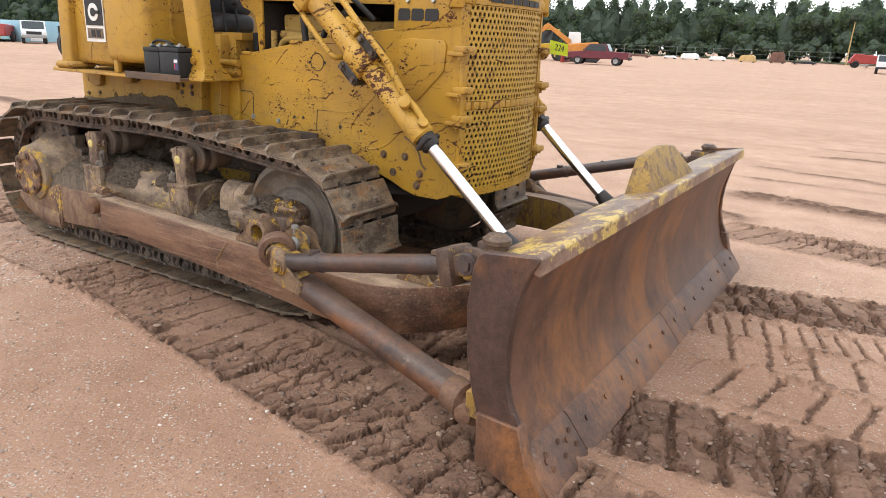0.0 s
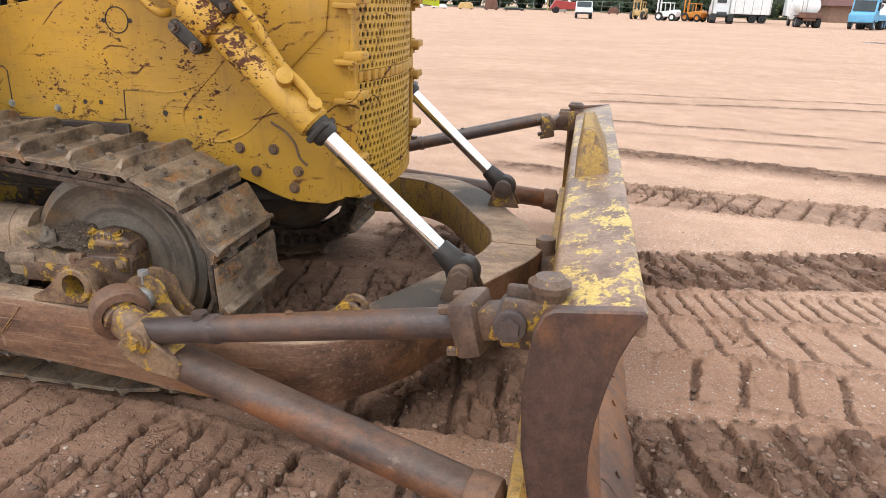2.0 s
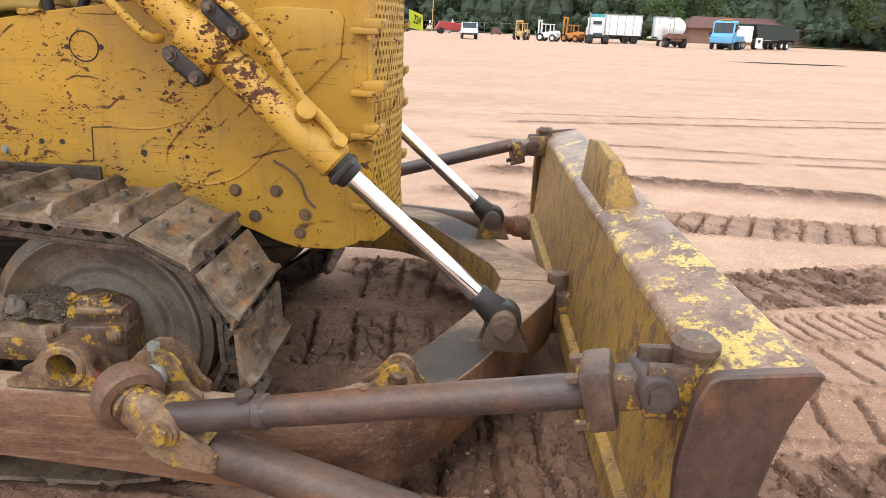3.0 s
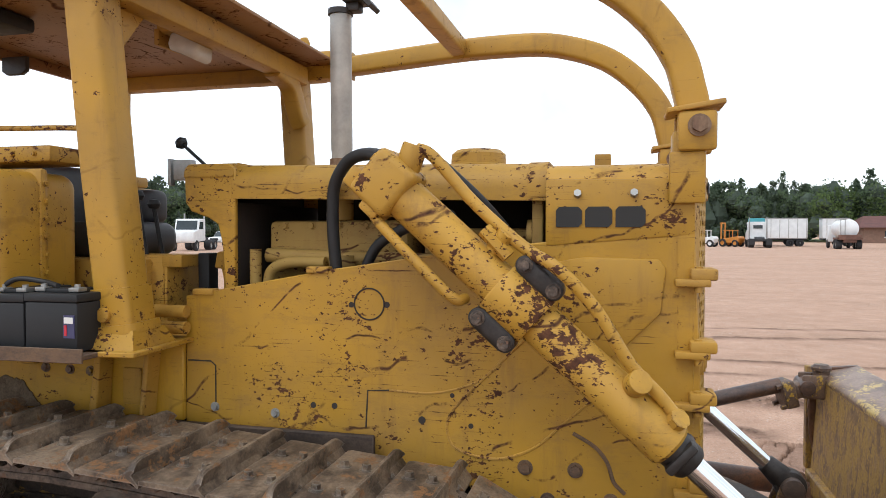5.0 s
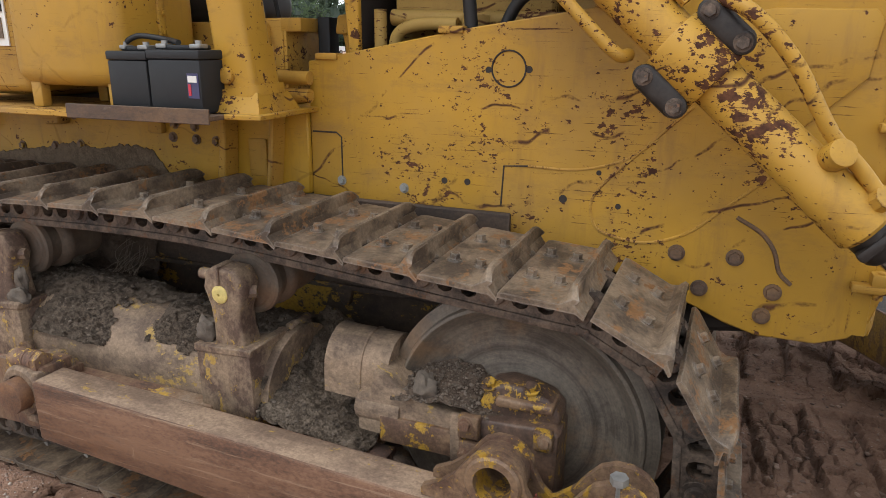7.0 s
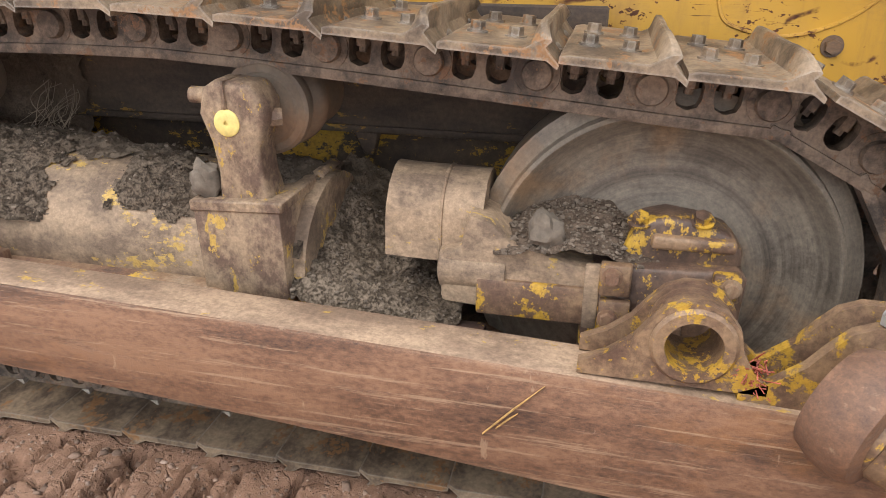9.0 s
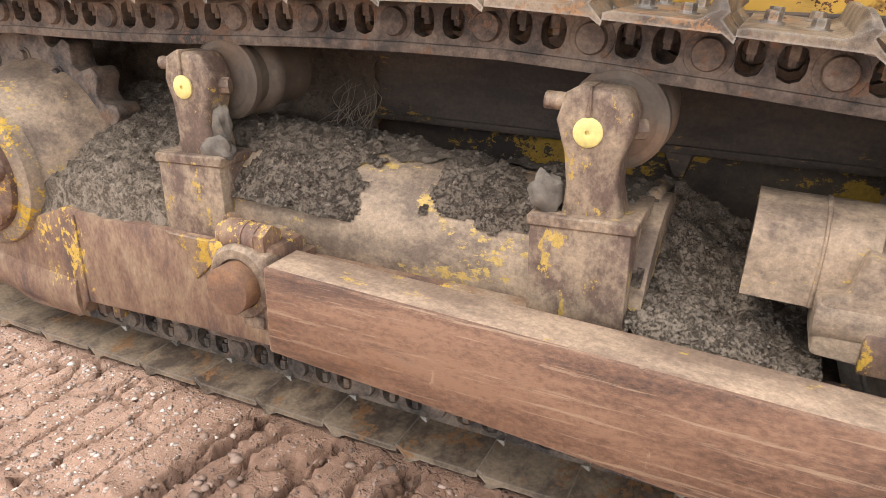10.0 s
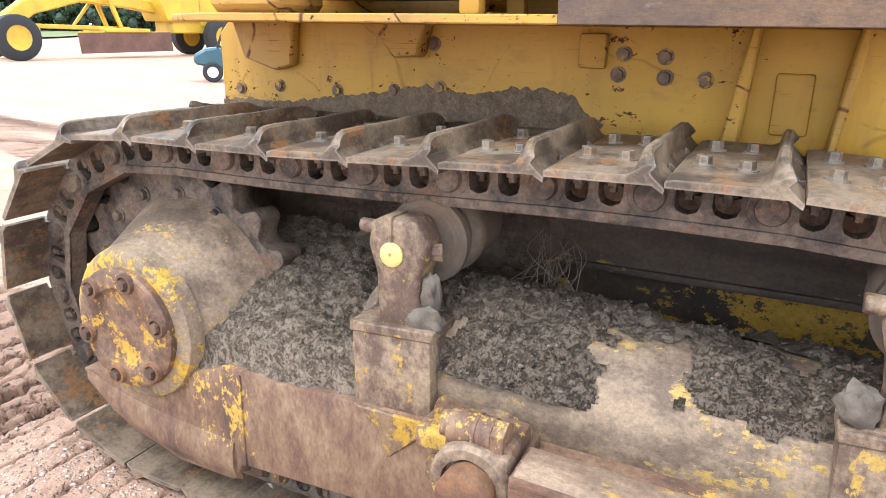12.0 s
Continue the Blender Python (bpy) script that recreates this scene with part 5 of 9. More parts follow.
def ear(x, y0, y1, zc, r, hole):
    """A bell-shaped upright lug with an eye, welded on the beam."""
    side_ = [(1.0, 0.0), (0.9, 0.45), (0.62, 0.80), (0.22, 0.98), (-0.22, 0.98), (-0.62, 0.80), (-0.95, 0.42), (-1.25, 0.0), (-1.75, -0.42), (-2.35, -0.72), (-2.35, -1.0), (1.6, -1.0), (1.6, -0.75), (1.25, -0.45)]

    def reach(a):
        d = Vector((math.cos(a), math.sin(a)))
        best = 0.0
        for p, q in zip(side_, side_[1:] + side_[:1]):
            hit = geometry.intersect_line_line_2d(Vector((0, 0)), d * 9, Vector(p), Vector(q))
            if hit:
                best = max(best, hit.length)
        return best or 1.0

    def make():
        bm = bmesh.new()
        ang = sorted(set([radians(i * 9) for i in range(40)] + [math.atan2(z, x_) % (2 * math.pi) for x_, z in side_]))
        n = len(ang)
        rings = []
        for y in (y0, y1):
            o, h = [], []
            for a in ang:
                k = reach(a) * r
                o.append(bm.verts.new((x + k * math.cos(a), y, zc + k * math.sin(a))))
                h.append(bm.verts.new((x + hole * math.cos(a), y, zc + hole * math.sin(a))))
            rings.append((o, h))
        for o, h in rings:
            for i in range(n):
                j = (i + 1) % n
                bm.faces.new((o[i], o[j], h[j], h[i]))
        for k in (0, 1):
            for i in range(n):
                j = (i + 1) % n
                bm.faces.new((rings[0][k][i], rings[0][k][j], rings[1][k][j], rings[1][k][i]))
        return bm
    return make


for y0, y1 in ((-1.285, -1.262), (-1.205, -1.182)):
    both("lug", ear(2.695, y0, y1, 0.560, 0.080, 0.050), M_YPAD, None, "yellow steel lug with an empty eye")
    both("lug", ear(2.985, y0, y1, 0.545, 0.088, 0.045), M_YPAD)


for y0, y1 in ((-1.165, -1.143), (-1.085, -1.063)):
    part("lug", ear(3.735, y0, y1, 0.505, 0.055, 0.034)(), M_YPAD, dozer, "yellow steel lug with an empty eye")


both("lug_collar", lambda: hollow(turned([(0, 0.048), (0, 0.066), (0.006, 0.072), (0.118, 0.072), (0.124, 0.066), (0.124, 0.048), (0, 0.048)], (2.695, -1.294, 0.560), (2.695, -1.1, 0.560), 36)), M_YPAD)


def lug_pin():
    bm = rod((2.985, -1.31, 0.545), (2.985, -1.17, 0.545), 0.044, n=20, bevel=0.004)
    merge(bm, rod((2.985, -1.275, 0.60), (2.985, -1.275, 0.640), 0.012, n=8))
    merge(bm, rod((2.985, -1.275, 0.634), (2.985, -1.275, 0.652), 0.021, n=6))
    return bm


both("lug_pin", lug_pin, M_ZINC)


# a frayed end of rope caught between the lugs, and strokes of yellow paint scraped off on the beam
fray = bmesh.new()
fr = random.Random(12)
for k in range(46):
    x, z = 2.800 + fr.uniform(-0.012, 0.016), 0.515 + fr.uniform(-0.03, 0.03)
    merge(fray, rod((x, -1.27, z), (x + fr.uniform(-0.03, 0.03), -1.27 - fr.uniform(0.01, 0.03), z + fr.uniform(-0.035, 0.03)), 0.0013, n=4))
part("frayed_rope", fray, plain("faded_red_rope", (0.30, 0.075, 0.05), 0.9, 0, 0.6, 60, 0.1), dozer, "frayed end of faded red rope")
M_PAINTMARK = plain("scraped_yellow_mark", (0.36, 0.22, 0.08), 0.7, 0, 0.5, 70, 0.2)
for (x0, z0), (x1, z1) in (((2.345, 0.329), (2.453, 0.453)), ((2.370, 0.346), (2.408, 0.386))):
    part("paint_scrape", slab([(x0, z0), (x1, z1), (x1 + 0.0015, z1 + 0.0015), ((x0 + x1) / 2 - 0.001, (z0 + z1) / 2 + 0.003), (x0 - 0.001, z0 + 0.0015)], -1.3065, -1.300, 0.0), M_PAINTMARK, dozer)


# braces between the beam and the blade ends
def ball_socket():
    bm = turned([(0, 0.068), (0, 0.092), (0.03, 0.104), (0.075, 0.104), (0.09, 0.096), (0.095, 0.068), (0.0, 0.068)], (2.905, -1.335, 0.53), (3.04, -1.47, 0.50), 28)
    return bm


both("ball_socket", ball_socket, M_CAPRUST)


def brace_yoke():
    bm = swept([(2.93, -1.365, 0.515), (3.02, -1.405, 0.485), (3.10, -1.435, 0.455), (3.20, -1.45, 0.40)], rounded(0.11, 0.13, 0.04), up=(0, 0, 1))
    merge(bm, turned([(0, 0), (0, 0.075), (0.03, 0.085), (0.08, 0.075), (0.10, 0.0)], (2.90, -1.345, 0.525), (3.02, -1.405, 0.485), 20))
    merge(bm, rod((3.10, -1.53, 0.50), (3.10, -1.37, 0.50), 0.052, n=20, bevel=0.006))
    merge(bm, bolt((3.10, -1.53, 0.50), (0, -1, 0), 0.030, 0.022))
    merge(bm, slab([(3.02, 0.47), (3.10, 0.55), (3.16, 0.50), (3.26, 0.42), (3.24, 0.36), (3.12, 0.38), (3.04, 0.42)], -1.515, -1.485, 0.006))
    return rough_up(bm, 0.003, 18)


both("brace_yoke", brace_yoke, M_YPAD)


def upper_strut():
    a, b = Vector((3.09, -1.455, 0.505)), Vector((4.24, -1.665, 0.785))
    d = (b - a).normalized()
    bm = turned([(0, 0), (0, 0.04), (0.02, 0.046), (0.30, 0.046), (0.305, 0.051), (0.33, 0.051), (0.335, 0.045), ((b - a).length, 0.045), ((b - a).length, 0)], a, b, 28)
    c = a + d * 0.26
    merge(bm, rod(c + Vector((0, 0, 0.035)), c + Vector((0, 0, 0.064)), 0.026, n=16))
    c = a + d * 0.62
    merge(bm, rod(c + Vector((0, 0, 0.035)), c + Vector((0, 0, 0.052)), 0.012, n=10))
    return bm


for st_ in both("upper_strut", upper_strut, M_STRUT, None, "dark round upper blade strut")[1:]:
    st_.location.z += 0.055


def strut_head():
    m = frame_to((4.22, -1.66, 0.782), (4.40, -1.70, 0.83))
    bm = box(-0.076, 0.076, -0.082, 0.076, 0.02, 0.095, 0.014, m)
    merge(bm, box(-0.05, 0.05, -0.045, 0.045, 0.085, 0.20, 0.015, m))
    return rough_up(bm, 0.003, 20)


heads = both("strut_head", strut_head, M_GRIMY)
mh = frame_to((4.22, -1.66, 0.782), (4.40, -1.70, 0.83))
for x in (-0.06, 0.06):
    for y in (-0.075, 0.065):
        for hd, flip in zip(heads, (False, True)):
            bb_ = rod(mh @ Vector((x * 0.9, y * 0.88, -0.008)), mh @ Vector((x * 0.9, y * 0.88, 0.024)), 0.015, n=6)
            part("bolt_head", mirror_y(bb_) if flip else bb_, M_GRIMY, hd)


def strut_pin():
    bm = rod((4.385, -1.79, 0.845), (4.385, -1.62, 0.835), 0.045, n=20, bevel=0.006)
    merge(bm, bolt((4.385, -1.79, 0.845), (0, -1, 0), 0.03, 0.015))
    return bm


both("strut_pin", strut_pin, M_STRUT)


def strut_clevis():
    bm = box(4.36, 4.50, -1.765, -1.735, 0.77, 0.91, 0.012)
    merge(bm, box(4.36, 4.50, -1.665, -1.635, 0.77, 0.91, 0.012))
    merge(bm, turned([(0, 0), (0, 0.046), (0.05, 0.046), (0.055, 0.056), (0.072, 0.056), (0.080, 0.044), (0.088, 0.038), (0.088, 0.0)], (4.475, -1.71, 0.878), (4.475, -1.71, 1.2), 28))
    return bm


both("strut_clevis", strut_clevis, M_GRIMY)


def lower_brace():
    a, b = Vector((3.16, -1.42, 0.40)), Vector((4.30, -1.70, 0.245))
    return turned([(0, 0), (0, 0.055), (0.04, 0.067), ((b - a).length - 0.02, 0.067), ((b - a).length, 0.06), ((b - a).length, 0)], a, b, 28)


both("lower_brace", lower_brace, M_BRACE, None, "round rusty diagonal brace to the lower blade corner")


def brace_end():
    bm = turned([(0, 0), (0, 0.07), (0.02, 0.078), (0.09, 0.078), (0.11, 0.05), (0.11, 0)], (4.29, -1.697, 0.246), (4.44, -1.73, 0.225), 20)
    merge(bm, box(4.36, 4.52, -1.76, -1.73, 0.15, 0.27, 0.012))
    merge(bm, box(4.36, 4.52, -1.69, -1.66, 0.15, 0.27, 0.012))
    merge(bm, rod((4.41, -1.80, 0.21), (4.41, -1.64, 0.21), 0.04, n=18, bevel=0.004))
    return rough_up(bm, 0.004, 16)


both("brace_end", brace_end, M_CAPRUST)


# -- blade --
blade = part("blade", joined(
    box(4.505, 4.54, -1.80, 1.80, 0.18, 0.70, 0.006)), M_BACK, dozer, "straight rusted bulldozer blade with yellow paint left on its back")
FRONT = [(4.702, 0.925), (4.690, 0.890), (4.662, 0.82), (4.632, 0.73), (4.610, 0.63), (4.600, 0.53), (4.602, 0.43), (4.622, 0.32), (4.655, 0.225), (4.695, 0.145)]


def moldboard():
    bm = bmesh.new()
    prof = [Vector((x, 0, z)) for x, z in FRONT]
    prof = smooth_line(prof, 3)
    ys = np.linspace(-1.815, 1.815, 61)
    front, rear = [], []
    for y in ys:
        front.append([bm.verts.new((p.x + 0.004 * noise.noise(Vector((p.x * 4, y * 2.5, p.z * 4))), y, p.z)) for p in prof])
        rear.append([bm.verts.new((p.x - 0.03, y, p.z - 0.004)) for p in prof])
    for g, flip in ((front, False), (rear, True)):
        for a, b in zip(g, g[1:]):
            for i in range(len(a) - 1):
                bm.faces.new((a[i], a[i + 1], b[i + 1], b[i]))
    for i in range(len(ys) - 1):
        for k in (0, -1):
            bm.faces.new((front[i][k], front[i + 1][k], rear[i + 1][k], rear[i][k]))
    return bm


part("moldboard", moldboard(), M_BLADE, blade, "dark rust-brown concave blade face")
part("top_beam", slab([(4.479, 0.862), (4.481, 0.886), (4.494, 0.904), (4.690, 0.948), (4.704, 0.948), (4.716, 0.940), (4.718, 0.880), (4.710, 0.872), (4.684, 0.878), (4.672, 0.905), (4.500, 0.868)], -1.822, 1.822, 0.005, 2), M_TOP, blade, "scuffed yellow and bare steel top edge")


def back_plate():
    return slab([(4.482, 0.866), (4.496, 0.866), (4.486, 0.22), (4.440, 0.22)], -1.80, 1.80, 0.002)


part("back_plate", back_plate(), M_BACK, blade)
part("back_channel", slab([(4.41, 0.32), (4.50, 0.33), (4.50, 0.20), (4.41, 0.20)], -1.78, 1.78, 0.01), M_BACK, blade)
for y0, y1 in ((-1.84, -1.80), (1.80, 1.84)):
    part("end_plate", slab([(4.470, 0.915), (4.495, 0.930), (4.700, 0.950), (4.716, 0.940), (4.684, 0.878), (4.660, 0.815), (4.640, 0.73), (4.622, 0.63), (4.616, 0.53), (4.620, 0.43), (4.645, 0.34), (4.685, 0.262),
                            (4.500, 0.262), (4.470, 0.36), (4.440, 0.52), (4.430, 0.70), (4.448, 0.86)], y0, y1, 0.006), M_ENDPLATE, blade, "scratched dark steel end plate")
    c = (y0 + y1) / 2
    part("end_bit", slab([(4.505, 0.286), (4.690, 0.274), (4.728, 0.13), (4.832, -0.015), (4.800, -0.045), (4.512, 0.07)], c - 0.035, c + 0.035, 0.005), M_BLADE, blade)


def edge(y0, y1):
    bm = slab([(4.665, 0.150), (4.690, 0.158), (4.712, 0.146), (4.838, -0.01), (4.826, -0.045), (4.795, -0.035)], y0, y1, 0.004, 2)
    n = max(2, int((y1 - y0) / 0.21))
    for i in range(n):
        y = y0 + (i + 0.5) * (y1 - y0) / n
        merge(bm, rod((4.752, y, 0.085), (4.764, y, 0.094), 0.013, n=10))
    return bm


for y0, y1 in ((-1.815, -1.42), (-1.415, -0.003), (0.003, 1.415), (1.42, 1.815)):
    part("cutting_edge", edge(y0, y1), M_BLADE, blade, "bolted steel cutting edge")
for y in (-1.70, -1.58, -1.47):
    for z, x in ((0.105, 4.745), (0.055, 4.786)):
        part("edge_bolt", rod((x - 0.01, y, z - 0.003), (x + 0.004, y, z + 0.001), 0.014, n=12), M_BLADE, blade)


def tab():
    bm = bmesh.new()
    a = [(-0.36, 0.90), (-0.28, 1.105), (0.05, 1.135), (0.28, 1.112), (0.54, 0.90)]
    f = [bm.verts.new((4.510 + 0.020 * (z - 0.90) / 0.21, min(y, 0.29), z)) for y, z in a]
    g = [bm.verts.new((4.675 - 0.095 * (z - 0.90) / 0.21, y, z)) for y, z in a]
    bm.faces.new(f)
    bm.faces.new(g[::-1])
    for i in range(len(a)):
        j = (i + 1) % len(a)
        bm.faces.new((f[i], g[i], g[j], f[j]))
    bmesh.ops.recalc_face_normals(bm, faces=bm.faces)
    return soften(bm, 0.006, 2, 40)


part("sight_tab", tab(), M_BACK, blade, "rusty yellow steel tab on the blade top")
for s in (1, -1):
    part("strut_post", box(4.425, 4.475, s * 1.86 - 0.03, s * 1.86 + 0.03, 0.30, 0.93, 0.006), M_BACK, blade) if s > 0 else None
part("centre_hinge", joined(box(4.38, 4.48, -0.09, 0.09, 0.24, 0.42, 0.02), rod((4.40, 0, 0.20), (4.40, 0, 0.50), 0.05, n=20, bevel=0.005)), M_GRIMY, dozer)


# -- lift cylinders --
P0 = Vector((4.094, -0.73, 0.563))
AX = Vector((-0.743, 0, 0.669)).normalized()


def along(s, side=0.0, out=0.0):
    """A point s up the right lift cylinder, moved across it (upwards) and outwards."""
    return P0 + AX * s + Vector((0.669, 0, 0.743)) * side + Vector((0, -1, 0)) * out


def yoke_plate():
    out = [(4.005, 0.446), (4.200, 0.446), (4.150, 0.545), (4.140, 0.575), (4.118, 0.598), (4.088, 0.602), (4.058, 0.588), (4.042, 0.560)]
    bm = slab(out, -0.790, -0.768, 0.008, 2)
    merge(bm, slab(out, -0.692, -0.670, 0.008, 2))
    return bm


part("lift_bracket", yoke_plate(), M_CDARK, dozer, "greasy dark lift cylinder bracket")
part("lift_bracket", mirror_y(yoke_plate()), M_YPAD, dozer, "worn yellow lift cylinder bracket")
for sgn in (1, -1):
    cyl = part("lift_cylinder", (lambda b: b if sgn > 0 else mirror_y(b))(turned(
        [(0, 0), (0, 0.062), (0.01, 0.072), (0.18, 0.072), (0.185, 0.068), (1.07, 0.068), (1.075, 0.074), (1.10, 0.074), (1.10, 0.0)], along(0.85), along(1.95), 36)), M_CHIPPED, dozer, "chipped yellow hydraulic lift cylinder")

    def put(name, bm, mat, label=""):
        part(name, bm if sgn > 0 else mirror_y(bm), mat, cyl, label)
    put("piston_rod", rod(along(0.02), along(0.85), 0.036, n=28), M_CHROME, "bright chrome piston rod")
    put("gland", joined(turned([(0, 0), (0, 0.046), (0.012, 0.056), (0.08, 0.058), (0.09, 0.0)], along(0.775), along(0.9), 24),
                        box(-0.064, 0.064, -0.056, 0.056, 0.0, 0.03, 0.01, frame_to(along(0.805), along(0.9)))), M_GREASE, "black greasy gland")
    put("rod_eye", joined(rod(P0 + Vector((0, -0.04, 0)), P0 + Vector((0, 0.04, 0)), 0.072, n=28, bevel=0.012), rod(along(0.03), along(0.145), 0.060, 0.044, n=22, bevel=0.006)), M_GREASE)
    put("pin", joined(rod(P0 + Vector((0, -0.095, 0)), P0 + Vector((0, 0.09, 0)), 0.050, n=24, bevel=0.004), rod(P0 + Vector((0, -0.125, 0)), P0 + Vector((0, -0.09, 0)), 0.040, n=6)), M_CDARK)
    head = box(-0.085, 0.085, -0.085, 0.085, 0.0, 0.15, 0.022, frame_to(along(1.92), along(2.2)), 3)
    merge(head, box(-0.07, 0.07, -0.11, -0.06, 0.02, 0.09, 0.012, frame_to(along(1.92), along(2.2))))
    merge(head, rod(along(1.98, 0.07), along(2.01, 0.145), 0.04, n=16, bevel=0.006))
    merge(head, box(-0.045, 0.045, -0.035, 0.035, 0.0, 0.05, 0.01, frame_to(along(2.06, -0.055), along(2.1, -0.055))))
    merge(head, rod(along(2.05, 0.03), along(2.09, 0.03), 0.022, n=6))
    put("cylinder_head", head, M_CHIPPED)
    put("trunnion_band", turned([(0, 0), (0, 0.085), (0.008, 0.09), (0.15, 0.09), (0.158, 0.085), (0.158, 0)], along(1.37), along(1.6), 32), M_CHIPPED)
    for k, s in ((1, 1.0), (-1, -1.0)):
        b = box(-0.035, 0.035, -0.075, 0.075, 0, 0.075, 0.022, frame_to(along(1.45, 0.066 * k, 0.02), along(1.45, 0.2 * k, 0.02), tuple(AX)), 3)
        for q in (-0.055, 0.055):
            put("cap_bolt", bolt(along(1.45 + q, 0.106 * k, 0.054), (0, -1, 0), 0.017, 0.022), M_LINK)
            merge(b, rod(along(1.45 + q, 0.106 * k, -0.03), along(1.45 + q, 0.106 * k, 0.054), 0.030, n=18, bevel=0.006))
        merge(b, box(-0.045, 0.045, -0.05, 0.05, -0.05, 0.02, 0.012, frame_to(along(1.45, 0.10 * k, -0.02), along(1.45, 0.2 * k, -0.02), tuple(AX))))
        put("bearing_cap", b, M_GREASE, "black greasy trunnion bearing cap")
    line_a = [along(2.0, 0.14), along(1.94, 0.155), along(1.75, 0.135), along(1.55, 0.14, 0.03), along(1.42, 0.165, 0.08), along(1.27, 0.15, 0.07), along(1.10, 0.10, 0.05), along(0.98, 0.088, 0.03), along(0.90, 0.075, 0.03)]
    put("hydraulic_line", pipe(line_a, 0.019), M_CHIPPED)
    put("hydraulic_line", pipe([along(1.97, -0.10, 0.03), along(1.90, -0.105, 0.05), along(1.75, -0.11, 0.06), along(1.60, -0.115, 0.05), along(1.575, -0.10, 0.0)], 0.017), M_CHIPPED)
    put("port_boss", joined(rod(along(1.05, 0.06, 0.04), along(1.05, 0.09, 0.085), 0.035, n=18, bevel=0.004), rod(along(0.90, 0.05, 0.02), along(0.90, 0.085, 0.05), 0.03, n=8)), M_CHIPPED)
    put("port_boss", joined(rod(along(1.61, 0.05, 0.0), along(1.61, 0.14, 0.03), 0.026, n=12), rod(along(1.56, 0.09, 0.03), along(1.67, 0.10, 0.03), 0.024, n=6)), M_CHIPPED)


# -- body: side plates, radiator guard with perforated grille, hood, engine --
PLATE = [(1.736, 1.507), (2.33, 1.615), (2.74, 1.675), (3.085, 1.715), (3.54, 1.74), (3.56, 1.30), (3.565, 0.90), (3.545, 0.82), (3.50, 0.765), (3.42, 0.735), (3.26, 0.735), (3.17, 0.760),
         (3.08, 0.800), (2.90, 0.860), (2.77, 0.895), (2.456, 0.930), (2.453, 0.995), (1.732, 1.015)]


def side_plate():
    return slab(PLATE, -0.52, -0.495, 0.004)


plates = both("side_plate", side_plate, M_YELLOW, None, "scratched yellow steel side plate with bolts and holes")
for sgn, pl in zip((-1, 1), plates):
    y = sgn * 0.52
    out = Vector((0, sgn, 0))
    for x, z in ((3.291, 0.877), (3.178, 0.969), (3.014, 0.965), (3.089, 0.862), (3.27, 0.80)):
        part("bolt_head", bolt((x, y, z), out, 0.019, 0.016), M_CDARK, pl)
    for x, z in ((1.857, 1.096), (2.103, 1.088)):
        part("bolt_head", bolt((x, y, z), out, 0.013, 0.012), M_ZINC, pl)
    for x, z, r in ((2.658, 1.099, 0.013), (2.253, 1.126, 0.011), (2.335, 1.128, 0.011), (2.531, 1.493, 0.011), (2.40, 1.49, 0.010), (2.83, 1.09, 0.009), (2.765, 1.19, 0.008)):
        part("bolt_hole", rod((x, y + 0.004 * -sgn, z), (x, y + 0.0015 * sgn, z), r, n=14), M_DARK, pl)
    # round access cover, seams and weld lines
    ring = [(2.466 + 0.055 * math.cos(a), y + 0.001 * sgn, 1.494 + 0.055 * math.sin(a)) for a in np.linspace(0, 2 * math.pi, 33)]
    part("round_cover", swept(ring, circle(0.0028, 6), up=(0, 1, 0), caps=False), M_DARK, pl)
    part("seam", swept([(2.453, y, 1.06), (2.46, y, 1.19), (2.54, y, 1.195)], circle(0.003, 6)), M_DARK, pl)
    part("seam", swept([(1.86, y, 1.085), (1.86, y, 1.25), (1.84, y, 1.265), (1.745, y, 1.265)], circle(0.003, 6)), M_DARK, pl)
    part("weld_line", swept(smooth_line([(3.02, y, 1.40), (2.90, y, 1.28), (2.76, y, 1.13), (2.755, y, 1.04), (2.80, y, 1.0), (2.92, y, 0.985), (3.04, y, 1.03), (3.14, y, 1.12), (3.25, y, 1.22)], 5), circle(0.005, 6)), M_DIRTY, pl)
    part("weld_line", swept(smooth_line([(2.54, y, 1.195), (2.70, y, 1.195), (2.84, y, 1.235), (2.93, y, 1.30)], 5), circle(0.004, 6)), M_DIRTY, pl)
    part("scar", swept(smooth_line([(3.17, y, 1.09), (3.24, y, 1.05), (3.28, y, 1.0), (3.30, y, 0.94), (3.335, y, 0.905)], 4), circle(0.0065, 6)), M_CDARK, pl)


def door():
    bm = slab([(3.12, 1.40), (3.18, 1.33), (3.26, 1.31), (3.44, 1.49), (3.455, 1.63), (3.435, 1.66), (3.20, 1.665), (3.12, 1.65)], -0.53, -0.516, 0.005, 2)
    return bm


both("side_door", door, M_YELLOW)


def guard_side():
    out = [(3.078, 1.70), (3.51, 1.735), (3.54, 1.74), (3.54, 1.86), (3.52, 1.905), (3.48, 1.915), (3.30, 1.915), (3.078, 1.918)]
    return slab(out, -0.524, -0.50, 0.006, 2)


guards = both("radiator_guard_side", guard_side, M_YELLOW)
FZ0, FZ1, FH = 0.80, 1.86, 0.46


def front_x(y):
    return 3.625 - 0.085 * (abs(y) / 0.52) ** 2.2


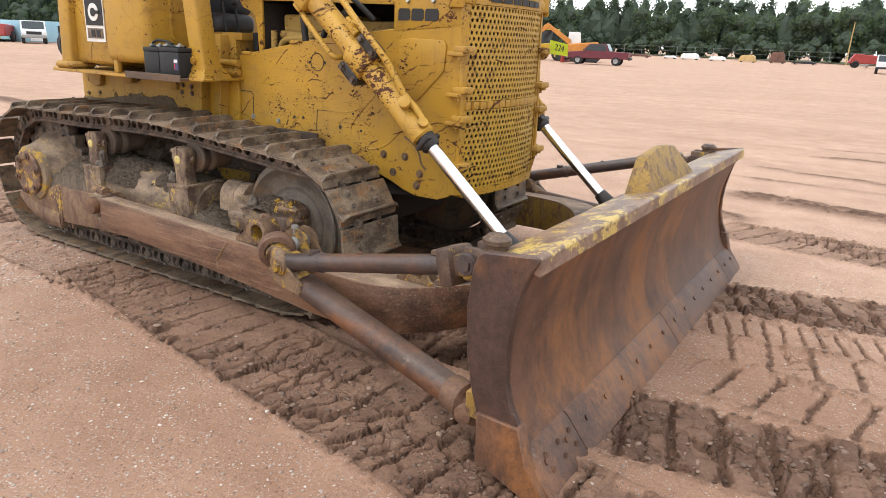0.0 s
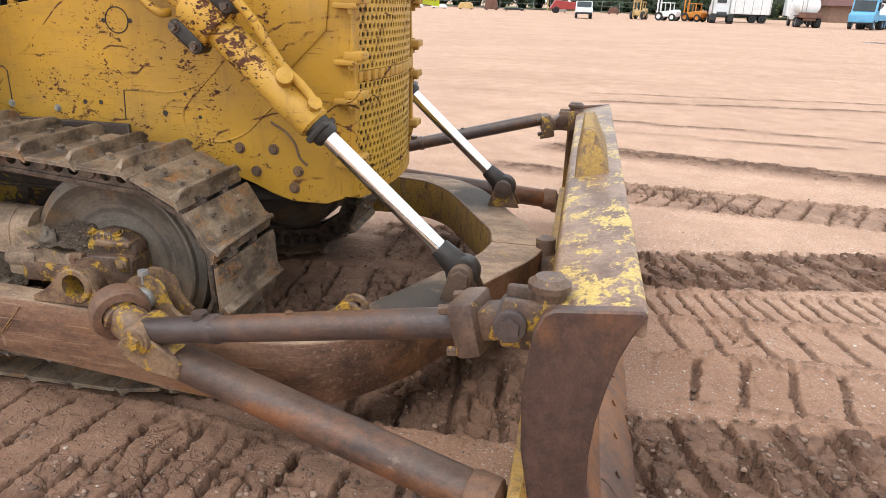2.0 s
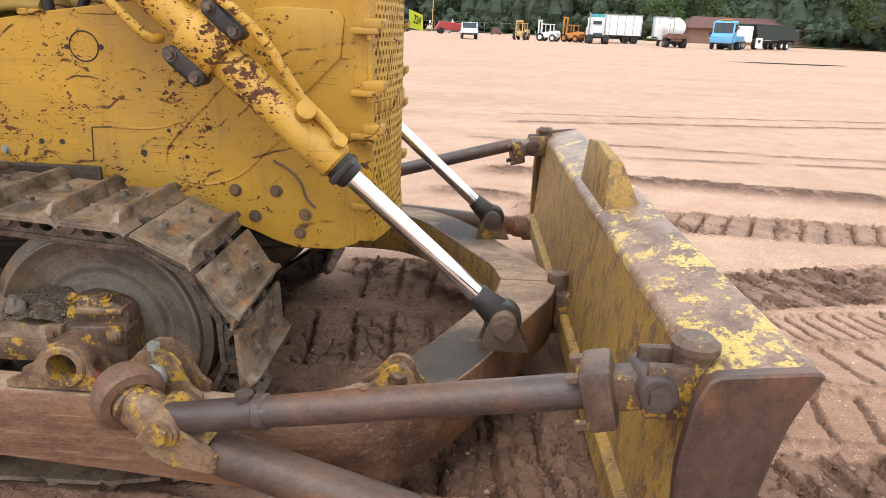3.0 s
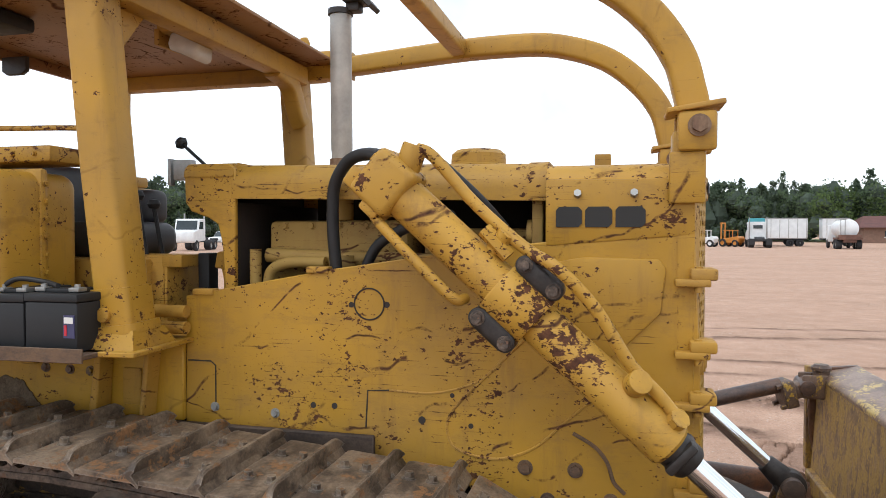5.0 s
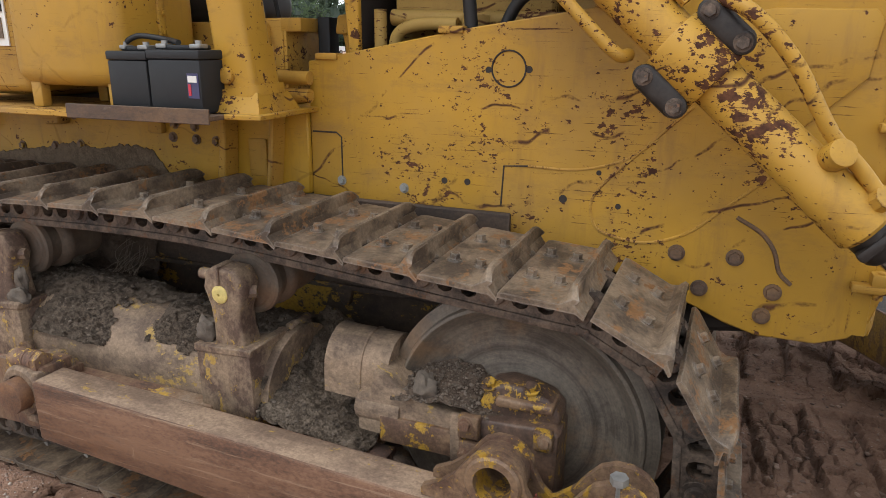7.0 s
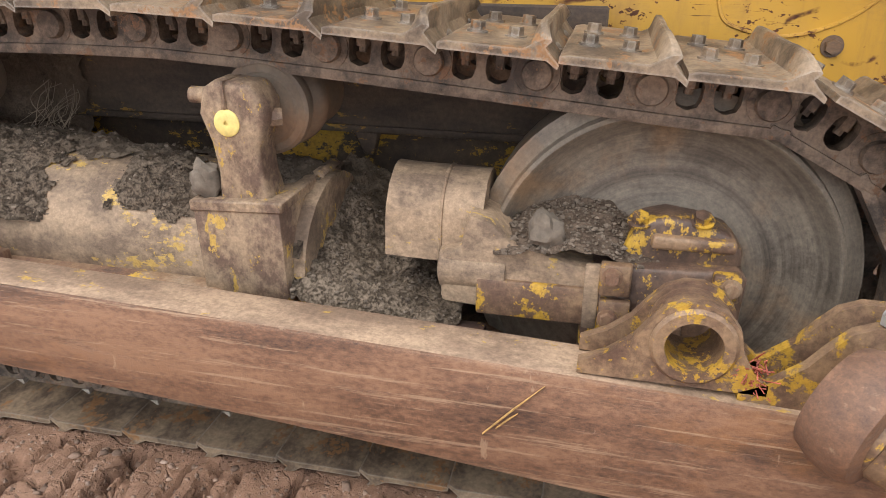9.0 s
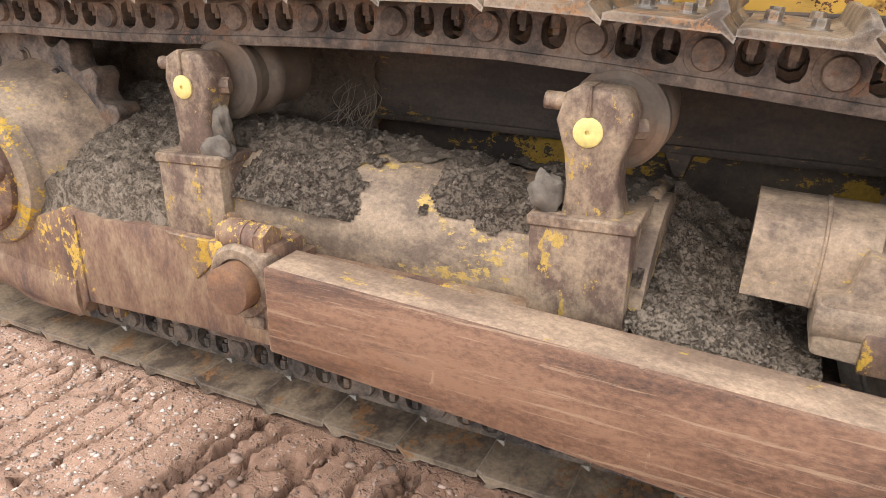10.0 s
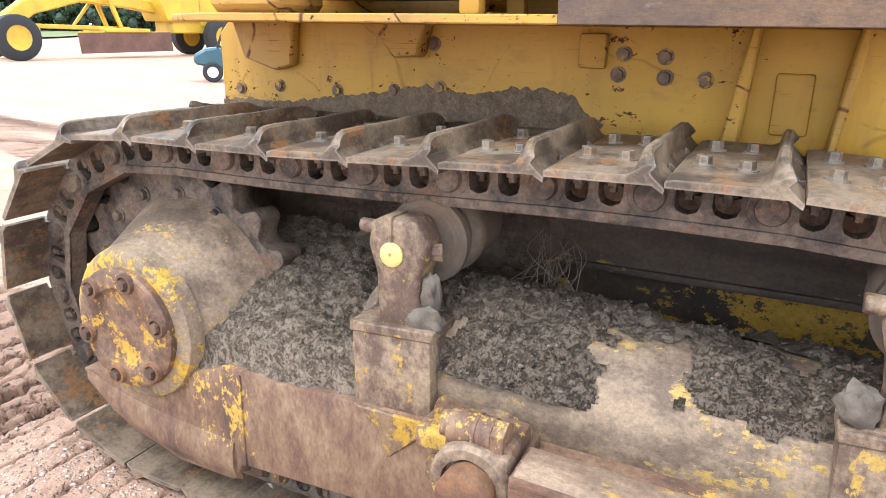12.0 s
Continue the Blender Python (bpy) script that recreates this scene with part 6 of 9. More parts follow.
def guard_front():
    """The front corner posts and the sill and header round the grille."""
    bm = bmesh.new()
    def strip(y0, y1, z0, z1, n):
        ys = np.linspace(y0, y1, n)
        f = [[bm.verts.new((front_x(y), y, z)) for z in (z0, z1)] for y in ys]
        g = [[bm.verts.new((front_x(y) - 0.05, y, z)) for z in (z0, z1)] for y in ys]
        for i in range(n - 1):
            bm.faces.new((f[i][0], f[i + 1][0], f[i + 1][1], f[i][1]))
            bm.faces.new((g[i][0], g[i][1], g[i + 1][1], g[i + 1][0]))
            bm.faces.new((f[i][0], g[i][0], g[i + 1][0], f[i + 1][0]))
            bm.faces.new((f[i][1], f[i + 1][1], g[i + 1][1], g[i][1]))
        for i in (0, n - 1):
            bm.faces.new((f[i][0], f[i][1], g[i][1], g[i][0]))
    strip(-0.522, -FH, 0.78, 1.90, 4)
    strip(FH, 0.522, 0.78, 1.90, 4)
    strip(-FH, FH, 0.76, FZ0, 12)
    strip(-FH, FH, FZ1, 1.93, 12)
    return bm


gf = part("radiator_guard_front", guard_front(), M_YELLOW, dozer, "yellow radiator guard frame")


def grille(z0, z1):
    """A perforated plate with real staggered holes."""
    bm = bmesh.new()
    pitch_y, pitch_z, r = 0.0365, 0.0325, 0.0118
    ny, nz = int((2 * FH) / pitch_y), int((z1 - z0) / pitch_z)
    py, pz = 2 * FH / ny, (z1 - z0) / nz
    for row in range(nz):
        for col in range(ny):
            y = -FH + (col + 0.5) * py
            z = z0 + (row + 0.5) * pz
            oy = 0.25 * py if row % 2 else -0.25 * py
            o, h = [], []
            for k, (a, b) in enumerate(((1, 0), (1, 1), (0, 1), (-1, 1), (-1, 0), (-1, -1), (0, -1), (1, -1))):
                yy, zz = y + a * py / 2, z + b * pz / 2
                o.append(bm.verts.new((front_x(yy) - 0.008, yy, zz)))
                t = radians(45 * k)
                yy, zz = y + oy + r * math.cos(t), z + r * math.sin(t)
                h.append(bm.verts.new((front_x(yy) - 0.008, yy, zz)))
            for k in range(8):
                j = (k + 1) % 8
                bm.faces.new((o[k], o[j], h[j], h[k]))
            inn = [bm.verts.new(v.co + Vector((-0.006, 0, 0))) for v in h]
            for k in range(8):
                j = (k + 1) % 8
                bm.faces.new((h[k], h[j], inn[j], inn[k]))
    return bm


part("grille", grille(FZ0 + 0.002, 1.275), M_GRILLE, gf, "lower perforated yellow grille door", 0)
part("grille", grille(1.325, FZ1 - 0.002), M_GRILLE, gf, "upper perforated yellow grille door", 0)
part("grille_bar", joined(*[box(front_x(y) - 0.03, front_x(y) - 0.001, y - 0.03, y + 0.03, 1.278, 1.322, 0.003) for y in np.linspace(-0.44, 0.44, 15)]), M_DIRTY, gf)
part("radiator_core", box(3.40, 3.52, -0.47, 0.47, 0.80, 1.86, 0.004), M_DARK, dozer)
for z in (1.59, 1.366, 1.205, 0.93):
    for sgn in (-1, 1):
        h = box(3.48, 3.585, sgn * 0.545 - 0.02, sgn * 0.545 + 0.02, z - 0.012, z + 0.012, 0.006)
        merge(h, box(3.525, 3.605, sgn * 0.51 - 0.055, sgn * 0.51 + 0.055, z + 0.008, z + 0.045, 0.008))
        merge(h, rod((3.55, sgn * 0.545, z - 0.03), (3.55, sgn * 0.545, z + 0.05), 0.012, n=12))
        part("grille_hinge", h, M_DIRTY, gf)


for sgn, g in zip((-1, 1), guards):
    y0, y1 = sorted((sgn * 0.5245, sgn * 0.5275))
    for x0, x1 in ((3.112, 3.195), (3.205, 3.290), (3.300, 3.392)):
        xs = [(x0, 1.762), (x1 - 0.012, 1.762), (x1, 1.774), (x1, 1.816), (x1 - 0.012, 1.828), (x0 + 0.01, 1.828), (x0, 1.816)]
        part("marking_bar", slab(xs, y0, y1, 0.0), M_INK, g, "black bar of the maker's mark")
    for x in (3.181, 3.357):
        part("bolt_head", bolt((x, sgn * 0.50, 1.858), (0, sgn, 0.4), 0.014, 0.04), M_ZINC, g)
for y0, y1 in ((-0.30, -0.20), (-0.185, -0.09), (-0.075, 0.02), (0.035, 0.12), (0.135, 0.22), (0.235, 0.32)):
    b = bmesh.new()
    v = [b.verts.new((front_x(y) + 0.002, y, z)) for y, z in ((y0, 1.878), (y1, 1.878), (y1, 1.915), (y0, 1.915))]
    b.faces.new(v)
    w = [b.verts.new(q.co + Vector((0.003, 0, 0))) for q in v]
    b.faces.new(w[::-1])
    for i in range(4):
        b.faces.new((v[i], w[i], w[(i + 1) % 4], v[(i + 1) % 4]))
    part("marking_bar", b, M_INK, gf, "black bar of the maker's mark")


def shell(x0, x1, half, top, skirt, thick=0.02, r=0.09, lift=0.0):
    """A bent sheet hood: flat top, rounded shoulders, short skirts."""
    sec = [(-half, skirt), (-half, top - r)]
    for k in range(1, 6):
        a = radians(180 - 18 * k)
        sec.append((-half + r + r * math.cos(a), top - r + r * math.sin(a)))
    sec = sec + [(-y, z) for y, z in sec[::-1]]
    ins = [(y * (half - thick) / half, z - (thick if z > skirt + 1e-6 else 0)) for y, z in sec]
    bm = bmesh.new()
    rings = []
    for x, dz in ((x0, 0.0), ((x0 + x1) / 2, lift / 2), (x1, lift)):
        rings.append([bm.verts.new((x, y, z + dz)) for y, z in sec + ins[::-1]])
    for p, q in zip(rings, rings[1:]):
        for i in range(len(p)):
            j = (i + 1) % len(p)
            bm.faces.new((p[i], p[j], q[j], q[i]))
    n = len(sec)
    for ring in (rings[0], rings[-1]):
        for i in range(n - 1):
            bm.faces.new((ring[i], ring[i + 1], ring[2 * n - 2 - i], ring[2 * n - 1 - i]))
    return bm


part("hood", shell(1.89, 3.078, 0.455, 2.005, 1.872, lift=-0.02), M_YELLOW, dozer, "worn yellow engine hood")
part("hood_front", shell(3.079, 3.52, 0.518, 1.968, 1.858, r=0.075), M_CHIPPED, dozer, "paint-worn top of the radiator guard")
part("hood_nose", joined(box(3.46, 3.575, -0.50, 0.50, 1.84, 1.955, 0.05, None, 5)), M_YELLOW, dozer)
part("hood_strap", shell(3.01, 3.075, 0.459, 1.990, 1.868, r=0.092), M_YELLOW, dozer)


def dash():
    out = [(1.69, 1.86), (1.715, 1.825), (1.79, 1.80), (1.83, 1.775), (1.848, 1.70), (1.86, 1.52), (1.905, 1.52), (1.905, 1.985), (1.88, 2.005), (1.70, 2.005), (1.685, 1.98)]
    return slab(out, -0.452, -0.43, 0.005)


part("dash_side", dash(), M_CHIPPED, dozer)
part("dash_side", mirror_y(dash()), M_CHIPPED, dozer)
part("dash_top", shell(1.688, 1.897, 0.457, 2.010, 1.955, r=0.05), M_YELLOW, dozer)
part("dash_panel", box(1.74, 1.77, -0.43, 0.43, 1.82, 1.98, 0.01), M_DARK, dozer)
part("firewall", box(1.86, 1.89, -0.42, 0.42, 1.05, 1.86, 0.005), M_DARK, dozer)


def engine():
    bm = box(1.98, 2.55, -0.33, 0.05, 1.62, 1.79, 0.02)
    merge(bm, box(1.95, 3.0, -0.26, 0.26, 1.0, 1.64, 0.02))
    merge(bm, box(2.60, 3.02, -0.30, 0.2, 1.60, 1.76, 0.02))
    merge(bm, rod((1.98, -0.34, 1.655), (2.95, -0.34, 1.63), 0.028, n=14))
    merge(bm, rod((2.30, -0.36, 1.56), (2.30, -0.36, 1.66), 0.05, n=18, bevel=0.005))
    merge(bm, pipe([(2.00, -0.38, 1.53), (2.02, -0.38, 1.60), (2.10, -0.38, 1.63), (2.24, -0.38, 1.63)], 0.022))
    merge(bm, rod((1.96, -0.40, 1.52), (1.96, -0.40, 1.68), 0.022, n=12))
    for x in np.linspace(2.05, 2.5, 5):
        merge(bm, bolt((x, -0.33, 1.77), (0, -1, 0), 0.012, 0.012))
    merge(bm, rod((2.26, -0.28, 1.79), (2.26, -0.28, 1.90), 0.05, n=16, bevel=0.006))
    return bm


part("engine", engine(), M_ENGINE, dozer, "grimy yellow diesel engine inside the open bay")
# dark sheet across the bay, coloured as the shade inside it
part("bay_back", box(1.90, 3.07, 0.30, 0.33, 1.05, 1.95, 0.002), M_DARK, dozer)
part("fan_shroud", joined(box(3.02, 3.06, -0.42, -0.30, 1.60, 1.86, 0.01), rod((3.0, -0.36, 1.74), (3.05, -0.36, 1.74), 0.05, n=14)), M_ENGINE, dozer)
part("hydraulic_hose", pipe([(2.58, -0.66, 1.985), (2.49, -0.58, 2.010), (2.40, -0.53, 1.998), (2.335, -0.50, 1.93), (2.315, -0.485, 1.84), (2.315, -0.475, 1.70), (2.33, -0.465, 1.54)], 0.022), M_RUBBER, dozer, "thick black hydraulic hose")
part("hydraulic_hose", pipe([(2.78, -0.60, 1.80), (2.68, -0.52, 1.785), (2.56, -0.46, 1.75), (2.46, -0.43, 1.69), (2.40, -0.42, 1.58)], 0.020), M_RUBBER, dozer)
part("hydraulic_hose", pipe([(2.74, -0.68, 1.985), (2.80, -0.66, 1.93), (2.88, -0.62, 1.85), (2.95, -0.55, 1.76)], 0.016), M_RUBBER, dozer)
for x, z in ((2.23, 1.60), (2.72, 1.672), (1.77, 1.512)):
    part("plate_clip", box(x, x + 0.085, -0.53, -0.48, z, z + 0.022, 0.004), M_DIRTY, dozer)

# exhaust stack with rain cap, filler caps
ex = part("exhaust_pipe", turned([(0, 0), (0, 0.052), (0.03, 0.052), (0.032, 0.045), (0.10, 0.045), (0.11, 0.047), (0.69, 0.047), (0.69, 0.0)], (2.13, 0.05, 2.0), (2.125, 0.05, 2.8), 28), M_EXHAUST, dozer, "grey steel exhaust stack")
part("collar", turned([(0, 0), (0, 0.054), (0.03, 0.054), (0.03, 0.0)], (2.13, 0.05, 2.035), (2.13, 0.05, 2.3), 24), M_FRAME, ex)
cap = rod((2.125, 0.05, 2.692), (2.125, 0.05, 2.715), 0.055, n=24)
merge(cap, slab([(2.08, 2.80), (2.16, 2.735), (2.24, 2.735), (2.275, 2.70), (2.29, 2.715), (2.26, 2.75), (2.17, 2.76), (2.085, 2.815)], -0.005, 0.105, 0.003))
merge(cap, box(2.16, 2.22, 0.02, 0.08, 2.70, 2.74, 0.006))
part("rain_cap", cap, M_GREASE, ex, "rusty black hinged rain cap")
part("filler_cap", turned([(0, 0), (0, 0.115), (0.03, 0.118), (0.035, 0.112), (0.075, 0.110), (0.092, 0.09), (0.102, 0.0)], (2.755, -0.02, 1.985), (2.755, -0.02, 2.3), 28), M_CHIPPED, dozer, "round yellow radiator filler cap")
part("hood_catch", box(3.22, 3.28, -0.12, -0.06, 1.965, 2.04, 0.005), M_YELLOW, dozer)

# -- decks, tanks, seat --
HULL = [(-0.19, 1.05), (1.735, 1.04), (1.735, 1.33), (-0.15, 1.33), (-0.19, 1.29)]
hull = both("main_frame_side", lambda: slab(HULL, -0.54, -0.515, 0.005), M_SIDE, None, "yellow main frame side caked with dark grease")
# hull insides, with the shade under the machine put into their colour
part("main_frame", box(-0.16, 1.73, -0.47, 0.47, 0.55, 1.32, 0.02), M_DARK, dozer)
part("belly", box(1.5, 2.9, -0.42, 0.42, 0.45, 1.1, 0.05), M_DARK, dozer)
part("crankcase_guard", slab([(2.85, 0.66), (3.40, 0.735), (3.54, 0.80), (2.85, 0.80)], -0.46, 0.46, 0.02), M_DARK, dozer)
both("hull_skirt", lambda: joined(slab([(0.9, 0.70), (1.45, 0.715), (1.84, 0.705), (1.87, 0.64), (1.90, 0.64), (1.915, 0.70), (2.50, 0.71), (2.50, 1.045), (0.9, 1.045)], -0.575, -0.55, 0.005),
                                  box(1.0, 2.48, -0.588, -0.57, 0.705, 0.725, 0.004)), M_HULL, None, "stained hull skirt with worn yellow paint, darkened as in shade")
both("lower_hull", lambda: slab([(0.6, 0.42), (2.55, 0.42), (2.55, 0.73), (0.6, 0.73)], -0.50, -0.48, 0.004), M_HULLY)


def grease_film(seed):
    """A thick smear of old grease along the foot of the main frame, with a ragged top."""
    xs = np.linspace(-0.188, 1.12, 220)
    top = [1.055 + max(0.004, 0.085 * float(np.interp(x, [-0.19, 0.0, 0.3, 0.6, 1.0, 1.1], [0.3, 0.35, 0.7, 1.2, 1.2, 0.1])) + 0.011 * noise.fractal(Vector((x * 34 + seed, 3, 1)), 0.7, 2.0, 5) + 0.02 * noise.noise(Vector((x * 5, seed, 2)))) for x in xs]
    return slab([(x, 1.052) for x in xs] + [(x, z) for x, z in zip(xs[::-1], top[::-1])], -0.5445, -0.5385, 0.0)


for sgn in (-1, 1):
    gsm = grease_film(2.0 + sgn)
    part("grease_film", gsm if sgn < 0 else mirror_y(gsm), M_SMEAR, hull[0] if sgn < 0 else hull[1], "dark smear of old grease")
for sgn in (-1, 1):
    hs = hull[0] if sgn < 0 else hull[1]
    for x, z in ((1.119, 1.212), (1.233, 1.209), (1.327, 1.207), (1.13, 1.262), (1.23, 1.258), (-0.11, 1.12), (0.05, 1.135), (0.27, 1.13), (0.47, 1.14), (0.62, 1.155), (0.02, 1.285), (0.55, 1.275), (0.60, 1.275)):
        part("bolt_head", bolt((x, sgn * 0.54, z), (0, sgn, 0), 0.015, 0.013), M_YPAD, hs)
    part("hull_bracket", slab([(-0.10, 1.33), (0.14, 1.33), (0.125, 1.20), (0.06, 1.185), (-0.06, 1.22)], *sorted((sgn * 0.54, sgn * 0.58)), 0.006), M_DIRTY, hs)
    part("hull_bracket", slab([(0.42, 1.33), (0.60, 1.33), (0.575, 1.24), (0.50, 1.235)], *sorted((sgn * 0.54, sgn * 0.60)), 0.006), M_DIRTY, hs)
    part("hull_bracket", joined(box(1.02, 1.09, *sorted((sgn * 0.54, sgn * 0.57)), 1.225, 1.31, 0.008)), M_DIRTY, hs)
    part("hull_bracket", joined(slab([(1.42, 1.33), (1.44, 1.33), (1.42, 1.06), (1.38, 1.06)], *sorted((sgn * 0.54, sgn * 0.62)), 0.005),
                                slab([(1.63, 1.33), (1.65, 1.33), (1.62, 1.06), (1.60, 1.06)], *sorted((sgn * 0.54, sgn * 0.62)), 0.005),
                                box(1.48, 1.56, *sorted((sgn * 0.54, sgn * 0.552)), 1.09, 1.23, 0.008)), M_DIRTY, hs)


def shelf():
    return joined(plan([(0.16, -0.97), (1.10, -0.97), (1.10, -0.5), (-0.12, -0.5), (-0.12, -0.80)], 1.325, 1.345, 0.003))


both("fender_deck", shelf, M_DIRTY, None, "rusty steel fender deck")
part("battery_tray", joined(plan([(1.09, -0.975), (1.66, -0.955), (1.66, -0.50), (1.09, -0.50)], 1.335, 1.352, 0.003), plan([(1.09, -0.98), (1.66, -0.96), (1.66, -0.952), (1.09, -0.972)], 1.325, 1.372, 0.002)), M_CDARK, dozer, "rusty steel battery tray")


def post_foot():
    bm = plan([(1.515, -0.90), (1.79, -0.88), (1.77, -0.50), (1.515, -0.50)], 1.335, 1.352, 0.003)
    b = bmesh.new()
    lo = [b.verts.new(p) for p in ((1.535, -0.865, 1.35), (1.765, -0.85, 1.35), (1.75, -0.60, 1.35), (1.535, -0.60, 1.35))]
    hi = [b.verts.new(p) for p in ((1.565, -0.825, 1.415), (1.74, -0.82, 1.415), (1.735, -0.65, 1.415), (1.565, -0.65, 1.415))]
    for i in range(4):
        b.faces.new((lo[i], lo[(i + 1) % 4], hi[(i + 1) % 4], hi[i]))
    b.faces.new(hi)
    b.faces.new(lo[::-1])
    merge(bm, b)
    return bm


both("post_foot", post_foot, M_YELLOW)


def tank():
    bm = box(0.79, 1.285, -0.925, -0.53, 1.42, 1.965, 0.06, None, 5)
    merge(bm, box(1.05, 1.295, -0.735, -0.70, 1.42, 1.975, 0.012))
    for z in np.linspace(1.47, 1.92, 8):
        merge(bm, bolt((1.297, -0.715, z), (1, 0, 0), 0.010, 0.01))
    for x in (0.84, 1.20):
        merge(bm, box(x, x + 0.05, -0.90, -0.86, 1.345, 1.44, 0.008))
        merge(bm, box(x, x + 0.05, -0.62, -0.58, 1.345, 1.44, 0.008))
    return bm


part("hydraulic_tank", tank(), M_GUARD, dozer, "yellow rounded hydraulic tank on the deck")


def rear_box():
    bm = box(0.20, 0.80, -0.87, -0.45, 1.39, 2.0, 0.03, None, 3)
    merge(bm, box(-0.05, 1.32, -0.72, -0.50, 2.0, 2.06, 0.012))
    for x in np.linspace(0.0, 1.25, 14):
        merge(bm, bolt((x, -0.72, 2.03), (0, -1, 0), 0.010, 0.01))
    return bm


rb = [part("fender_tank", rear_box(), M_YELLOW, dozer, "yellow side tank beside the seat")]
part("fender_tank", joined(box(0.20, 0.62, 0.45, 0.87, 1.39, 2.0, 0.03, None, 3), box(-0.05, 0.64, 0.50, 0.72, 2.0, 2.06, 0.012)), M_YELLOW, dozer, "short yellow side tank beside the seat")
dec = part("decal_plate", box(0.50, 0.735, -0.876, -0.871, 1.55, 1.86, 0.0), M_WHITE, rb[0], "worn white and black model plate")
part("decal_panel", box(0.515, 0.725, -0.880, -0.8765, 1.665, 1.845, 0.0), M_INK, dec)
part("decal_disc", joined(rod((0.62, -0.8805, 1.757), (0.62, -0.884, 1.757), 0.062, n=28)), M_WHITE, dec)
part("decal_disc", joined(rod((0.62, -0.8842, 1.757), (0.62, -0.887, 1.757), 0.030, n=24), box(0.62, 0.69, -0.8868, -0.8842, 1.745, 1.769, 0.0)), M_INK, dec)
part("decal_stripe", box(0.525, 0.715, -0.880, -0.8765, 1.575, 1.645, 0.0), M_TUBE, dec)
for x0 in (0.575, 0.640):
    part("marking_bar", box(x0, x0 + 0.045, -0.8835, -0.8805, 1.585, 1.635, 0.0), M_INK, dec)
part("rear_tank", joined(box(-0.10, 0.35, -0.50, 0.50, 1.33, 2.14, 0.08, None, 4)), M_YELLOW, dozer, "yellow fuel tank behind the seat")
lev = rod((0.75, -0.55, 2.05), (0.75, -0.55, 2.15), 0.06, n=18, bevel=0.008)
merge(lev, box(0.66, 0.84, -0.62, -0.48, 2.05, 2.10, 0.015))
merge(lev, turned([(0, 0), (0, 0.05), (0.02, 0.06), (0.04, 0.045), (0.05, 0.02), (0.07, 0.02), (0.07, 0)], (0.75, -0.55, 2.14), (0.75, -0.55, 2.3), 18))
merge(lev, pipe([(0.70, -0.55, 2.205), (0.80, -0.57, 2.21), (0.88, -0.60, 2.19), (0.96, -0.62, 2.15), (1.06, -0.63, 2.14), (1.30, -0.655, 2.13), (1.54, -0.66, 2.118)], 0.010))
part("tank_valve", lev, M_DIRTY, dozer)
seat = part("seat", joined(box(0.85, 1.345, -0.36, 0.02, 1.64, 1.79, 0.06, None, 4)), M_SEAT, dozer, "dark grey vinyl seat cushion")
part("backrest", box(0.80, 0.98, -0.40, 0.10, 1.66, 2.035, 0.05, None, 4), M_SEAT, seat, "black vinyl backrest")
part("armrest", box(1.02, 1.26, -0.08, 0.06, 1.785, 1.94, 0.04, None, 4), M_SEAT, seat, "black armrest")
part("seat_box", box(0.80, 1.50, -0.48, 0.08, 1.33, 1.64, 0.015), M_DIRTY, dozer)
part("floor_deck", box(1.30, 1.90, -0.50, 0.50, 1.30, 1.34, 0.005), M_DIRTY, dozer)
part("side_console", joined(box(1.33, 1.555, -0.40, -0.24, 1.34, 1.655, 0.012), box(1.545, 1.635, -0.40, -0.26, 1.605, 1.655, 0.006), box(1.555, 1.57, -0.40, -0.26, 1.34, 1.61, 0.004),
                             *[bolt((1.39 + 0.05 * k, -0.40, 1.62 - 0.05 * (k % 2)), (0, -1, 0), 0.010, 0.008) for k in range(3)]), M_DIRTY, dozer)
pedal = part("brake_pedal", joined(slab([(1.728, 1.60), (1.74, 1.665), (1.792, 1.672), (1.80, 1.655), (1.80, 1.615), (1.775, 1.596)], -0.32, -0.27, 0.006), swept(smooth_line([(1.77, -0.295, 1.61), (1.782, -0.295, 1.53), (1.76, -0.295, 1.40), (1.77, -0.295, 1.34)], 4), rounded(0.035, 0.03, 0.006), up=(0, 1, 0))), M_DIRTY, dozer, "worn yellow foot pedal")
part("floor_pipe", joined(rod((1.55, -0.55, 1.45), (1.76, -0.55, 1.45), 0.024, n=14), rod((1.55, -0.55, 1.39), (1.76, -0.55, 1.39), 0.024, n=14)), M_DIRTY, dozer)
part("black_box", box(1.648, 1.700, -0.31, -0.24, 1.34, 1.66, 0.006), M_BLACK, dozer)
lever = part("throttle_lever", joined(rod((1.70, -0.30, 2.0), (1.575, -0.30, 2.105), 0.007, n=8), turned([(0, 0), (0.004, 0.018), (0.02, 0.027), (0.036, 0.018), (0.04, 0)], (1.585, -0.30, 2.097), (1.545, -0.30, 2.13), 16)), M_BLACK, dozer, "black ball-headed lever")
part("control_bracket", joined(box(1.60, 1.68, -0.40, -0.36, 1.95, 2.03, 0.006), box(1.575, 1.59, -0.40, -0.37, 1.93, 2.035, 0.003)), M_ZINC, dozer)
for y, z, x in ((-0.38, 1.88, 1.42), (-0.25, 1.85, 1.40)):
    part("control_lever", joined(rod((x + 0.05, y, 1.60), (x, y, z), 0.009, n=8), turned([(0, 0), (0.005, 0.02), (0.022, 0.028), (0.04, 0.02), (0.045, 0)], (x, y, z - 0.01), (x, y, z + 0.2), 14)), M_BLACK, dozer)

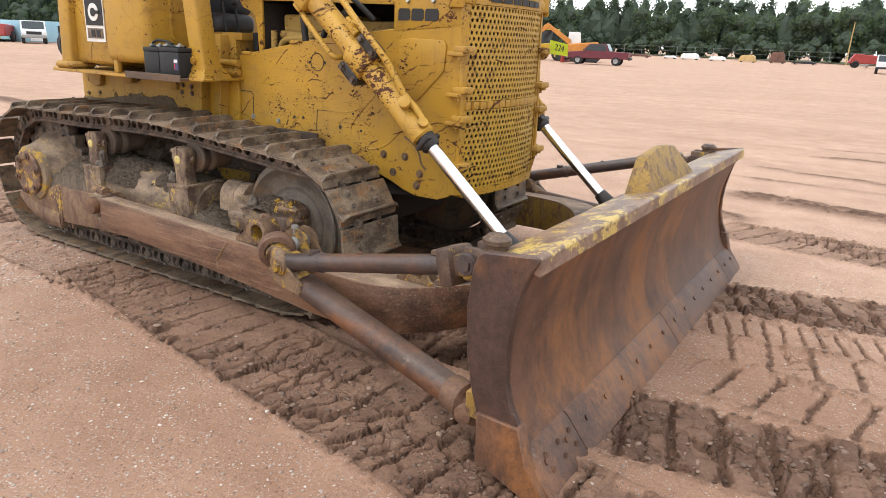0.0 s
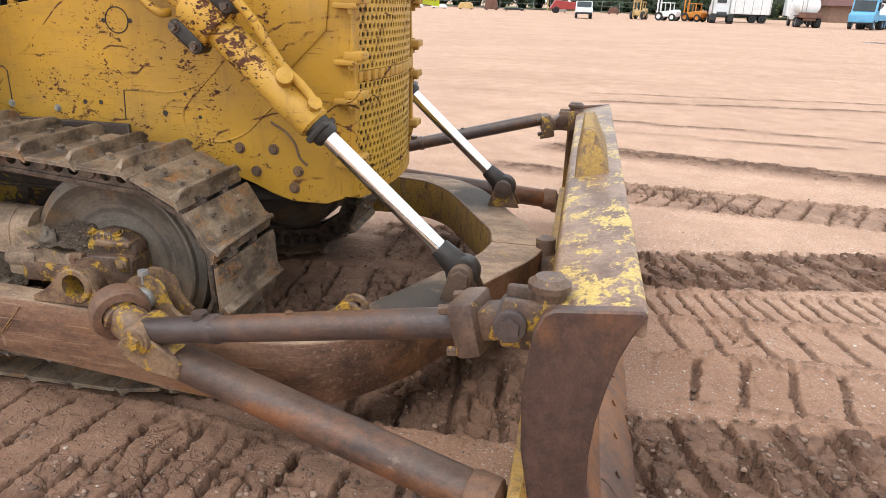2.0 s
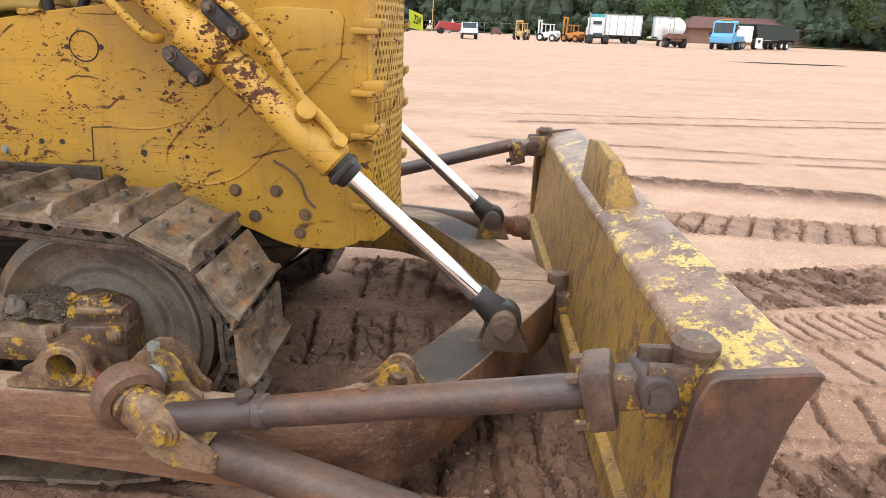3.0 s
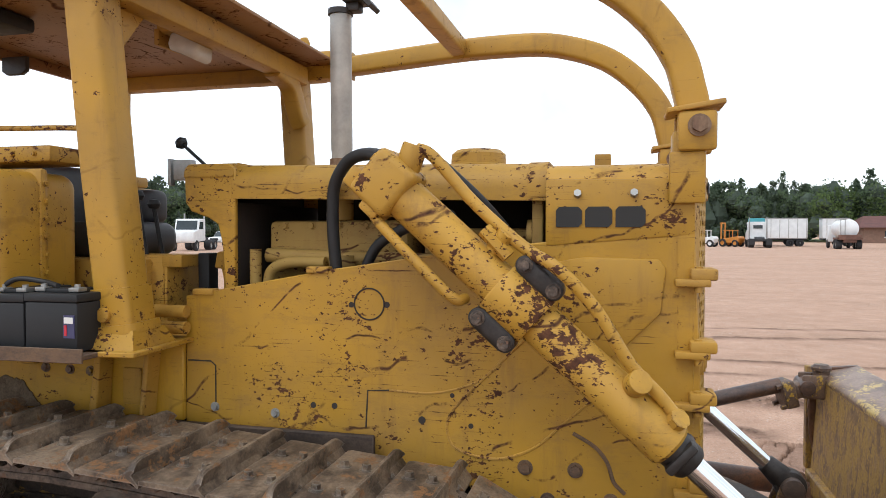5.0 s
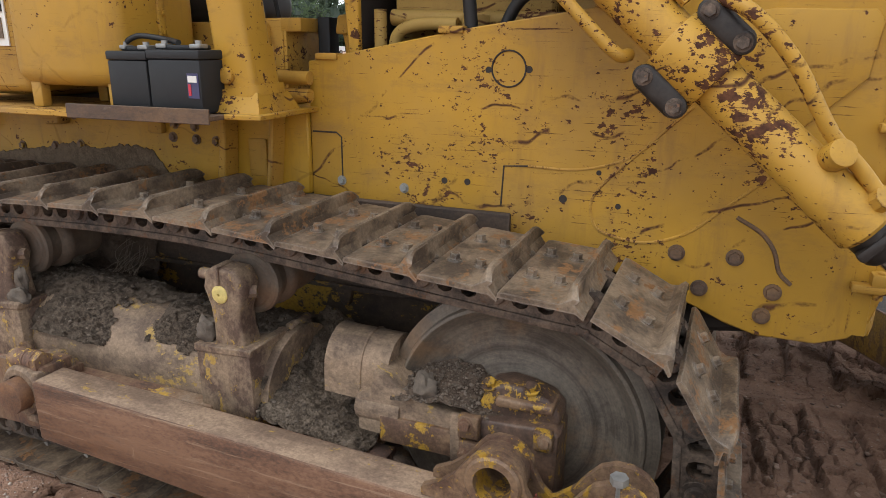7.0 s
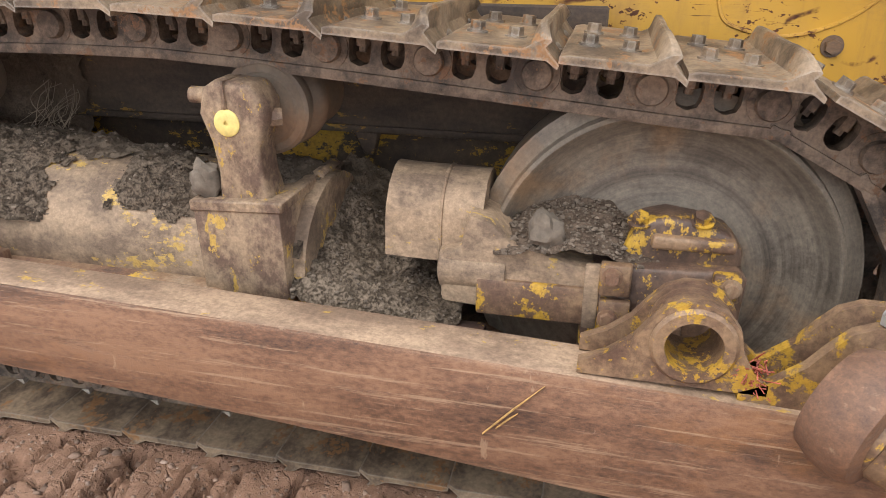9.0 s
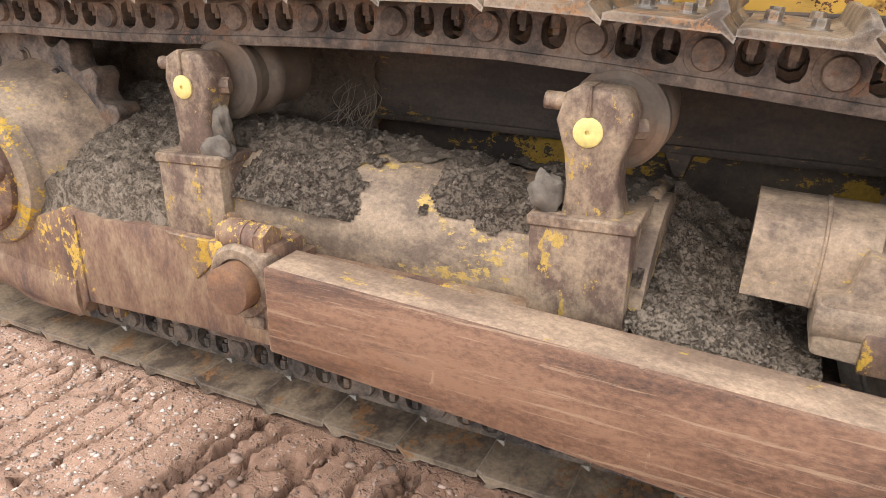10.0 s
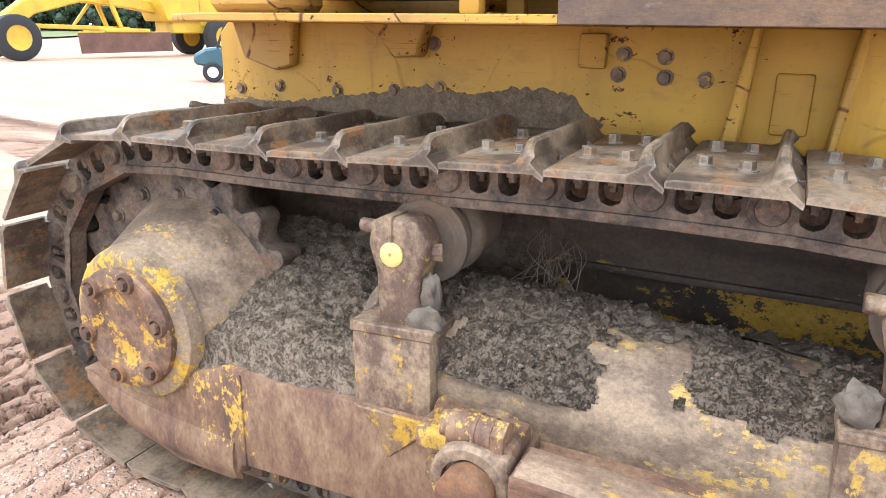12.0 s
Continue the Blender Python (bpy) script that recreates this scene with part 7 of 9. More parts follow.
# -- roll-over canopy and brush guard arches --
canopy = part("canopy_roof", joined(box(0.27, 1.80, -0.86, 0.88, 2.668, 2.684, 0.004), box(0.27, 0.295, -0.86, 0.88, 2.61, 2.67, 0.004), box(0.295, 1.80, 0.866, 0.885, 2.652, 2.676, 0.003), slab([(1.10, 2.64), (1.14, 2.64), (1.13, 2.66), (1.10, 2.66)], 0.86, 0.90, 0.002)), M_ROOF, dozer, "yellow steel roll-over canopy roof")
for s in (-1, 1):
    sec = rounded(0.135, 0.135, 0.02)
    part("canopy_post", swept([(1.652, s * 0.742, 1.40), (1.598, s * 0.755, 1.95), (1.548, s * 0.775, 2.62)], sec, up=(0, 1, 0)), M_GUARD, canopy, "yellow box-section canopy post")
    part("canopy_post", swept([(0.28, s * 0.86, 1.40), (0.32, s * 0.84, 2.64)], sec, up=(0, 1, 0)), M_GUARD, canopy)
    part("post_sleeve", joined(swept([(1.652, s * 0.741, 1.40), (1.637, s * 0.745, 1.555)], rounded(0.150, 0.150, 0.02), up=(0, 1, 0)), swept([(1.655, s * 0.741, 1.398), (1.651, s * 0.742, 1.430)], rounded(0.176, 0.176, 0.03), up=(0, 1, 0)),
                               rod((1.628, s * 0.81, 1.465), (1.628, s * 0.833, 1.465), 0.026, n=14, bevel=0.004)), M_GUARD, canopy)
    part("post_foot", joined(plan([(0.17, s * 0.75), (0.39, s * 0.75), (0.39, s * 0.96), (0.17, s * 0.96)], 1.346, 1.40, 0.02)), M_DIRTY, canopy)
    part("roof_beam", box(0.27, 1.70, *sorted((s * 0.79, s * 0.888)), 2.590, 2.735, 0.012), M_GUARD, canopy)
    part("arch_joint", joined(box(1.64, 1.80, *sorted((s * 0.785, s * 0.893)), 2.595, 2.75, 0.012), box(1.815, 1.835, *sorted((s * 0.775, s * 0.90)), 2.595, 2.755, 0.004), box(1.845, 1.862, *sorted((s * 0.775, s * 0.90)), 2.60, 2.75, 0.004)), M_GUARD, canopy)
    part("joint_bolt", rod((1.76, s * 0.88, 2.70), (1.76, s * 0.925, 2.70), 0.026, n=6), M_DIRTY, canopy)
    cheek = sorted((s * 0.893, s * 0.915))
    part("joint_cheek", slab([(1.60, 2.745), (1.60, 2.66), (1.635, 2.61), (1.70, 2.655), (1.70, 2.765), (1.66, 2.775)], *cheek, 0.004), M_GUARD, canopy)
    part("joint_cheek", slab([(1.715, 2.64), (1.80, 2.65), (1.805, 2.76), (1.79, 2.785), (1.72, 2.775)], *cheek, 0.004), M_GUARD, canopy)
    part("beam_eye", rod((1.565, s * 0.886, 2.685), (1.565, s * 0.891, 2.685), 0.028, n=20), M_DARK, canopy)
    for x, z in ((1.675, 2.745), (1.675, 2.675)):
        part("joint_bolt", rod((x, s * 0.91, z), (x, s * 0.918, z), 0.010, n=6), M_DARK, canopy)
    part("lifting_eye", slab([(1.45, 2.735), (1.52, 2.735), (1.51, 2.79), (1.495, 2.83), (1.475, 2.83), (1.46, 2.79)], *sorted((s * 0.83, s * 0.85)), 0.004), M_GUARD, canopy)
    part("lifting_eye", slab([(1.53, 2.74), (1.60, 2.74), (1.61, 2.81), (1.595, 2.845), (1.56, 2.845), (1.53, 2.81)], *sorted((s * 0.83, s * 0.85)), 0.004), M_GUARD, canopy)
    arch = [(1.86, s * 0.838, 2.665), (2.30, s * 0.715, 2.665), (2.62, s * 0.612, 2.657), (2.92, s * 0.545, 2.640), (3.095, s * 0.52, 2.612 - 0.008 * (s > 0)), (3.262, s * 0.503, 2.545 - 0.01 * (s > 0)), (3.40, s * 0.497, 2.43 - 0.01 * (s > 0)), (3.487, s * 0.495, 2.30), (3.52, s * 0.495, 2.19), (3.533, s * 0.495, 2.13)]
    ar = part("brush_guard_arch", swept(smooth_line(arch, 6), rounded(0.098, 0.098, 0.018), up=(0, 1, 0)), M_GUARD, dozer, "yellow bent box-tube brush guard arch")
    part("arch_flange", box(3.45, 3.622, s * 0.495 - 0.08, s * 0.495 + 0.08, 2.122, 2.138, 0.004, Matrix.Translation((3.535, 0, 2.13)) @ pose(0, 0, 0, 0, -8, 0) @ Matrix.Translation((-3.535, 0, -2.13))), M_DIRTY, ar)
    for off in (-0.0625, 0.0625):
        part("arch_clevis", box(3.482, 3.598, s * 0.495 + off - 0.0125, s * 0.495 + off + 0.0125, 1.995, 2.118, 0.02), M_GUARD, ar)
    part("arch_pin", joined(rod((3.545, s * 0.495 - 0.085, 2.07), (3.545, s * 0.495 + 0.085, 2.07), 0.034, n=20), rod((3.545, s * 0.495 - 0.105, 2.07), (3.545, s * 0.495 + 0.105, 2.07), 0.024, n=6)), M_FRAME, ar)
    part("arch_stand", box(3.47, 3.57, s * 0.495 - 0.046, s * 0.495 + 0.046, 1.86, 2.06, 0.01), M_YELLOW, dozer)
    part("stand_plate", box(3.46, 3.568, *sorted((s * 0.532, s * 0.552)), 1.835, 1.995, 0.008), M_YELLOW, dozer)
part("front_roof_beam", box(1.56, 1.66, -0.72, 0.72, 2.545, 2.645, 0.014), M_GUARD, canopy)
b = bmesh.new()
gp = [[b.verts.new((x, y, z)) for y, z in ((-0.705, 2.34), (-0.705, 2.60), (-0.52, 2.60), (-0.52, 2.565))] for x in (1.545, 1.575)]
for ring_ in gp:
    b.faces.new(ring_)
for k in range(4):
    b.faces.new((gp[0][k], gp[0][(k + 1) % 4], gp[1][(k + 1) % 4], gp[1][k]))
part("corner_gusset", b, M_GUARD, canopy)
for s, zg, yg in ((1, 2.33, 0.40),):
    part("corner_gusset", swept(smooth_line([(1.625, s * 0.70, zg), (1.615, s * 0.67, zg + 0.05), (1.61, s * 0.58, 2.53), (1.61, s * yg, 2.575)], 5), rounded(0.095, 0.09, 0.018), up=(1, 0, 0)), M_GUARD, canopy)
part("cross_bar", swept([(2.53, -0.60, 2.665), (2.53, 0.60, 2.665)], rounded(0.08, 0.08, 0.014), up=(0, 0, 1)), M_GUARD, dozer, "yellow cross tube between the arches")
lampp = part("canopy_lamp", joined(box(1.37, 1.555, -0.19, -0.02, 2.605, 2.667, 0.016), box(1.365, 1.39, -0.195, -0.02, 2.55, 2.62, 0.006)), M_DIRTY, canopy, "square work lamp under the roof")
part("lamp_glass", slab([(1.425, 2.612), (1.54, 2.612), (1.565, 2.560), (1.560, 2.490), (1.535, 2.486), (1.47, 2.518), (1.42, 2.535), (1.41, 2.56)], -0.175, -0.045, 0.024, 3), M_GLASS, lampp)
part("roof_speaker", box(0.62, 0.86, -0.52, -0.30, 2.60, 2.667, 0.02), M_BLACK, canopy)
part("roof_lug", slab([(0.30, 2.62), (0.30, 2.55), (0.33, 2.53), (0.42, 2.53), (0.45, 2.55), (0.45, 2.62)], 0.05, 0.075, 0.004), M_GREASE, canopy)


# -- batteries and sale tag --
def battery(x0, x1, y0, y1, z0, z1, label):
    b = thing("battery", ((x0 + x1) / 2, (y0 + y1) / 2, z0), label, "battery", "batteries in the tray")
    part("case", box(x0, x1, y0, y1, z0, z1 - 0.035, 0.006), M_BLACK, b)
    part("lid", joined(box(x0 - 0.003, x1 + 0.003, y0 - 0.003, y1 + 0.003, z1 - 0.034, z1 - 0.006, 0.005), box(x0 + 0.02, x1 - 0.02, y0 + 0.03, y1 - 0.09, z1 - 0.006, z1 + 0.008, 0.004)), M_BLACK, b)
    for x in (x0 + 0.035, x1 - 0.035):
        part("terminal", joined(rod((x, y0 + 0.045, z1 - 0.01), (x, y0 + 0.045, z1 + 0.022), 0.010, n=10), box(x - 0.02, x + 0.02, y0 + 0.025, y0 + 0.065, z1 - 0.002, z1 + 0.012, 0.003)), M_ZINC, b)
    return b


battery(1.24, 1.402, -0.925, -0.60, 1.353, 1.545, "black plastic battery beside the yellow tank")
bb = battery(1.408, 1.612, -0.925, -0.75, 1.353, 1.55, "larger black battery with a coloured sticker")
part("sticker", box(1.562, 1.605, -0.9275, -0.9255, 1.40, 1.475, 0.0), plain("sticker_navy", (0.05, 0.05, 0.12), 0.4), bb, "navy sticker")
part("marking_bar", box(1.566, 1.60, -0.9295, -0.9278, 1.448, 1.468, 0.0), M_WHITE, bb)
part("marking_bar", box(1.566, 1.576, -0.9295, -0.9278, 1.408, 1.442, 0.0), plain("sticker_red", (0.5, 0.03, 0.05), 0.4), bb)
part("battery_cable", pipe([(1.27, -0.88, 1.56), (1.32, -0.86, 1.585), (1.42, -0.85, 1.575), (1.50, -0.88, 1.565)], 0.009), M_RUBBER, bb)
tag = thing("lot_tag", (3.62, 0.57, 1.64), "bright lime paper tag with a handwritten number", "tag")
t = bmesh.new()
vv = [t.verts.new(p) for p in ((3.60, 0.53, 1.69), (3.66, 0.70, 1.665), (3.665, 0.70, 1.585), (3.605, 0.53, 1.60))]
t.faces.new(vv)
bmesh.ops.solidify(t, geom=t.faces[:], thickness=0.002)
part("paper", t, M_TAG, tag)
txt = bpy.data.curves.new("number", "FONT")
txt.body, txt.size, txt.align_x, txt.align_y, txt.extrude = "224", 0.062, "CENTER", "CENTER", 0.0008
number = new("number", txt)
number.parent = tag
txt.materials.append(M_INK)
nx = Vector((0.062, 0.17, -0.025)).normalized()
nz = Vector((0.17, -0.062, 0.0)).normalized()
ny = nz.cross(nx)
number.matrix_basis = Matrix.Translation(Vector((3.6345, 0.613, 1.637)) - Vector((3.62, 0.57, 1.64)) + nz * 0.004) @ Matrix((nx, ny, nz)).transposed().to_4x4()


# -- caked mud on the undercarriage --
def heap(x0, x1, y0, y1, height, nx, ny, seed, amp=0.035):
    """A lumpy heap over a patch of plan, with its own thickness."""
    bm = bmesh.new()
    rows = []
    for i in range(nx + 1):
        row = []
        for j in range(ny + 1):
            u, v = i / nx, j / ny
            x, y = x0 + (x1 - x0) * u, y0 + (y1 - y0) * v
            z = height(u, v)
            q = Vector((x, y, 0.0))
            d = 0.9 * noise.fractal(q * 8 + Vector((seed, 0, 0)), 1.0, 2.0, 4) + 0.30 * noise.fractal(q * 30 + Vector((0, seed, 0)), 0.7, 2.0, 4)
            row.append(bm.verts.new((x + 0.012 * noise.noise(q * 21), y + 0.012 * noise.noise(q * 19 + Vector((5, 5, 5))), z + amp * d)))
        rows.append(row)
    for a, b in zip(rows, rows[1:]):
        for j in range(ny):
            bm.faces.new((a[j], a[j + 1], b[j + 1], b[j]))
    return bm


def skin(x0, x1, a0, a1, seed, level, nx=110, na=44):
    """Mud that clings in patches to the rounded track frame."""
    sec = tube_section()
    bm = bmesh.new()
    rows, mask = [], []
    for i in range(nx + 1):
        x = x0 + (x1 - x0) * i / nx
        row, mk = [], []
        for j in range(na + 1):
            a = radians(a0 + (a1 - a0) * j / na)
            q = Vector((x * 1.0, math.cos(a) * 0.2, math.sin(a) * 0.2))
            m = noise.fractal(q * 5.5 + Vector((seed, seed, 0)), 0.9, 2.0, 5) + level(x, math.degrees(a))
            t = max(0.0, min(1.0, m * 2.2))
            r = 0.188 + 0.002 + 0.018 * t + 0.013 * t * noise.fractal(q * 48, 0.8, 2.0, 4)
            row.append(bm.verts.new((x, -0.895 - r * 1.03 * math.cos(a), 0.542 - 0.034 * (x - 0.66) + r * math.sin(a))))
            mk.append(m)
        rows.append(row)
        mask.append(mk)
    for i in range(nx):
        for j in range(na):
            if max(mask[i][j], mask[i + 1][j], mask[i][j + 1], mask[i + 1][j + 1]) > 0.0:
                bm.faces.new((rows[i][j], rows[i][j + 1], rows[i + 1][j + 1], rows[i + 1][j]))
    loose = [v for v in bm.verts if not v.link_faces]
    bmesh.ops.delete(bm, geom=loose, context="VERTS")
    return bm


def rear_heap(u, v):
    return (0.475 if v > 0.04 else 0.42) + 0.215 * (v ** 0.6) + 0.035 * math.sin(3.1 * u) + 0.05 * (1 - u) * v


def front_heap(u, v):
    return 0.47 + 0.16 * (1 - u) * v ** 0.6 - 0.06 * u + 0.05 * v


def block_heap(u, v):
    return 0.60 + 0.07 * math.sin(math.pi * u) * (0.4 + 0.6 * v) + 0.03 * v


def mud_level(x, a):
    return float(np.interp(x, [0.6, 0.95, 1.22, 1.34, 1.50, 1.75, 1.9], [0.6, 0.6, 0.30, -0.12, -0.05, -0.10, 0.2])) + float(np.interp(a, [0, 30, 60, 95, 140], [-0.35, -0.12, 0.02, 0.32, 0.4]))


CAKES = {}
for flip in (False, True):
    for nm, bm, mat, lab in (
            ("caked_mud", heap(0.12, 0.705, -1.128, -0.66, rear_heap, 110, 90, 1.0), M_MUD, "thick grey dried mud caked on the track frame"),
            ("caked_mud", heap(1.86, 2.24, -1.12, -0.66, front_heap, 60, 66, 4.0), M_MUD, ""),
            ("caked_mud", heap(2.32, 2.64, -1.085, -0.94, block_heap, 50, 24, 6.0, 0.02), M_DARKMUD, ""),
            ("caked_mud", skin(0.70, 1.90, 15, 150, 2.0, mud_level, 170, 70), M_TUBEMUD, "")):
        cake = part(nm, mirror_y(bm) if flip else bm, mat, dozer, lab, 55)
        CAKES.setdefault(flip, []).append(cake)
for flip in (False, True):
    g = heap(0.15, 0.98, -0.66, -0.5, lambda u, v: 0.66 + 0.02 * v, 90, 10, 9.0, 0.03)
    part("packed_mud", mirror_y(g) if flip else g, M_DARKMUD, dozer)
    w = heap(-0.30, 1.02, 0.0, 1.0, lambda u, v: 0.0, 90, 40, 12.0, 0.03)
    for vv_ in w.verts:
        vv_.co = Vector((vv_.co.x, -0.585 + vv_.co.z, 0.52 + 0.55 * vv_.co.y))
    part("packed_mud", mirror_y(w) if flip else w, M_DARKMUD, dozer)


def crumbs(count, seed, spots):
    """Loose crumbs of dried mud that lie on the caked heaps."""
    rng = random.Random(seed)
    ico = bmesh.new()
    bmesh.ops.create_icosphere(ico, subdivisions=1, radius=1)
    base, tri = [v.co.copy() for v in ico.verts], [[v.index for v in f.verts] for f in ico.faces]
    ico.free()
    co, fc = [], []
    for k in range(count):
        p = rng.choice(spots)(rng)
        r = 0.0017 * (1 / (0.14 + rng.random())) ** 0.75
        t = Vector((rng.uniform(0.7, 1.3), rng.uniform(0.7, 1.3), rng.uniform(0.5, 0.9))) * r
        n0 = len(co)
        for b_ in base:
            q = b_ * rng.uniform(0.7, 1.3)
            co.append((p[0] + q.x * t.x, p[1] + q.y * t.y, p[2] + q.z * t.z))
        fc += [[n0 + i for i in f] for f in tri]
    me = bpy.data.meshes.new("loose_mud")
    me.from_pydata(co, [], fc)
    me.materials.append(M_CRUMB)
    return me


def on_heap(ob):
    """A place on a heap's upper side."""
    pts = [ob.matrix_basis @ v.co + Vector((0, 0, 0.002)) for v in ob.data.vertices]
    off = WHERE[ob.name] - ob.matrix_basis.translation
    return lambda rng: pts[rng.randrange(len(pts))] + off + Vector((rng.uniform(-0.004, 0.004), rng.uniform(-0.004, 0.004), 0))


M_CRUMB = island_material("mud_crumbs", [(0.0, (0.085, 0.064, 0.048)), (0.6, (0.130, 0.100, 0.076)), (1.0, (0.180, 0.140, 0.108))], 0.95)


def gob(c, r, seed):
    bm = bmesh.new()
    bmesh.ops.create_icosphere(bm, subdivisions=3, radius=1)
    for v in bm.verts:
        k = 1 + 0.35 * noise.fractal(v.co * 1.6 + Vector((seed, seed, seed)), 0.9, 2.0, 4)
        v.co = Vector((c[0] + v.co.x * r[0] * k, c[1] + v.co.y * r[1] * k, c[2] + v.co.z * r[2] * k))
    return bm


loose_mud = new("loose_mud", crumbs(4200, 8, [on_heap(c) for c in CAKES[False]]))
loose_mud.parent = dozer
loose_mud.matrix_basis = Matrix.Translation(-WHERE[dozer.name])
tagged(loose_mud, kind="stuff")
M_GREYGREASE = plain("dusty_grease", (0.115, 0.092, 0.072), 0.9, 0, 0.45, 35, 0.9)
for flip in (False, True):
    for c, r, sd in (((0.865, -1.09, 0.70), (0.045, 0.03, 0.035), 1), ((0.87, -1.075, 0.755), (0.025, 0.02, 0.05), 2), ((1.70, -1.09, 0.715), (0.035, 0.03, 0.045), 3), ((2.42, -1.06, 0.655), (0.035, 0.03, 0.04), 4)):
        g = gob(c, r, sd)
        part("grease_gob", mirror_y(g) if flip else g, M_GREYGREASE, dozer)
roots = bmesh.new()
rr = random.Random(4)
for k in range(26):
    x, z = rr.uniform(0.97, 1.09), rr.uniform(0.74, 0.83)
    merge(roots, pipe([(x, -0.70, z), (x + rr.uniform(-0.03, 0.05), -0.76, z - rr.uniform(0.02, 0.06)), (x + rr.uniform(-0.04, 0.10), -0.82, z - rr.uniform(0.05, 0.12))], rr.uniform(0.0006, 0.0012), 3, 4))
tagged(part("dry_root_tuft", roots, plain("dry_root", (0.17, 0.13, 0.095), 0.9), dozer), kind="stuff")


# ---- the distance: woods, fence, parked vehicles, buildings ----
def leaf_material(name, dark, light):
    """Thin leaves that let part of the light through."""
    m, n, l, p = nodes_of(name)
    g = n.new("ShaderNodeNewGeometry")
    v = place_of(n)
    a = ramp(n, l, g.outputs["Random Per Island"], [(0.0, dark), (1.0, light)])
    b = ramp(n, l, noise_node(n, l, v, 0.12, 4), [(0.35, (0.85, 0.87, 0.88)), (0.65, (1.25, 1.25, 1.15))])
    c = mixed(n, l, 0.8, a, b, "MULTIPLY")
    l.new(c, p.inputs["Base Color"])
    p.inputs["Roughness"].default_value = 0.9
    p.inputs["Specular IOR Level"].default_value = 0.15
    t, mx = n.new("ShaderNodeBsdfTranslucent"), n.new("ShaderNodeMixShader")
    l.new(c, t.inputs["Color"])
    mx.inputs["Fac"].default_value = 0.6
    l.new(p.outputs["BSDF"], mx.inputs[1])
    l.new(t.outputs["BSDF"], mx.inputs[2])
    l.new(mx.outputs["Shader"], n["Material Output"].inputs["Surface"])
    return m


# pine and oak tones are greyed and lightened: distance haze put into the colour
M_PINE = leaf_material("pine_needles", (0.100, 0.130, 0.088), (0.116, 0.150, 0.100))
M_LEAF = leaf_material("oak_leaves", (0.112, 0.152, 0.084), (0.130, 0.172, 0.092))
M_LIME = leaf_material("maple_leaves", (0.09, 0.125, 0.05), (0.15, 0.205, 0.08))
# darker copy of the leaf green: the crowns' inner shade put into the colour
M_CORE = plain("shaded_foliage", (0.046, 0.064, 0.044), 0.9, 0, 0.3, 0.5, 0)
M_BARK = plain("bark", (0.10, 0.075, 0.06), 0.9, 0, 0.3, 6, 0.5)
rnd = random.Random(7)


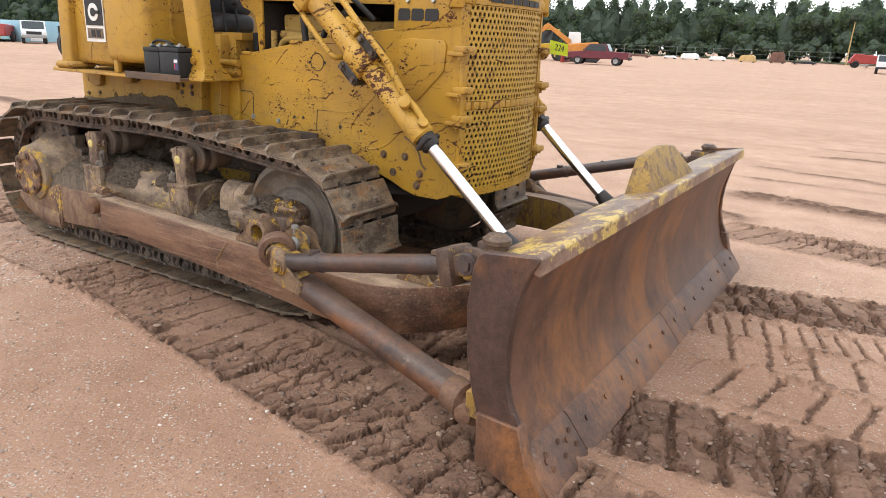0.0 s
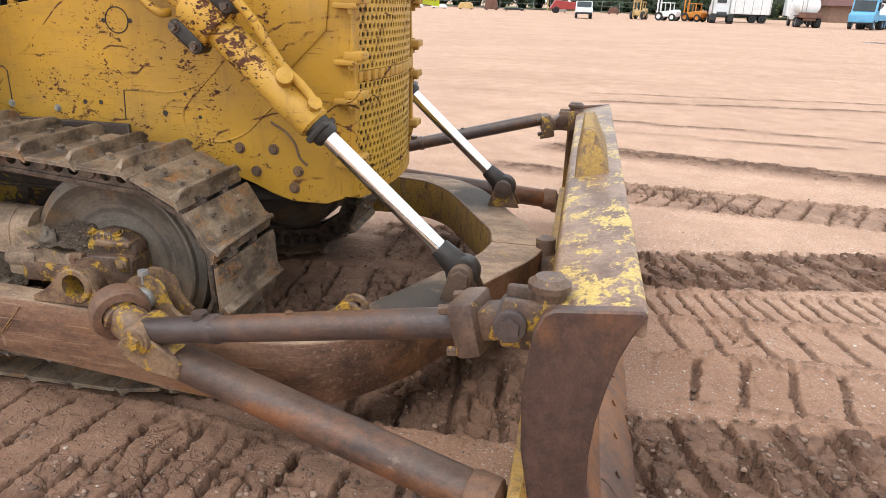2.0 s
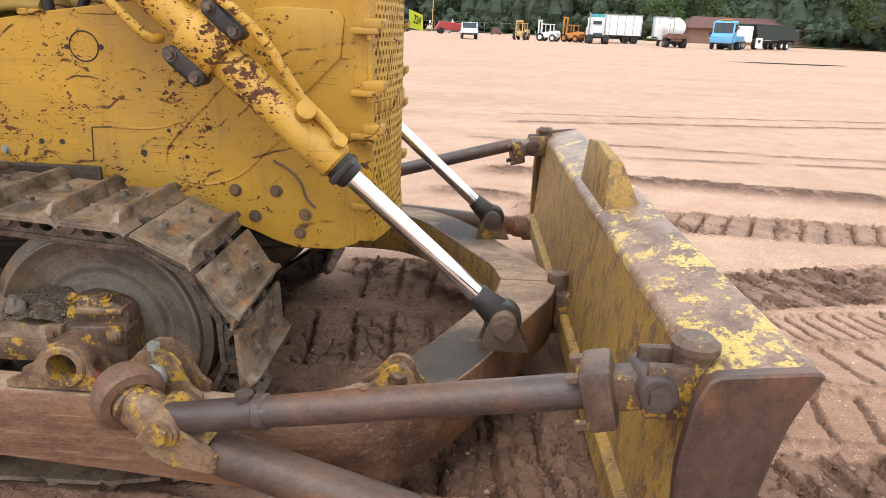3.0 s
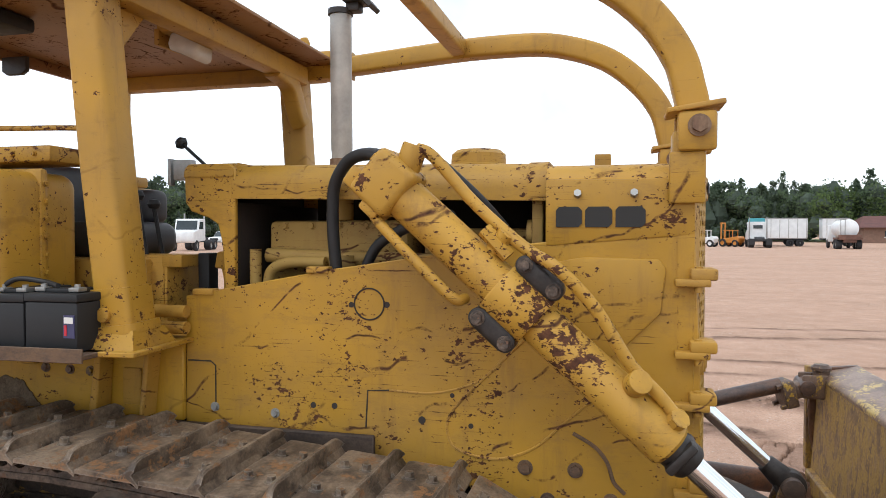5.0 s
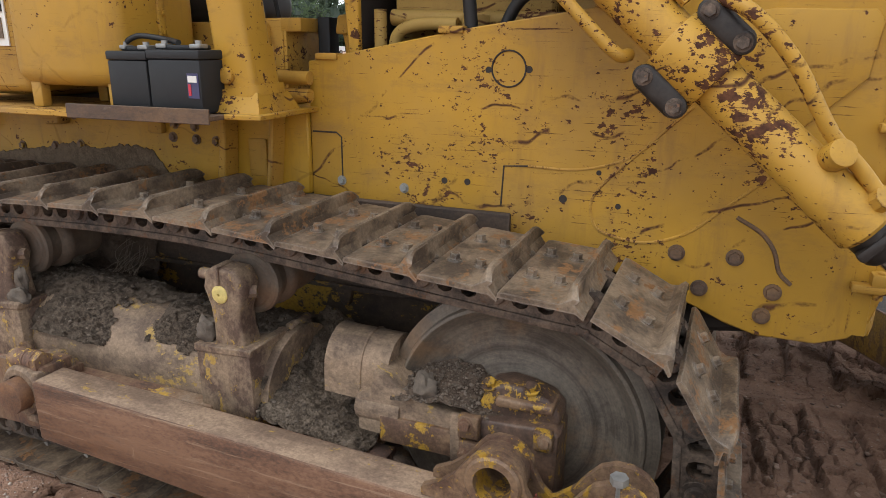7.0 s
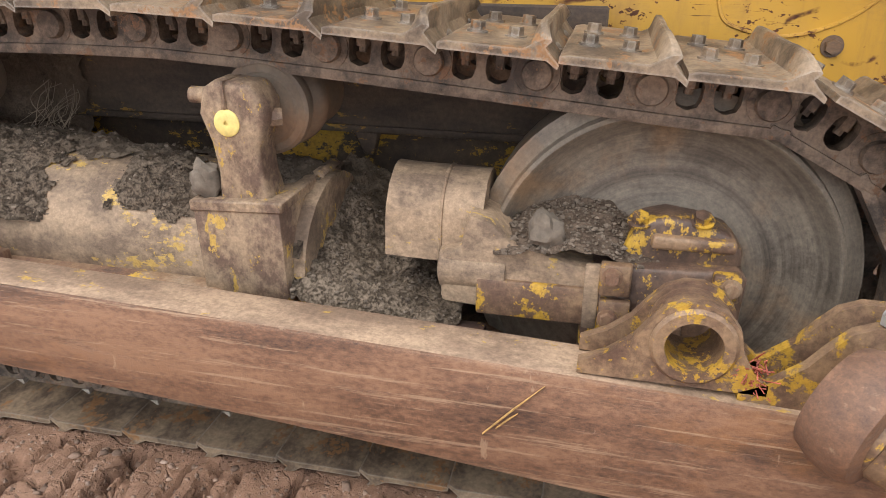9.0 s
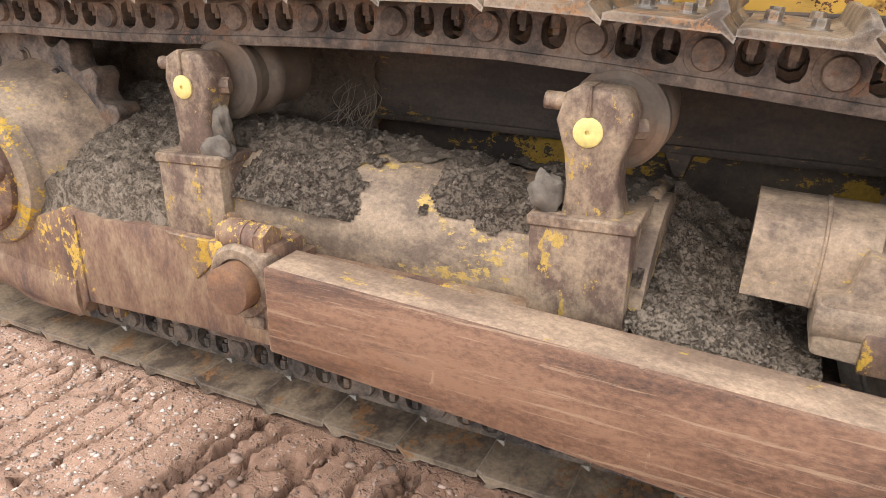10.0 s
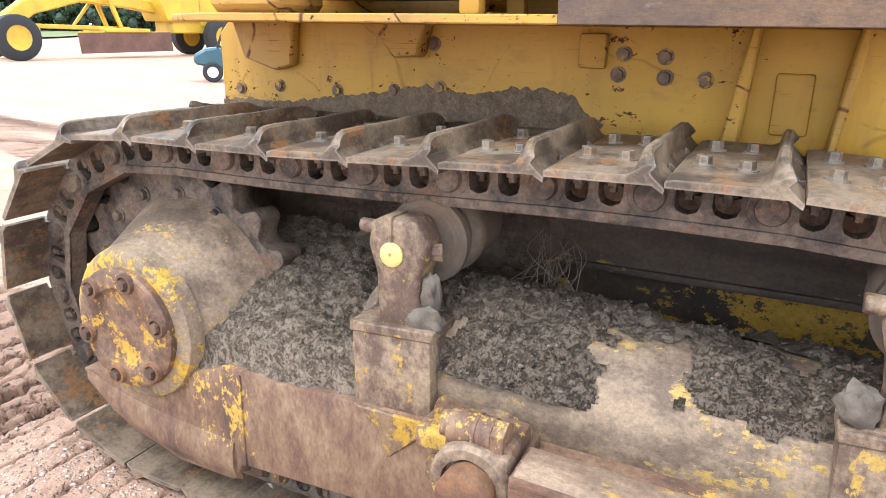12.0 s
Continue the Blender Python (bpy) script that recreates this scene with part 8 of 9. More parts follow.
class Leaves:
    """Many small leaf clumps in one mesh."""
    def __init__(self):
        self.co, self.faces, self.kind = [], [], []

    def clump(self, c, size, flat=0.5):
        n = len(self.co)
        a = Vector((rnd.gauss(0, 1), rnd.gauss(0, 1), rnd.gauss(0, 1))).normalized()
        u = a.cross(Vector((rnd.gauss(0, 1), rnd.gauss(0, 1), rnd.gauss(0, 1)))).normalized()
        w = a.cross(u)
        k = 5
        for i in range(k):
            t = 2 * math.pi * i / k + rnd.uniform(-0.4, 0.4)
            r = size * rnd.uniform(0.55, 1.2)
            self.co.append(tuple(Vector(c) + u * r * math.cos(t) + w * r * math.sin(t) + a * size * rnd.uniform(-0.3, 0.3)))
        self.faces.append(tuple(range(n, n + k)))
        self.kind.append(0)

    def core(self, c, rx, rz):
        """A ragged body inside the crown, coloured dark as the crown's inner shade, which closes it to the light
        behind.
        """
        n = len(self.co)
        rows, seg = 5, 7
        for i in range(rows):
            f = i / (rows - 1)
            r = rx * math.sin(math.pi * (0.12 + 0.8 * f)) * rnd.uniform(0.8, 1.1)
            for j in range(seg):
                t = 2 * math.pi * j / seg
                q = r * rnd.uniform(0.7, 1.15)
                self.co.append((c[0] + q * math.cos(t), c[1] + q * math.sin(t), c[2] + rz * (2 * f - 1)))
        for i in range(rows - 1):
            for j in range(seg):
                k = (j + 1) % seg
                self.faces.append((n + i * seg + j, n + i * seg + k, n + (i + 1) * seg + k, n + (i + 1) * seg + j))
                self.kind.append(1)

    def pine(self, x, y, h, w, count):
        """A white pine: tiers of boughs with gaps, ragged tip."""
        tiers = max(6, int(h / 1.1))
        for i in range(tiers):
            f = (i + rnd.uniform(0, 0.6)) / tiers
            z = h * (0.06 + 0.94 * f)
            reach = w * (1 - f) ** 0.65 * rnd.uniform(0.65, 1.15) + 0.35
            boughs = rnd.randint(7, 10)
            for b in range(boughs):
                t = rnd.uniform(0, 2 * math.pi)
                far = reach * rnd.uniform(0.6, 1.1)
                for k in range(max(2, int(count / tiers / boughs))):
                    q = far * rnd.uniform(0.1, 1.0) ** 0.7
                    self.clump((x + q * math.cos(t + rnd.gauss(0, 0.2)), y + q * math.sin(t + rnd.gauss(0, 0.2)), z + 0.08 * q + rnd.gauss(0, 0.30)), rnd.uniform(0.18, 0.36))
        for k in range(70):
            f = rnd.uniform(0, 1) ** 0.8
            t, q = rnd.uniform(0, 2 * math.pi), (0.25 + 1.5 * (1 - f)) * rnd.uniform(0.1, 1.0)
            self.clump((x + q * math.cos(t), y + q * math.sin(t), h * (0.78 + 0.19 * f) + 0.12 * q), rnd.uniform(0.14, 0.30))
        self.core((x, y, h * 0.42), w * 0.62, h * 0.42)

    def broad(self, x, y, h, w, count):
        """A broadleaf crown of several rounded masses."""
        masses = [(rnd.uniform(-0.5, 0.5) * w, rnd.uniform(-0.5, 0.5) * w, h * rnd.uniform(0.35, 0.82), w * rnd.uniform(0.35, 0.6)) for _ in range(8)]
        for mx, my, mz, r in masses:
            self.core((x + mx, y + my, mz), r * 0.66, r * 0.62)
            for k in range(count // 8):
                d = Vector((rnd.gauss(0, 1), rnd.gauss(0, 1), rnd.gauss(0, 1))).normalized() * r * rnd.uniform(0.45, 1.12)
                self.clump((x + mx + d.x, y + my + d.y, max(0.3, mz + d.z * 0.9)), rnd.uniform(0.16, 0.32))

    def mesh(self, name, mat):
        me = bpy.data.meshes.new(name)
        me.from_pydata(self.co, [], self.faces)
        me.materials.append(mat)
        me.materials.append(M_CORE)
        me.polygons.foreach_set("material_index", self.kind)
        return me


def wood_line(az):
    """How far the wood's edge stands at a bearing from +y."""
    return float(np.interp(az, [-100, -75, -62, -45, -35, -25, -10, 0, 12, 28, 45, 70], [160, 150, 140, 135, 140, 178, 172, 160, 150, 140, 140, 150]))


pines, broads = Leaves(), Leaves()
for row, (back, lift) in enumerate(((0, 0.86), (7, 1.0), (15, 1.12))):
    az = -84.0 + row * 0.7
    while az < 50:
        d = wood_line(az) + back + rnd.uniform(-2.5, 2.5)
        x, y = 3.5 + d * math.sin(radians(az)), -3 + d * math.cos(radians(az))
        h = rnd.uniform(13.8, 18.6) * lift * float(np.interp(az, [-70, -42, -30, -19, 0, 12, 25], [0.94, 0.78, 0.70, 0.80, 0.77, 0.73, 0.70]))
        seen = -75 < az < 34
        if rnd.random() < 0.52:
            pines.pine(x, y, h * 1.0, rnd.uniform(3.0, 4.4), 1100 if row == 0 and seen else 420)
        else:
            broads.broad(x, y, h * 0.98, rnd.uniform(3.8, 5.4), 1200 if row == 0 and seen else 420)
        az += rnd.uniform(0.75, 1.2)
az = -84.0
while az < 50:
    d = wood_line(az) - rnd.uniform(2, 5)
    broads.broad(3.5 + d * math.sin(radians(az)), -3 + d * math.cos(radians(az)), rnd.uniform(3.2, 6.0), rnd.uniform(2.0, 3.2), 150)
    az += rnd.uniform(0.7, 1.2)
tagged(new("pine_wood", pines.mesh("pine_wood", M_PINE)), "dark green pine wood along the yard's edge", "wood", kind="stuff")
tagged(new("broadleaf_wood", broads.mesh("broadleaf_wood", M_LEAF)), "green broadleaf trees and brush among the pines", "wood", kind="stuff")


def tree(x, y, h, w, label):
    t = thing("tree", (x, y, 0), label, "tree")
    limbs = swept(smooth_line([(x, y, 0), (x + 0.1, y, h * 0.25), (x - 0.1, y + 0.1, h * 0.7)], 4), circle(0.28, 8), up=(0, 1, 0), scales=list(np.linspace(1, 0.35, 9)))
    for k in range(5):
        a = rnd.uniform(0, 6.28)
        z = h * rnd.uniform(0.2, 0.4)
        merge(limbs, rod((x, y, z), (x + w * 0.5 * math.cos(a), y + w * 0.5 * math.sin(a), z + h * 0.3), 0.12, 0.04, n=6))
    part("trunk", limbs, M_BARK, t)
    lv = Leaves()
    lv.broad(0, 0, h, w, 2600)
    lv.broad(0, 0, h * 0.8, w * 1.1, 1200)
    ob = new("crown", lv.mesh("crown", M_LIME))
    ob.parent = t
    return t


tree(40.5, 136, 10.2, 5.2, "broad light green tree in front of the dark pines")
tree(49.0, 134, 9.4, 4.6, "light green tree beside the brick building")
tree(70.0, 116, 10.0, 5.6, "large round light green tree at the yard's edge")

M_GRASS = plain("grass_verge", (0.15, 0.17, 0.06), 0.95, 0, 0.35, 0.6, 0.4)
verge = bmesh.new()
edge_in, edge_out = [], []
for az in np.linspace(-88, 52, 60):
    for store, off in ((edge_in, float(np.interp(az, [-88, -56, -46], [-66, -66, -9]))), (edge_out, 40)):
        d = wood_line(az) + off + (3 * math.sin(az * 0.7) if off < 0 else 0)
        store.append(verge.verts.new((3.5 + d * math.sin(radians(az)), -3 + d * math.cos(radians(az)), 0.16)))
for i in range(59):
    verge.faces.new((edge_in[i], edge_in[i + 1], edge_out[i + 1], edge_out[i]))
tagged(part("grass_verge", verge, M_GRASS), "strip of grass at the foot of the woods", "grass", kind="structure")

# chain fence in front of the woods
M_WIRE = plain("fence_wire", (0.22, 0.23, 0.23), 0.6, 0.5, 0.2, 4, 0)
fence = thing("chain_fence", (-30, 120, 0), "grey chain-link fence on thin posts before the woods", "fence")
fpts = []
for az in np.arange(-30, 4, 1.3):
    d = wood_line(az) - 16
    fpts.append((3.5 + d * math.sin(radians(az)), -3 + d * math.cos(radians(az))))
for x, y in fpts:
    part("fence_post", rod((x, y, 0), (x, y, 2.1), 0.05, n=6), M_WIRE, fence)
for z in (0.3, 1.2, 2.05):
    part("fence_rail", swept([(x, y, z) for x, y in fpts], circle(0.022, 5), up=(0, 0, 1)), M_WIRE, fence)

M_TYRE = plain("tyre_rubber", (0.025, 0.025, 0.027), 0.85, 0, 0.3, 9, 0.2)
M_WINDOW = plain("dark_glass", (0.03, 0.04, 0.045), 0.12, 0, 0.2, 1, 0)
M_VWHITE = plain("white_vehicle_paint", (0.72, 0.73, 0.73), 0.4, 0, 0.1, 1.5, 0)
M_VTEAL = plain("teal_vehicle_paint", (0.06, 0.33, 0.38), 0.45, 0, 0.15, 1.5, 0)
M_VBLUE = plain("sky_blue_vehicle_paint", (0.12, 0.36, 0.58), 0.45, 0, 0.15, 1.5, 0)
M_VRED = plain("red_vehicle_paint", (0.30, 0.035, 0.03), 0.45, 0, 0.2, 1.5, 0)
M_VMAROON = plain("maroon_vehicle_paint", (0.12, 0.018, 0.028), 0.35, 0, 0.2, 1.5, 0)
M_VORANGE = plain("orange_machine_paint", (0.52, 0.20, 0.03), 0.5, 0, 0.2, 1.5, 0)
M_VTAN = plain("tan_machine_paint", (0.50, 0.34, 0.14), 0.55, 0, 0.2, 1.5, 0)
M_VYELLOW = plain("machine_yellow_paint", (0.56, 0.36, 0.03), 0.5, 0, 0.2, 1.5, 0)
M_VBLACK = plain("black_chassis", (0.02, 0.02, 0.022), 0.6, 0, 0.3, 1.5, 0)
M_VGREEN = plain("dark_green_steel", (0.018, 0.03, 0.026), 0.55, 0, 0.3, 1.5, 0)
M_RUST = plain("rusty_machinery", (0.14, 0.07, 0.05), 0.8, 0, 0.4, 1.5, 0.2)
M_NAVY = plain("teal_cart_body", (0.03, 0.085, 0.11), 0.4, 0, 0.15, 3, 0)


def vehicle(name, at, turn, label, category, pieces, wheels, group="", scale=1.0):
    """A parked vehicle in its own metres (front towards +x), from shaped body pieces and wheels, turned on its spot."""
    v = thing(name, (0, 0, 0), label, category, group)
    for pname, outline, y0, y1, mat, bev in pieces:
        part(pname, slab(outline, y0, y1, bev), mat, v)
    for x, y, r, w, rim in wheels:
        tyre = part("wheel", turned([(0, r * 0.55), (0, r * 0.85), (w * 0.15, r), (w * 0.85, r), (w, r * 0.85), (w, r * 0.55), (0, r * 0.55)], (x, y - w / 2, r), (x, y + w / 2, r), 22), M_TYRE, v)
        part("rim", turned([(0, 0), (0.0, r * 0.2), (w * 0.15, r * 0.3), (w * 0.1, r * 0.5), (0.02, r * 0.57), (w - 0.02, r * 0.57), (w * 0.8, r * 0.3), (w, 0)], (x, y - w / 2, r), (x, y + w / 2, r), 18), rim, tyre)
    v.matrix_basis = pose(at[0], at[1], 0, 0, 0, turn) @ Matrix.Scale(scale, 4)
    return v


def rect(x0, x1, z0, z1):
    return [(x0, z0), (x1, z0), (x1, z1), (x0, z1)]


def pickup(at, turn, paint, label, name="pickup_truck", extra=()):
    body = [(-2.7, 0.55), (2.6, 0.50), (2.72, 0.75), (2.68, 1.05), (1.35, 1.18), (0.75, 1.80), (-0.70, 1.85), (-0.95, 1.18), (-2.72, 1.15)]
    glass = [(1.20, 1.22), (0.72, 1.74), (-0.62, 1.78), (-0.80, 1.22)]
    return vehicle(name, at, turn, label, "truck", [
        ("body", body, -0.92, 0.92, paint, 0.05), ("side_window", glass, -0.935, -0.90, M_WINDOW, 0), ("side_window", glass, 0.90, 0.935, M_WINDOW, 0),
        ("windscreen", [(1.37, 1.20), (1.40, 1.22), (0.80, 1.80), (0.77, 1.80)], -0.80, 0.80, M_WINDOW, 0), ("rear_window", [(-0.99, 1.25), (-0.70, 1.80), (-0.74, 1.82), (-1.03, 1.25)], -0.8, 0.8, M_WINDOW, 0),
        ("bumper", rect(2.66, 2.82, 0.48, 0.72), -0.9, 0.9, M_ZINC, 0.03), ("bumper", rect(-2.85, -2.70, 0.50, 0.70), -0.9, 0.9, M_VBLACK, 0.03), ("radiator_grille", rect(2.69, 2.73, 0.75, 1.0), -0.55, 0.55, M_VBLACK, 0.01), *extra],
        [(1.75, s * 0.80, 0.39, 0.26, M_ZINC) for s in (-1, 1)] + [(-1.65, s * 0.80, 0.39, 0.26, M_ZINC) for s in (-1, 1)])


def semi(at, turn, paint, label, sleeper=None):
    cab = [(0.3, 0.9), (2.9, 0.75), (3.0, 1.0), (2.95, 1.75), (1.7, 1.95), (1.35, 2.95), (-0.3, 3.0), (-0.35, 0.9)]
    return vehicle("semi_tractor", at, turn, label, "truck", [
        ("cab", cab, -1.1, 1.1, paint, 0.06), ("windscreen", [(1.72, 1.97), (1.76, 1.97), (1.42, 2.8), (1.38, 2.8)], -0.95, 0.95, M_WINDOW, 0), ("side_window", [(0.35, 2.0), (1.5, 2.0), (1.25, 2.7), (0.35, 2.7)], -1.12, -1.08, M_WINDOW, 0),
        ("side_window", [(0.35, 2.0), (1.5, 2.0), (1.25, 2.7), (0.35, 2.7)], 1.08, 1.12, M_WINDOW, 0), ("rear_window", rect(-0.39, -0.35, 2.2, 2.6), -0.5, 0.5, M_WINDOW, 0),
        ("chassis", rect(-3.6, 2.8, 0.75, 1.0), -0.45, 0.45, M_VBLACK, 0.02), ("fifth_wheel", [(-3.0, 1.0), (-1.6, 1.0), (-1.7, 1.25), (-2.9, 1.15)], -0.5, 0.5, M_VBLACK, 0.02),
        ("mudflap", rect(-3.62, -3.58, 0.35, 1.05), -1.2, -0.6, M_VBLACK, 0), ("mudflap", rect(-3.62, -3.58, 0.35, 1.05), 0.6, 1.2, M_VBLACK, 0), ("stack", rect(-0.55, -0.42, 1.0, 3.5), -1.0, -0.87, M_ZINC, 0.03), ("stack", rect(-0.55, -0.42, 1.0, 3.5), 0.87, 1.0, M_ZINC, 0.03)],
        [(2.1, s * 1.0, 0.5, 0.32, M_ZINC) for s in (-1, 1)] + [(x, s * 0.92, 0.5, 0.6, M_ZINC) for x in (-1.7, -3.0) for s in (-1, 1)])


def loader(at, turn, paint, label, name, h=3.1):
    return vehicle(name, at, turn, label, "forklift", [
        ("body", [(-1.6, 0.6), (1.2, 0.55), (1.2, 1.2), (0.4, 1.35), (-1.5, 1.65), (-1.75, 1.3)], -0.9, 0.9, paint, 0.08), ("cab_post", rect(0.75, 0.87, 1.2, 2.5), -0.75, -0.65, paint, 0), ("cab_post", rect(0.75, 0.87, 1.2, 2.5), 0.65, 0.75, paint, 0),
        ("cab_post", rect(-0.65, -0.52, 1.4, 2.5), -0.75, -0.65, paint, 0), ("cab_post", rect(-0.65, -0.52, 1.4, 2.5), 0.65, 0.75, paint, 0), ("cab_roof", rect(-0.75, 0.95, 2.5, 2.62), -0.82, 0.82, paint, 0.03),
        ("mast", rect(1.35, 1.55, 0.2, h), -0.6, -0.45, paint, 0.01), ("mast", rect(1.35, 1.55, 0.2, h), 0.45, 0.6, paint, 0.01), ("mast_head", rect(1.33, 1.57, h - 0.25, h), -0.6, 0.6, paint, 0.01), ("seat", rect(-0.5, 0.0, 1.3, 1.9), -0.3, 0.3, M_VBLACK, 0.05)],
        [(0.95, s * 0.85, 0.62, 0.42, paint) for s in (-1, 1)] + [(-1.1, s * 0.8, 0.55, 0.36, paint) for s in (-1, 1)], "", 0.78)


pickup((3.7, 82.0), 92, M_VWHITE, "white pickup truck parked facing away on the sand")
pickup((-18.1, 58.7), 190, M_VMAROON, "maroon pickup truck with a red snow plough", extra=[("plough", [(3.0, 0.1), (3.25, 0.05), (3.2, 0.5), (3.3, 0.95), (3.2, 0.95), (3.05, 0.5)], -1.35, 1.35, M_VRED, 0.01), ("plough_frame", rect(2.7, 3.1, 0.35, 0.5), -0.4, 0.4, M_VBLACK, 0.01)])
pickup((-57.3, 29.0), -27, M_VWHITE, "white pickup truck beside the grass")
pickup((-43.8, 74.0), 270, M_VWHITE, "small white pickup truck far across the yard")
semi((19.1, 85.7), 85, M_VWHITE, "white semi tractor parked with its back to the yard")
semi((-35.9, 55.3), 285, M_VWHITE, "white semi tractor facing the yard")
loader((10.3, 88.8), 250, M_VTAN, "tan forklift with a tall mast", "forklift", 3.0)
loader((13.4, 86.5), 150, M_VWHITE, "white rough-terrain forklift with open cab", "forklift", 3.2)
loader((16.6, 88.1), 140, M_VORANGE, "orange-yellow forklift with a high mast", "forklift", 3.8)
vehicle("red_implement", (0.9, 116.9), 10, "small red farm implement by the fence", "machine", [("body", [(-3, 0.6), (3, 0.6), (2.8, 1.6), (-2.2, 2.0)], -0.8, 0.8, M_VRED, 0.1)], [(-2, s * 0.8, 0.5, 0.3, M_RUST) for s in (-1, 1)])
vehicle("box_trailer", (23.0, 97.0), -8, "teal office trailer behind the white ones", "trailer", [("body", rect(-3.0, 3.0, 1.0, 3.6), -1.25, 1.25, M_VTEAL, 0.04), ("chassis", rect(-3.0, 3.0, 0.75, 1.0), -0.9, 0.9, M_VBLACK, 0.02), ("window", rect(-1.0, -0.3, 2.0, 2.8), -1.27, -1.24, M_WINDOW, 0)], [(1.8, s * 1.0, 0.5, 0.3, M_ZINC) for s in (-1, 1)])
for x, y, w, lab in ((23.6, 92.6, 2.3, "white ribbed box trailer with doors"), (29.6, 94.5, 1.5, "white box trailer next to the tanker")):
    vehicle("box_trailer", (x, y), -6, lab, "trailer", [("body", rect(-w, w, 1.0, 3.5), -1.25, 1.25, M_VWHITE, 0.03), ("roof_edge", rect(-w - 0.03, w + 0.03, 3.42, 3.54), -1.28, 1.28, M_ZINC, 0.01), ("chassis", rect(-w, w, 0.78, 1.0), -0.9, 0.9, M_VBLACK, 0.02)]
            + [("rib", rect(k - 0.03, k + 0.03, 1.05, 3.4), -1.275, -1.24, M_ZINC, 0) for k in np.arange(-w + 0.5, w, 1.0)], [(k, s * 1.0, 0.45, 0.3, M_ZINC) for k in (0.4, 1.5) for s in (-1, 1)])
tk = vehicle("tank_truck", (26.9, 81.0), 84, "white and rust-red tank truck", "truck", [("cab", [(2.3, 0.7), (3.9, 0.7), (3.9, 1.6), (3.3, 2.5), (2.3, 2.6)], -1.1, 1.1, M_VWHITE, 0.08), ("windscreen", [(3.92, 1.6), (3.95, 1.62), (3.35, 2.45), (3.32, 2.45)], -0.9, 0.9, M_WINDOW, 0), ("chassis", rect(-3.6, 3.8, 0.7, 1.05), -0.6, 0.6, M_RUST, 0.02), ("pump_box", rect(-3.7, -2.95, 0.95, 1.5), -1.0, 1.0, M_RUST, 0.05), ("ladder", rect(-3.02, -2.97, 1.2, 3.2), 0.35, 0.42, M_ZINC, 0), ("ladder", rect(-3.02, -2.97, 1.2, 3.2), 0.75, 0.82, M_ZINC, 0), ("catwalk", rect(-2.6, 1.6, 3.08, 3.16), -0.35, 0.35, M_ZINC, 0.01), ("fender", rect(-3.3, -1.0, 1.05, 1.2), -1.2, 1.2, M_RUST, 0.02)],
             [(3.1, s * 1.0, 0.5, 0.3, M_ZINC) for s in (-1, 1)] + [(k, s * 0.92, 0.5, 0.55, M_ZINC) for k in (-1.5, -2.7) for s in (-1, 1)])
part_tank = turned([(0, 0), (0.1, 0.7), (0.3, 0.98), (4.6, 0.98), (4.8, 0.7), (4.9, 0)], (-2.9, 0, 2.15), (2.1, 0, 2.15), 28)
tank_ob = new("tank", mesh_of("tank", part_tank, M_VWHITE))
tank_ob.parent = tk
vehicle("tow_truck", (33.0, 80.3), 240, "sky-blue heavy truck with a rusty boom on its bed", "truck", [("cab", [(1.6, 0.8), (3.6, 0.7), (3.7, 1.5), (3.0, 1.75), (2.7, 3.0), (1.3, 3.1), (1.3, 0.8)], -1.15, 1.15, M_VBLUE, 0.07), ("windscreen", [(3.02, 1.8), (3.06, 1.8), (2.78, 2.85), (2.74, 2.85)], -1.0, 1.0, M_WINDOW, 0),
    ("side_window", rect(1.6, 2.6, 1.9, 2.7), -1.17, -1.13, M_WINDOW, 0), ("side_window", rect(1.6, 2.6, 1.9, 2.7), 1.13, 1.17, M_WINDOW, 0), ("bed", rect(-3.4, 1.2, 0.9, 1.5), -1.2, 1.2, M_VBLUE, 0.05), ("boom", [(-3.6, 2.3), (0.6, 1.5), (0.9, 1.5), (0.8, 2.3), (-3.5, 2.6)], -0.5, 0.5, M_RUST, 0.05), ("tool_box", rect(-3.3, -1.6, 1.5, 2.2), -1.2, -0.7, M_VBLUE, 0.03), ("light_bar", rect(1.5, 2.3, 3.1, 3.25), -0.6, 0.6, M_VORANGE, 0.03), ("chassis", rect(-3.5, 3.5, 0.6, 0.9), -0.6, 0.6, M_VBLACK, 0.02)],
    [(2.9, s * 1.0, 0.52, 0.32, M_VBLUE) for s in (-1, 1)] + [(k, s * 0.92, 0.52, 0.6, M_VBLUE) for k in (-1.0, -2.3) for s in (-1, 1)])
vehicle("dump_trailer", (41.0, 90.0), 218, "black dump trailer on a white truck", "trailer", [("bed", [(-5.0, 1.2), (3.6, 1.2), (4.4, 2.9), (-4.4, 2.9), (-5.3, 2.0)], -1.25, 1.25, M_VGREEN, 0.04), ("top_rail", rect(-4.5, 4.45, 2.85, 3.0), -1.3, 1.3, M_VGREEN, 0.02), ("chassis", rect(-5.0, 5.4, 0.8, 1.1), -0.5, 0.5, M_VBLACK, 0.02), ("tail_frame", [(-6.2, 1.0), (-5.2, 1.0), (-5.6, 2.4), (-6.3, 2.6)], -1.0, 1.0, M_VGREEN, 0.05), ("cab", [(4.6, 0.8), (7.0, 0.8), (7.0, 1.6), (6.0, 1.7), (5.7, 2.7), (4.6, 2.7)], -1.1, 1.1, M_VWHITE, 0.06)],
    [(6.3, s * 1.0, 0.5, 0.3, M_ZINC) for s in (-1, 1)] + [(k, s * 0.92, 0.5, 0.5, M_VWHITE) for k in (-2.2, -3.5, 3.6) for s in (-1, 1)])
